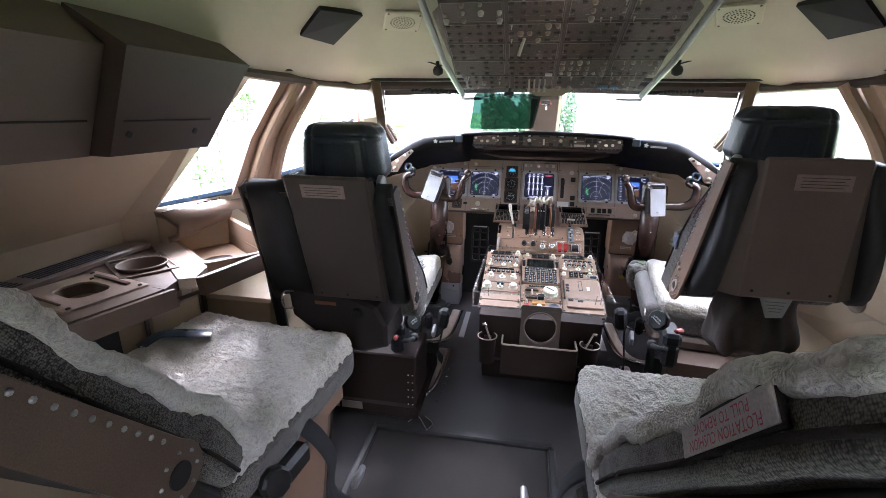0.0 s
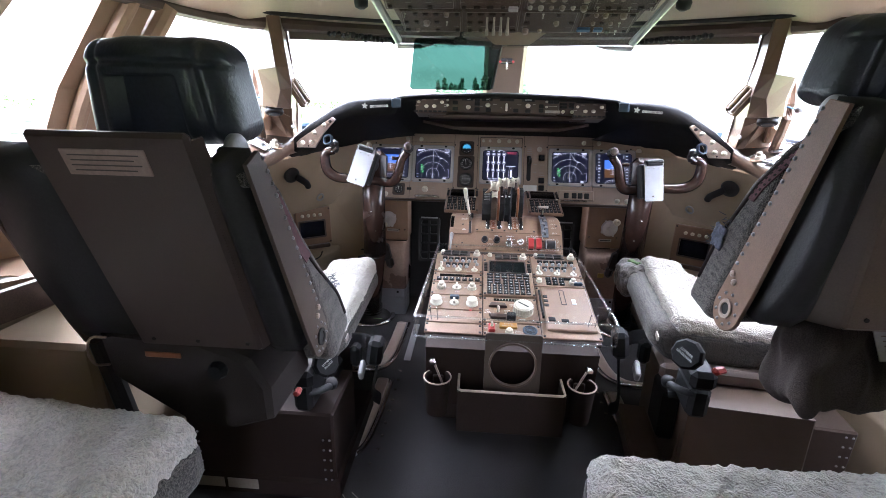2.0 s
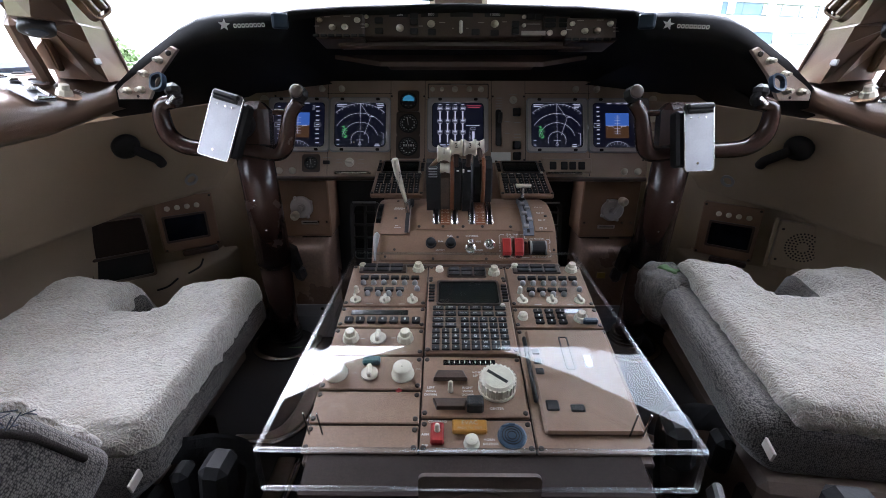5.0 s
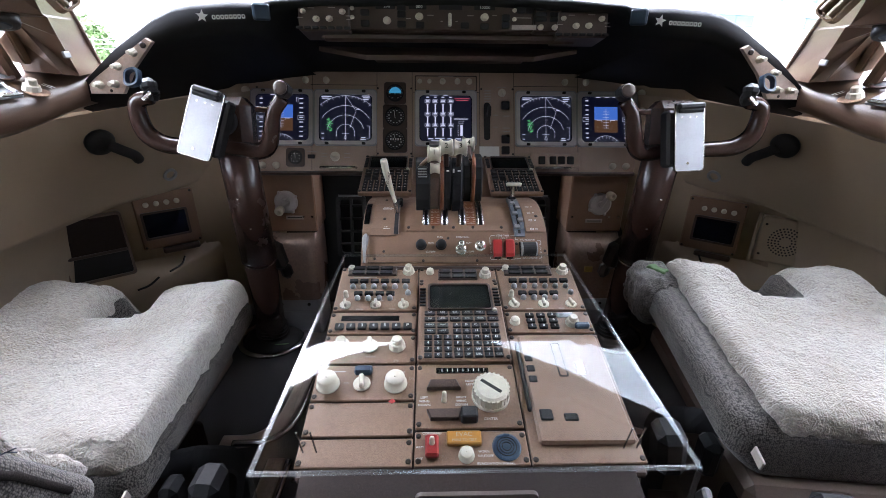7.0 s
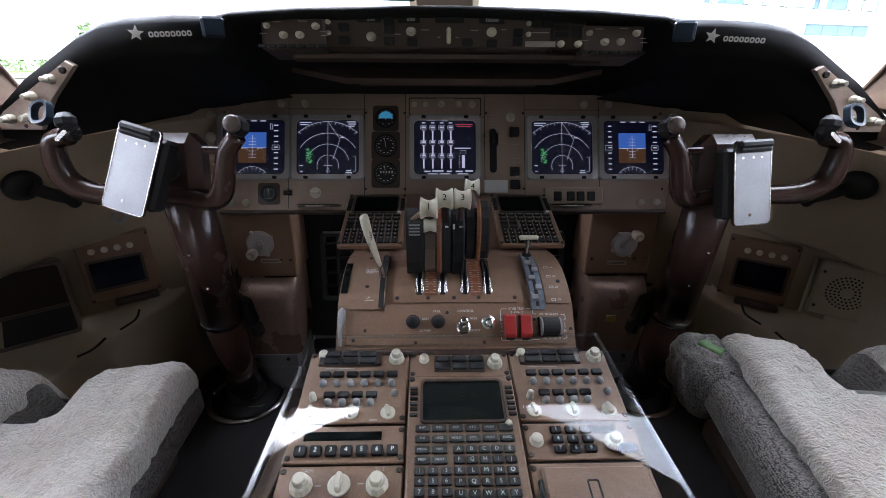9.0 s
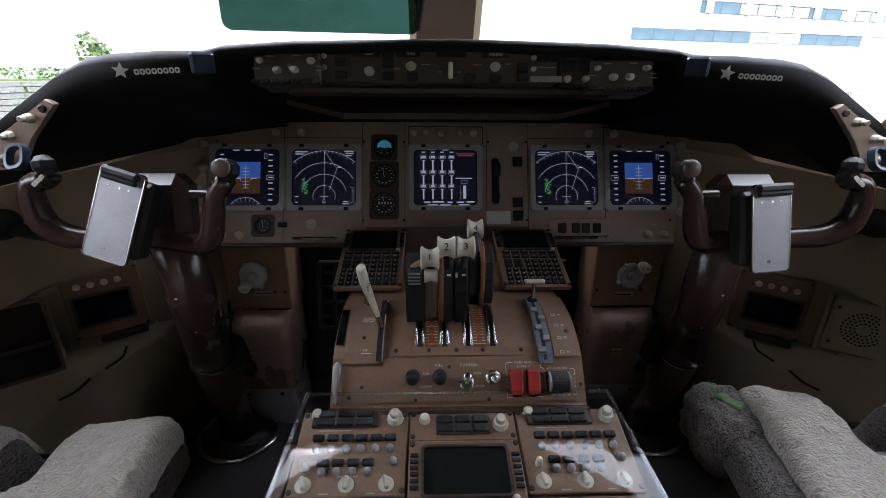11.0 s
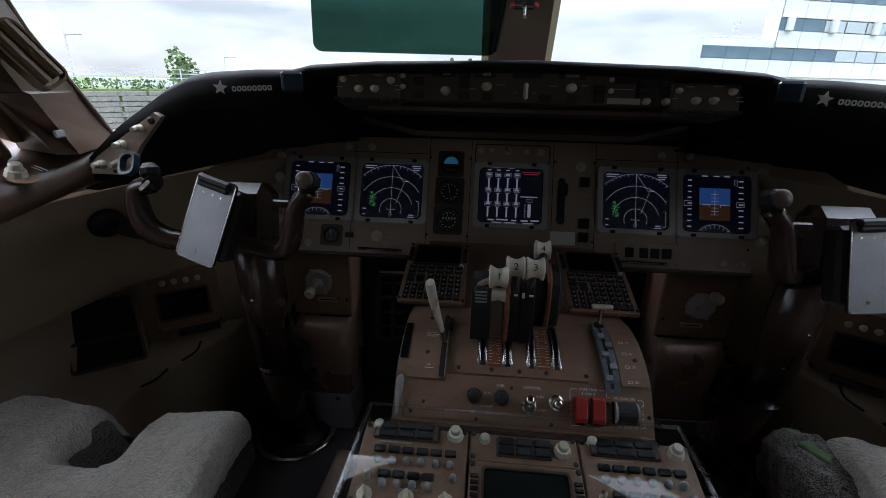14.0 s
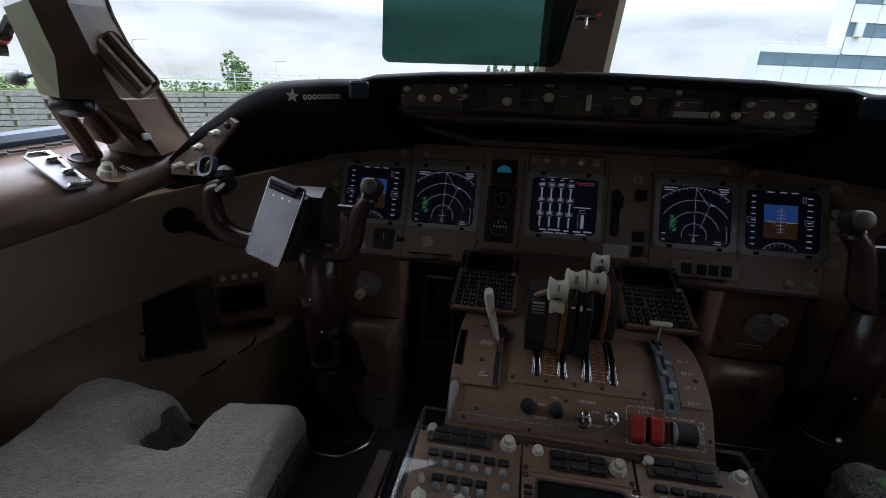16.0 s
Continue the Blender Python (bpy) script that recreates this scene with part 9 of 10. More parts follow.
        box(bm, (0, 0, 0), (0.008, 0.024, 0.005), pose(s * (1.28 + 0.085 * t), 2.09 - 0.24 * t, 0.934 - 0.020 * t, 0, s * 6, s * 19))
    tagged(part("slot", bm, BLACK, lv2), kind="stuff")
    # pillar mouldings, gasper lamp, fan, loudspeaker and cup holders
    pm = thing("pillar_fin", "tan moulded fin at the pillar's foot", "moulding", group="pillar fins")
    bm = B()
    add(bm, [(s * x, y, z) for x, y, z in ((0.905, 2.748, 1.086), (0.953, 2.776, 1.066), (0.978, 2.810, 1.028), (0.930, 2.800, 1.020), (0.915, 2.800, 1.090), (0.962, 2.826, 1.066), (0.985, 2.850, 1.028), (0.935, 2.850, 1.020))],
        [(0, 1, 2, 3), (4, 7, 6, 5), (0, 4, 5, 1), (1, 5, 6, 2), (2, 6, 7, 3), (3, 7, 4, 0)])
    bmesh.ops.bevel(bm, geom=list(bm.edges), offset=0.004, segments=2, affect="EDGES")
    part("fin", bm, TAN, pm)
    part("switch_block", box(B(), (0, 0, 0), (0.018, 0.006, 0.014), F(0.838, 2.800, 1.040, (-0.95, -0.20, 0.22)) @ pose(0, 0, 0.002, 90, 0, 0), 0.002), GREY, pm)
    ll = thing("pillar_lamp", "black oval reading lamp on the pillar", "lamp", F(0.850, 2.676, 1.102, (-0.15, -0.45, -0.88)), "pillar lamps")
    bm = B()
    lathe(bm, [(0.030, -0.012), (0.032, 0.004), (0.031, 0.010), (0.024, 0.012)], Matrix.Diagonal((1, 0.75, 1, 1)), 24)
    part("lamp_body", bm, RUBBER, ll, smooth=True)
    part("lens", lathe(B(), [(0.021, 0.0115), (0.016, 0.0135)], Matrix.Diagonal((1, 0.7, 1, 1)), 18), NAVY, ll)
    fn = thing("cockpit_fan", "small black cockpit fan clamped beside the window", "fan", pose(s * 1.030, 2.740, 1.200, 90, 0, s * 35), "cockpit fans")
    bm = B()
    frame_ring(bm, [(0.034 * math.cos(radians(a)), 0.024 * math.sin(radians(a))) for a in range(0, 360, 15)], [(0.029 * math.cos(radians(a)), 0.019 * math.sin(radians(a))) for a in range(0, 360, 15)], 0.012)
    part("guard_ring", bm, RUBBER, fn)
    bm = B()
    lathe(bm, [(0.020, 0.0), (0.022, 0.014), (0.012, 0.026)], Matrix.Diagonal((1, 0.75, 1, 1)), 16)
    part("motor", bm, NAVY, fn, smooth=True)
    bm = B()
    tube(bm, [(-s * 0.01, 0.0, 0.01), (-s * 0.055, 0.012, 0.0), (-s * 0.085, 0.030, -0.01)], 0.010, 8)
    box(bm, (-s * 0.05, 0.012, 0.002), (0.03, 0.02, 0.02), None, 0.004)
    part("clamp_arm", bm, BLACK, fn)
    part("red_sleeve", cyl(B(), (-s * 0.026, 0.004, 0.006), (-s * 0.048, 0.010, 0.002), 0.012), RED, fn)
    mc = thing("hand_microphone", "small grey microphone head on a blue wire", "microphone", Matrix.Translation((s * 0.934, 2.668, 1.142)), "microphones")
    bm = B()
    lathe(bm, [(0.004, -0.014), (0.012, -0.008), (0.012, 0.006), (0.006, 0.014)], Matrix.Rotation(radians(90), 4, "Y"), 12)
    part("capsule", bm, GREY, mc, smooth=True)
    bm = B()
    tube(bm, curve_points([(-s * 0.01, 0, 0), (-s * 0.03, 0.01, 0.006), (-s * 0.055, 0.03, 0.006)], 5), 0.003, 6)
    part("wire", bm, BLUE_P, mc)
    ch = thing("pillar_cup_holder", "tan two-slot pen holder on the pillar", "pen holder", F(0.775, 2.712, 1.163, (-0.90, -0.36, 0.22), s * 148), "pillar pen holders")
    frame_ring(bm := B(), rrect(0.048, 0.100, 0.014), rrect(0.041, 0.092, 0.011), 0.020)
    part("frame", bm, STRAW_B, ch, "tan moulded frame")
    bm = B()
    for dx in (-0.012, 0.012):
        part("slot_tube", tube(B(), [(dx * 0.9, -0.046, 0.012), (dx * 0.9, 0.040, 0.012)], 0.0105, 12), STRAW_B, ch)
    part("inside", prism(B(), rrect(0.038, 0.076, 0.008), 0.003, None, 0.001), BROWN_D, ch)
    sw = thing("window_latch", "black window crank bar on the sill", "latch", pose(s * 1.14, 2.60, 0.985, 0, s * 10, s * 20), "window latches")
    part("bar", box(B(), (0, 0, 0), (0.02, 0.07, 0.014), None, 0.005), BLACK, sw)

# ---- rear left: console, bins ----
cs = thing("side_console", "brown side console with recesses, cup well and drawer", "console")
IN = [(-1.16, 0.20), (-1.14, 1.20), (-1.06, 1.50), (-0.985, 1.85)]


def around(hole, outer):
    """Points of the outline outer, seen from the hole's centre in the directions of the hole's points."""
    cx, cy = sum(p[0] for p in hole) / len(hole), sum(p[1] for p in hole) / len(hole)
    out = []
    for hx_, hy_ in hole:
        d, best = Vector((hx_ - cx, hy_ - cy)), 9.0
        for a, b in zip(outer, outer[1:] + outer[:1]):
            e, f = Vector((b[0] - a[0], b[1] - a[1])), Vector((a[0] - cx, a[1] - cy))
            den = d.x * e.y - d.y * e.x
            if abs(den) > 1e-9:
                t, u = (f.x * e.y - f.y * e.x) / den, (f.x * d.y - f.y * d.x) / den
                if t > 0 and -1e-6 <= u <= 1 + 1e-6:
                    best = min(best, t)
        out.append((cx + d.x * best, cy + d.y * best))
    return out


def turned(pts, cx, cy, deg):
    a = radians(deg)
    return [(cx + x * math.cos(a) - y * math.sin(a), cy + x * math.sin(a) + y * math.cos(a)) for x, y in pts]


bm = B()
prism(bm, [(-1.16, 0.2), (-1.135, 1.26), (-1.535, 1.26), (-1.535, 0.2)], 0.03, None, 0.757)
hole = turned(rrect(0.128, 0.100, 0.036, 8), -1.275, 1.432, -14)
frame_ring(bm, around(hole, [(-1.135, 1.26), (-1.07, 1.49), (-1.535, 1.58), (-1.535, 1.26)]), hole, 0.03, None, 0.757)
hole = [(-1.283 + 0.070 * math.cos(radians(6 * k)), 1.648 + 0.070 * math.sin(radians(6 * k))) for k in range(60)]
frame_ring(bm, around(hole, [(-1.07, 1.49), (-1.085, 1.56), (-1.456, 1.872), (-1.535, 1.872), (-1.535, 1.58)]), hole, 0.03, None, 0.757)
slab(bm, [[(x + 0.004, y, 0.787), (x + 0.010, y, 0.735)] for x, y in IN[:3]], -0.02)
part("counter", bm, BROWN_M, cs, "worn dark brown counter top")
bm = B()
slab(bm, [[(-1.22, 0.2, 0.73), (-1.22, 0.2, 0.0)], [(-1.20, 1.3, 0.73), (-1.20, 1.3, 0.0)], [(-1.13, 1.62, 0.73), (-1.13, 1.62, 0.0)], [(-1.30, 1.86, 0.73), (-1.30, 1.86, 0.0)]], 0.02)
part("front_panel", bm, BEIGE, cs)
dr = part("drawer", box(B(), (0, 0, 0), (0.16, 0.10, 0.018), face_frame((-1.125, 1.575, 0.655), (0.95, -0.28, 0)), 0.006), BEIGE, cs, "small beige locker door")
bm = B()
frame_ring(bm, rrect(0.185, 0.125, 0.012), rrect(0.165, 0.105, 0.010), 0.008, face_frame((-1.125, 1.575, 0.655), (0.95, -0.28, 0)), 0.0)
part("locker_frame", bm, BROWN_D, dr)
for y in (0.055, -0.055):
    part("latch", lathe(B(), [(0.009, 0.0), (0.007, 0.014)], face_frame((-1.125, 1.575, 0.655), (0.95, -0.28, 0)) @ Matrix.Translation((0.0, y, 0.008)), 12), BROWN_D, dr)
# Solid black block imitates the shade inside an open bay.
bm = B()
box(bm, (0, 0, 0), (0.20, 0.13, 0.02), face_frame((-1.19, 1.33, 0.63), (0.98, -0.1, 0)), 0.01)
part("bay_shade_block", bm, BLACK, cs)
# plate with a cut-out
pm_ = pose(-1.275, 1.432, 0.787, 0, 0, -14)
plt = part("hatch_plate", frame_ring(B(), rrect(0.245, 0.215, 0.006, 8), rrect(0.130, 0.102, 0.037, 8), 0.006), STEEL_BROWN, cs, "worn brown plate with a dark cut-out", pm_)
part("cut_out", prism(B(), rrect(0.15, 0.12, 0.038), 0.004, None, -0.075), BLACK, plt)
part("inner_shelf", prism(B(), rrect(0.062, 0.096, 0.02, cx=0.033, cy=0.0), 0.004, None, -0.028), STEEL_BROWN, plt)
part("hatch_bar", box(B(), (0.0, 0.080, 0.009), (0.15, 0.014, 0.006), None, 0.002), BROWN_M, plt)
part("hatch_edge", box(B(), (-0.02, -0.088, 0.008), (0.18, 0.008, 0.005), None, 0.002), BROWN_M, plt)
screws(plt, [(-0.11, -0.09), (0.11, -0.09), (-0.11, 0.09), (0.11, 0.09), (-0.06, 0.06)], 0.007, 0.006)
# round cup well in a tray
ct = part("cup_frame", frame_ring(B(), rrect(0.215, 0.165, 0.012, 5), rrect(0.195, 0.147, 0.010, 5), 0.008), BROWN_M, cs, "raised rim round the cup well", pose(-1.283, 1.648, 0.786, 0, 0, -34))
bm = B()
lathe(bm, [(0.070, 0.006), (0.074, 0.012), (0.071, 0.014), (0.067, 0.010), (0.060, -0.085), (0.0, -0.086)], Matrix.Translation((0, 0, 0)), 40, False)
part("cup_well", bm, BROWN_M, ct, "deep round cup well", smooth=True)
part("steel_strip", prism(B(), [(-1.083, 1.562), (-1.045, 1.585), (-1.075, 1.68), (-1.428, 1.945), (-1.455, 1.876)], 0.034, None, 0.757), STEEL_BROWN, cs, "bare worn metal strip")
bm = B()
slab(bm, [[(-1.045, 1.585, 0.79), (-1.035, 1.585, 0.735)], [(-0.985, 1.875, 0.79), (-0.975, 1.875, 0.735)]], -0.03)
part("front_lip", bm, BROWN_M, cs)
# tan tray with two cup holes
ty = thing("cup_tray", "tan moulded tray with two cup holes", "tray", pose(-1.2075, 1.912, 0.735, 0, 0, -37.7))
bm = B()
frame_ring(bm, rrect(0.417, 0.225, 0.03, 6), rrect(0.375, 0.185, 0.028, 6), 0.055)
box(bm, (-0.02, 0.104, 0.07), (0.37, 0.018, 0.10), None, 0.008)
box(bm, (-0.200, 0.0, 0.065), (0.018, 0.20, 0.09), None, 0.008)
part("rim", bm, TAN, ty)
part("tray_floor", prism(B(), rrect(0.40, 0.21, 0.03, 6), 0.010, None, -0.002), TAN, ty)
for x, y, r in ((0.060, -0.013, 0.052), (0.120, -0.062, 0.030)):
    bm = B()
    frame_ring(bm, [((r + 0.005) * math.cos(radians(a)) + x, (r + 0.005) * math.sin(radians(a)) + y) for a in range(0, 360, 15)], [(r * math.cos(radians(a)) + x, r * math.sin(radians(a)) + y) for a in range(0, 360, 15)], 0.005, None, 0.008)
    hole = part("cup_hole", bm, TAN, ty)
    part("hole_floor", lathe(B(), [(r, 0.0085), (r, 0.0095)], Matrix.Translation((x, y, 0)), 20), BROWN_D, hole)
# raised ledge with louvres along the wall
lg = thing("louvre_ledge", "brown louvred ledge along the side wall", "ledge")
part("ledge_body", box(B(), (-1.475, 1.02, 0.797), (0.13, 1.62, 0.024), None, 0.006), BROWN_M, lg)
for y in (1.27, 1.57):
    for k in range(6):
        part("louvre_slot", box(B(), (-1.425 - 0.017 * k, y, 0.8095), (0.008, 0.26, 0.003), None, 0.001), BLACK, lg)
# overhead bins on the slanted wall
for nm, y0, y1, dx, mat, lab in (("wall_bin", -0.6, 1.36, 0.05, TAUPE, "dark brown closed wall bin with a seam"), ("wall_bin", 1.365, 1.70, 0.0, BROWN_D, "dark brown wall bin with a slanted end")):
    wb = thing(nm, lab, "bin", group="wall bins")
    bm = B()
    q0 = [(-1.03 - dx, 1.165), (-0.935 - dx, 1.40), (-1.10, 1.50), (-1.42, 1.17)]
    lean_y = 0.11 if mat is BROWN_D else 0.0
    v = [(x, y0, z) for x, z in q0] + [(x, y1 + lean_y * (z - 1.165) / 0.235, z) for x, z in q0]
    add(bm, v, [(0, 1, 2, 3), (7, 6, 5, 4), (0, 4, 5, 1), (1, 5, 6, 2), (2, 6, 7, 3), (3, 7, 4, 0)])
    part("bin_front", bm, mat, wb)
    bm = B()
    nrm = Vector((0.235, 0, -0.095)).normalized()
    for yy in ((y0 + 0.02, y1 - 0.02),):
        a, b = Vector((-1.03 - dx + 0.032, yy[0], 1.245)) + nrm * 0.002, Vector((-1.03 - dx + 0.032, yy[1], 1.245)) + nrm * 0.002
        tube(bm, [a, b], 0.0025, 6)
    part("seam", bm, BLACK, wb)
    if mat is BROWN_D:
        bm = B()
        for y in (1.40, 1.62):
            lathe(bm, [(0.008, 0.0), (0.008, 0.004)], face_frame((-1.005, y, 1.215), nrm), 12)
        part("latch", bm, BLACK, wb)
bm = B()
for z, r in ((1.145, 0.016), (1.095, 0.014)):
    lathe(bm, [(r, 0.0), (r, 0.006)], face_frame((-1.37 + (1.145 - z) * 0.8 * -1, 1.60, z), (0.77, -0.05, -0.63)), 16)
tagged(part("wall_socket", bm, BLACK, None), "black round sockets in the wall", "socket")
# inside of the curtain wall behind the left seat
lb = thing("lower_locker", "tan low locker beside the pilot's seat", "locker")
bm = B()
box(bm, (-1.12, 2.02, 0.325), (0.28, 0.30, 0.55), None, 0.012)
part("locker_body", bm, BEIGE, lb)
bm = B()
tube(bm, [(-0.975, 1.875, 0.74), (-0.965, 1.93, 0.30), (-0.96, 1.96, 0.06)], 0.022, 8)
part("black_strip", bm, RUBBER, lb)

# ---- rear right ----
bx = thing("document_case", "dark case with blue and white documents", "case")
bm = B()
box(bm, (1.30, 2.10, 0.13), (0.30, 0.34, 0.16), None, 0.012)
part("case_body", bm, RUBBER, bx)
bm = B()
tube(bm, [(1.14, 1.92, 0.21), (1.14, 2.28, 0.21), (1.46, 2.28, 0.21)], 0.012, 8)
part("case_rim", bm, BROWN_D, bx)
for k in range(6):
    bk_ = thing("document", "blue and white printed document stack" if k % 2 else "white paper document in a case", "document", pose(1.31, 2.10, 0.245 + 0.030 * k, 6, -10, 4 * k - 8), "documents in the case")
    part("sheet_block", box(B(), (0, 0, 0), (0.22, 0.28, 0.024), None, 0.002), WHITE, bk_)
    if k % 2:
        part("cover", box(B(), (0, 0, 0.0135), (0.222, 0.282, 0.003), None, 0.001), BLUE_P, bk_)
tr = thing("foot_ramp", "brown sloped lining beside the pilot's seat", "lining")
bm = B()
slab(bm, [[(0.98, 2.75, 0.26), (1.28, 2.75, 0.32)], [(0.98, 2.45, 0.10), (1.28, 2.40, 0.14)], [(0.98, 2.30, 0.06), (1.28, 2.25, 0.06)]], 0.02)
part("ramp_sheet", bm, BROWN, tr)
fm = thing("side_mat", "dark grey mat with a steel-edged border", "mat")
part("mat_sheet", box(B(), (1.14, 1.95, FZ + 0.006), (0.46, 0.60, 0.012), None, 0.003), CARPET, fm)
bm = B()
tube(bm, [(0.90, 1.66, FZ + 0.012), (0.90, 2.26, FZ + 0.012), (1.38, 2.26, FZ + 0.012)], 0.012, 8)
part("border", bm, RUBBER, fm)


# ---- outside ----
GZ = -8.2
GRASS = material("grass_ground", (0.11, 0.15, 0.06), 0.95, grain=0.35, scale=2.0, bump=0.2, wear=(0.14, 0.14, 0.13), wear_at=0.55, wear_scale=0.05, specular=0.1)
bm = B()
add(bm, [(-3000, -3000, GZ), (3000, -3000, GZ), (3000, 4000, GZ), (-3000, 4000, GZ)], [(0, 1, 2, 3)])
setting("ground", bm, GRASS, "grass and paving far below the cockpit")
# White facade set to mid grey: its shade is put into the colour.
FACADE = material("shade_greyed_facade_panel", (0.50, 0.51, 0.52), 0.45, grain=0.04, scale=3.0, bump=0.0, wear_scale=0.4)
GLASS_B = material("blue_grey_window_glass", (0.075, 0.12, 0.16), 0.35, grain=0.2, scale=0.5, bump=0.0, wear_scale=0.3)
CURTAIN = material("pale_curtain", (0.32, 0.36, 0.39), 0.6, grain=0.1, scale=4.0, bump=0.0)
CONCRETE = material("weathered_timber_wall", (0.17, 0.165, 0.155), 0.85, grain=0.2, scale=6.0, bump=0.3, wear=(0.10, 0.095, 0.085), wear_at=0.56, wear_scale=0.8)
FAR_GREY = material("far_grey_metal", (0.42, 0.44, 0.46), 0.5, grain=0.05, scale=10, bump=0.0)
BEIGE_ST = material("beige_stone_front", (0.50, 0.45, 0.38), 0.7, grain=0.08, scale=4.0, bump=0.1)
LEAF = material("leaf_green", (0.10, 0.15, 0.06), 0.8, grain=0.4, scale=3.0, bump=0.0, specular=0.2)
# Poplar green paled so the colour carries the distant haze.
LEAF_HAZED = material("haze_lightened_leaf_green", (0.09, 0.14, 0.085), 0.8, grain=0.4, scale=3.0, bump=0.0, specular=0.2)
BARK = material("bark", (0.12, 0.09, 0.065), 0.9, grain=0.3, scale=8, bump=0.4)

# hotel building: floors of white panels and window bands
bl = thing("hotel_building", "white panelled building with long window bands", "building", kind="")
BP = Vector((25.0, 63.2, 0.0))
BD = Vector((0.955, 0.297, 0.0)).normalized()
BN = Vector((BD.y, -BD.x, 0.0))
BM = Matrix((BD, -BN, Vector((0, 0, 1)))).transposed().to_4x4()
BM.translation = BP
LEN, FH = 90.0, 3.35
# local x along the front, local y into the building, z up
FLOORS = [(k, GZ + 7.33 + k * FH) for k in range(1, 7)]


def start_x(k):
    return 0.0 if k < 2 else 10.2


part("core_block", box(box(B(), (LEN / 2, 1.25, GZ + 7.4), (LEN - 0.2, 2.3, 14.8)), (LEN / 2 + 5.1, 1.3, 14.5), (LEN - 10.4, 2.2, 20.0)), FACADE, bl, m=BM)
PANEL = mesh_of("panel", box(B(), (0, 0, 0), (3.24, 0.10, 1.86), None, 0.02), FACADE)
WIN = mesh_of("window", box(box(B(), (0, 0.03, 0), (3.26, 0.06, 1.40)), (0, 0, 0), (3.02, 0.05, 1.22)), GLASS_B)
CUR = mesh_of("window", box(B(), (0, 0.0, 0), (3.02, 0.10, 1.22)), CURTAIN)
brnd = random.Random(4)
for k, z in FLOORS:
    x = start_x(k) + 1.64
    while x < start_x(k) + 42:
        shared("panel", PANEL, bl, BM @ Matrix.Translation((x, -0.06, z + 0.95)))
        shared("window", WIN if brnd.random() < 0.62 else CUR, bl, BM @ Matrix.Translation((x, -0.02, z + 2.62)))
        x += 3.28
for k in range(12):
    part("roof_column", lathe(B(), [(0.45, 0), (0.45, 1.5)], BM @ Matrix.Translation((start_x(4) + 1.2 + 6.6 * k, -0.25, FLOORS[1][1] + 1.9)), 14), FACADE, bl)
bm = B()
for x in (4.2, 5.0):
    tube(bm, [(x, 0.5, FLOORS[0][1] + 3.2), (x, 0.5, FLOORS[0][1] + 6.4)], 0.04, 5)
for k in range(8):
    tube(bm, [(4.2, 0.5, FLOORS[0][1] + 3.3 + 0.4 * k), (5.0, 0.5, FLOORS[0][1] + 3.3 + 0.4 * k)], 0.03, 4)
part("roof_ladder", bm, FAR_GREY, bl, "thin steel access ladder", BM)
bm = B()
for z in (3.9, 4.4):
    tube(bm, [(1.0, 0.3, FLOORS[0][1] + z), (9.8, 0.3, FLOORS[0][1] + z)], 0.03, 4)
for k in range(6):
    tube(bm, [(1.0 + 1.5 * k, 0.3, FLOORS[0][1] + 3.2), (1.0 + 1.5 * k, 0.3, FLOORS[0][1] + 4.4)], 0.03, 4)
part("roof_railing", bm, FAR_GREY, bl, "thin roof railing", BM)
bm = B()
box(bm, (30.0, -3.0, GZ + 7.2), (30.0, 6.0, 2.6), None, 0.1)
box(bm, (22.0, -3.6, GZ + 3.0), (3.0, 4.0, 6.0), None, 0.1)
part("canopy", bm, BEIGE_ST, bl, "beige stone canopy", BM)
bm = B()
box(bm, (31.0, -1.0, GZ + 4.0), (14.0, 0.2, 3.6))
part("lobby_glazing", bm, GLASS_B, bl, "", BM)
bm = B()
for k in range(24):
    tube(bm, [(24.5 + 0.4 * k, -6.2, GZ + 5.4), (24.5 + 0.4 * k, -6.2, GZ + 6.4)], 0.04, 4)
tube(bm, [(24.5, -6.2, GZ + 6.4), (34.0, -6.2, GZ + 6.4)], 0.06, 4)
part("balcony_railing", bm, NAVY, bl, "dark blue balcony railing", BM)


def leaf_crown(bm, rnd, centre, size, n, leaf, gap=-0.28):
    """Many small leaf clumps, thinner outwards, with gaps."""
    for k in range(n):
        u = Vector((rnd.gauss(0, 1), rnd.gauss(0, 1), rnd.gauss(0, 1))).normalized() * rnd.uniform(0.35, 1.0) ** 0.6
        taper = 1.0
        p = Vector((centre[0] + u.x * size[0] * taper, centre[1] + u.y * size[1] * taper, centre[2] + u.z * size[2]))
        if noise.noise(p * 0.9) < gap:
            continue
        a, b = Vector((rnd.gauss(0, 1), rnd.gauss(0, 1), rnd.gauss(0, 1))).normalized(), Vector((rnd.gauss(0, 1), rnd.gauss(0, 1), rnd.gauss(0, 1))).normalized()
        r = leaf * rnd.uniform(0.6, 1.4)
        add(bm, [p + a * r, p + b * r, p - a * r * 0.8, p - b * r * 0.8], [(0, 1, 2, 3)])


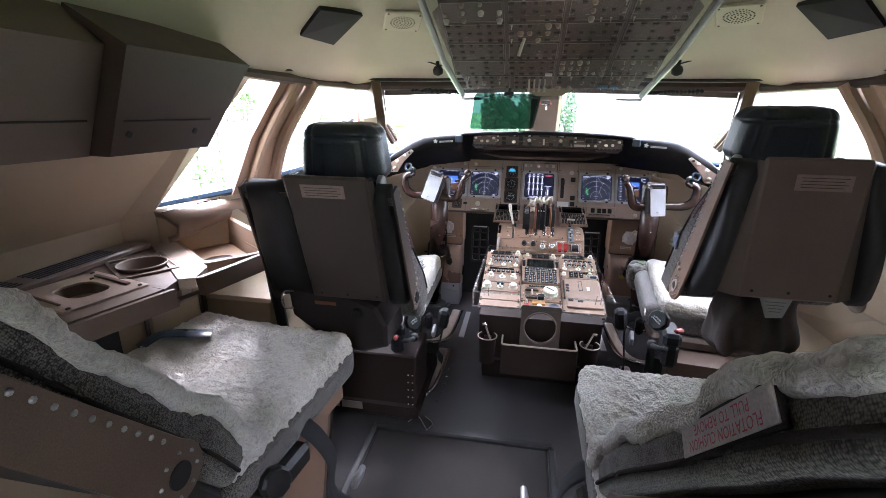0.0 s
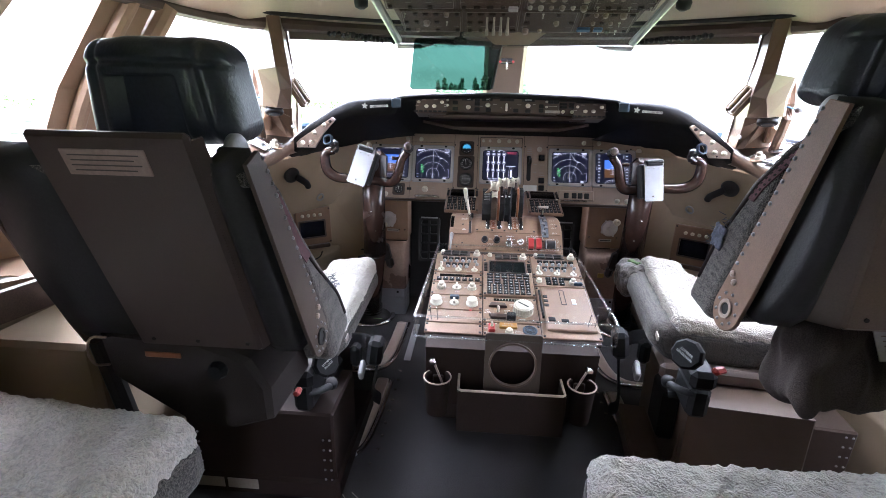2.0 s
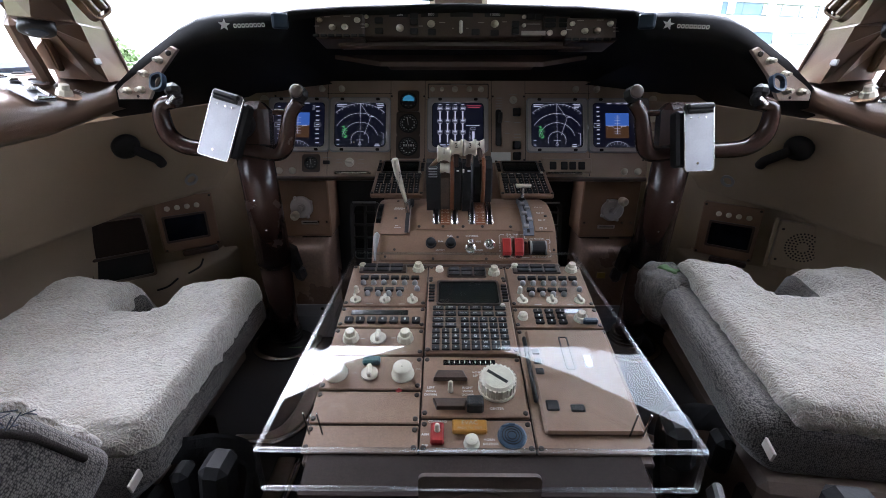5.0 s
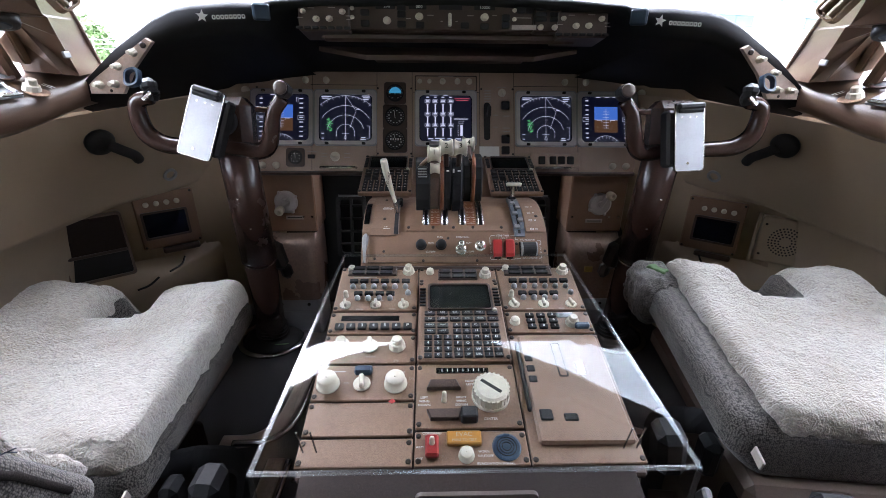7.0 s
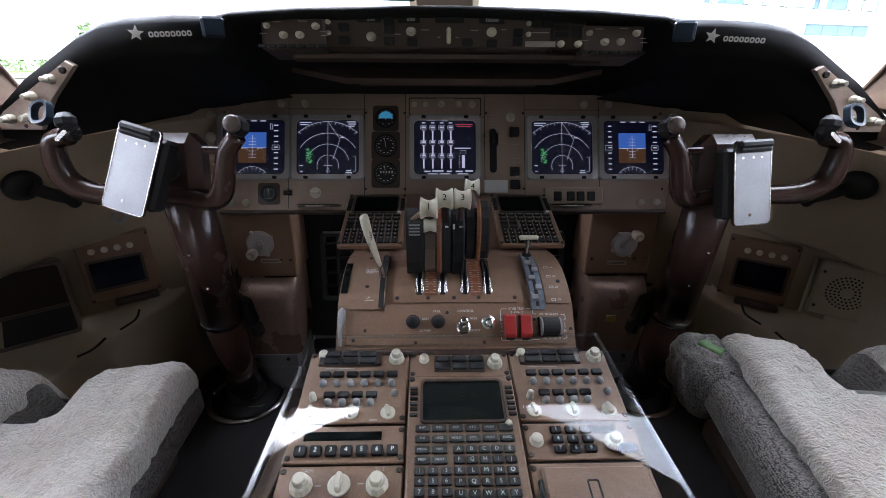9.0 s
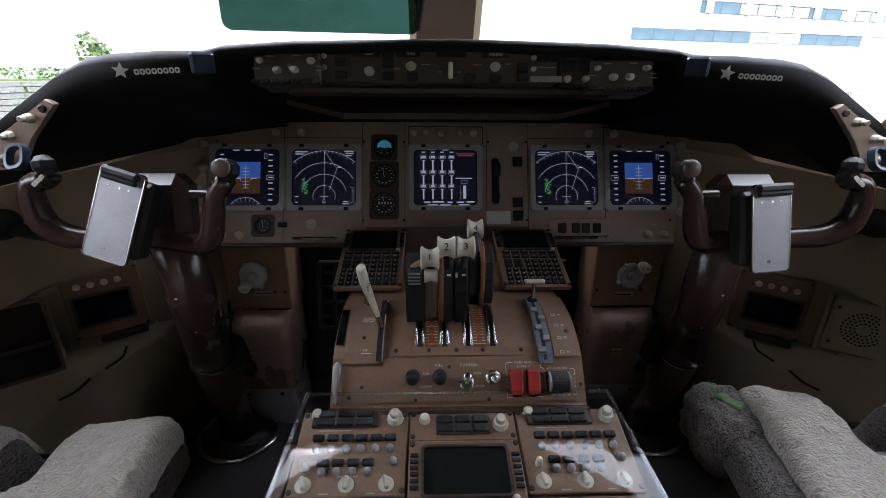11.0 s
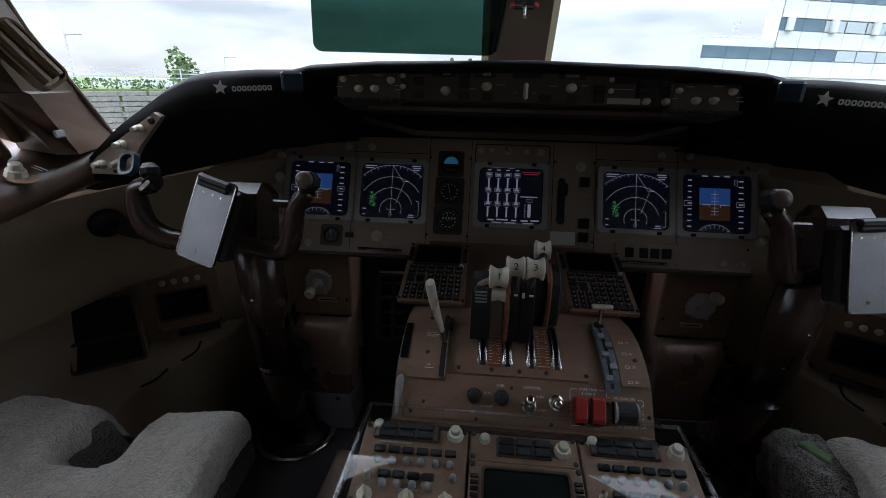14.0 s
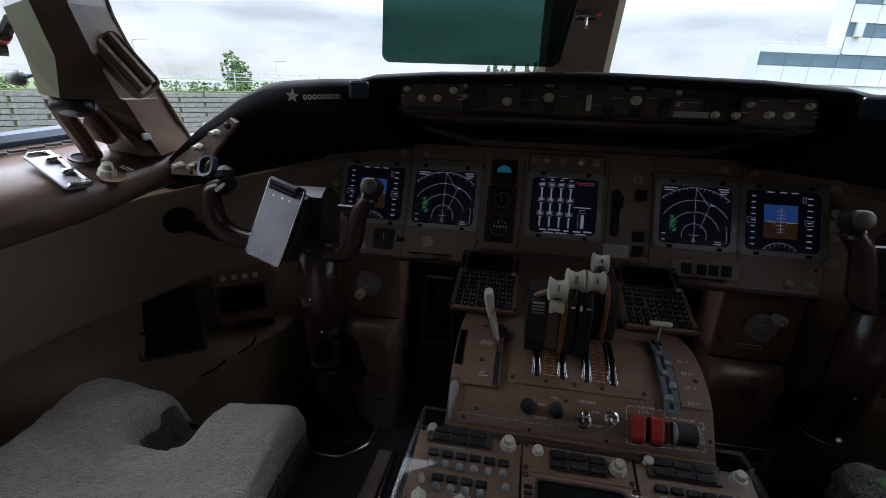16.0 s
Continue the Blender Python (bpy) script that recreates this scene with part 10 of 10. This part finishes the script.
def tree(x, y, h, w, seed, mat, poplar=False):
    rnd = random.Random(seed)
    tr_ = thing("poplar_tree" if poplar else "tree", "tall slender green poplar tree far off" if poplar else "leafy green tree beyond the fence", "tree", Matrix.Translation((x, y, GZ)), "poplar row" if poplar else "trees")
    bm = B()
    cyl(bm, (0, 0, 0), (0, 0, h * 0.8), h * 0.022, h * 0.006, 7)
    for k in range(7):
        a, z = rnd.uniform(0, 6.28), h * (0.25 + 0.07 * k)
        cyl(bm, (0, 0, z), (w * 0.5 * math.cos(a), w * 0.5 * math.sin(a), z + h * 0.12), h * 0.008, h * 0.003, 5)
    part("trunk", bm, BARK, tr_)
    bm = B()
    if poplar:
        for k in range(9):
            t = k / 8
            r = w * (0.55 * math.sin(math.pi * (0.14 + 0.80 * t)) + 0.08)
            leaf_crown(bm, rnd, (rnd.uniform(-0.12, 0.12) * w, 0, h * (0.10 + 0.86 * t)), (r, r, h * 0.095), 230, h * 0.021, -0.6)
    else:
        for k in range(11):
            a = rnd.uniform(0, 6.28)
            q = rnd.uniform(0, 0.55) * w
            leaf_crown(bm, rnd, (q * math.cos(a), q * math.sin(a), h * rnd.uniform(0.42, 0.86)), (w * 0.36, w * 0.36, h * 0.15), 150, h * 0.020)
    tagged(part("crown", bm, mat, tr_), kind="stuff")


prnd = random.Random(21)
for k in range(16):
    az = radians(-4.9 + 0.66 * k + prnd.uniform(-0.2, 0.2))
    d = 190 + prnd.uniform(-5, 5)
    tree(d * math.sin(az), d * math.cos(az), prnd.uniform(12.8, 17.8), 3.6, 40 + k, LEAF_HAZED, True)
for az, d, h, w, sd in ((-32.3, 62, 12.6, 3.4, 71), (22.5, 72, 8.6, 7.0, 73), (-52.5, 26, 5.6, 3.6, 76), (-55, 60, 9.4, 6.0, 78)):
    tree(d * math.sin(radians(az)), d * math.cos(radians(az)), h, w, sd, LEAF)

# embankment with a timber wall, hedge and fence to the left
em = thing("retaining_wall", "weathered timber plank retaining wall", "wall")
WA, WB = Vector((-60.0, 10.0, 0)), Vector((-16.0, 62.0, 0))
wd = (WB - WA).normalized()
wn_ = Vector((wd.y, -wd.x, 0))
WM = Matrix((wd, wn_ * -1, Vector((0, 0, 1)))).transposed().to_4x4()
WM.translation = WA + Vector((0, 0, 1.5))
wl_ = (WB - WA).length
part("earth_core", box(B(), (wl_ / 2, 6.2, GZ + 2.5), (wl_, 12.0, 8.2)), GRASS, em, m=WM)
PLK = mesh_of("plank", box(B(), (0, 0, 0), (5.8, 0.14, 0.42), None, 0.03), CONCRETE)
for r in range(-3, 14):
    for k in range(int(wl_ / 6)):
        shared("plank", PLK, em, WM @ Matrix.Translation((3 + 6 * k + (r % 2) * 2.2, 0.05 + 0.05 * (r % 2), GZ + 0.26 + 0.46 * r)))
hg = thing("hedge", "low green hedge on top of the wall", "hedge")
bm = B()
hr = random.Random(9)
for k in range(60):
    leaf_crown(bm, hr, (wl_ * k / 60, 1.6 + hr.uniform(-0.3, 0.3), GZ + 7.0), (1.1, 0.8, 0.6), 70, 0.16)
tagged(part("leaves", bm, LEAF, hg, m=WM), kind="stuff")
for k in range(9):
    bm = B()
    leaf_crown(bm, hr, (0, 0, 0), (1.5, 0.6, 1.1), 260, 0.14)
    bs = thing("wall_shrub", "green shrub growing against the timber wall", "shrub", WM @ Matrix.Translation((10 + 6.5 * k, -0.9, GZ + (1.6 if k % 2 else 3.2))), "wall shrubs")
    tagged(part("leaves", bm, LEAF, bs), kind="stuff")
fc = thing("road_fence", "thin grey roadside fence above the hedge", "fence")
for k in range(int(wl_ / 2.4)):
    part("post", box(B(), (2.4 * k, 2.6, GZ + 7.7), (0.10, 0.10, 1.5)), FAR_GREY, fc, m=WM)
for z in (7.6, 8.0, 8.4):
    part("rail", box(B(), (wl_ / 2, 2.6, GZ + z), (wl_, 0.06, 0.06)), FAR_GREY, fc, m=WM)
for az, d, h in ((-41.5, 70, 13.4), (-28.8, 90, 12.4)):
    lp = thing("street_lamp", "thin grey street lamp with a curved arm", "street lamp", Matrix.Translation((d * math.sin(radians(az)), d * math.cos(radians(az)), GZ)), "street lamps")
    bm = B()
    tube(bm, curve_points([(0, 0, 0), (0, 0, h - 0.6), (0.2, 0, h - 0.1), (1.3, 0, h)], 6), 0.09, 6)
    part("pole", bm, FAR_GREY, lp)
    part("lantern", box(B(), (1.6, 0, h), (0.8, 0.3, 0.16), None, 0.04), FAR_GREY, lp)
hs = thing("far_buildings", "low pale row of far buildings on the horizon", "building")
for k, (az, d, w, h) in enumerate(((-36, 160, 30, 8.6), (-26, 220, 40, 8.0), (8, 260, 50, 7.6))):
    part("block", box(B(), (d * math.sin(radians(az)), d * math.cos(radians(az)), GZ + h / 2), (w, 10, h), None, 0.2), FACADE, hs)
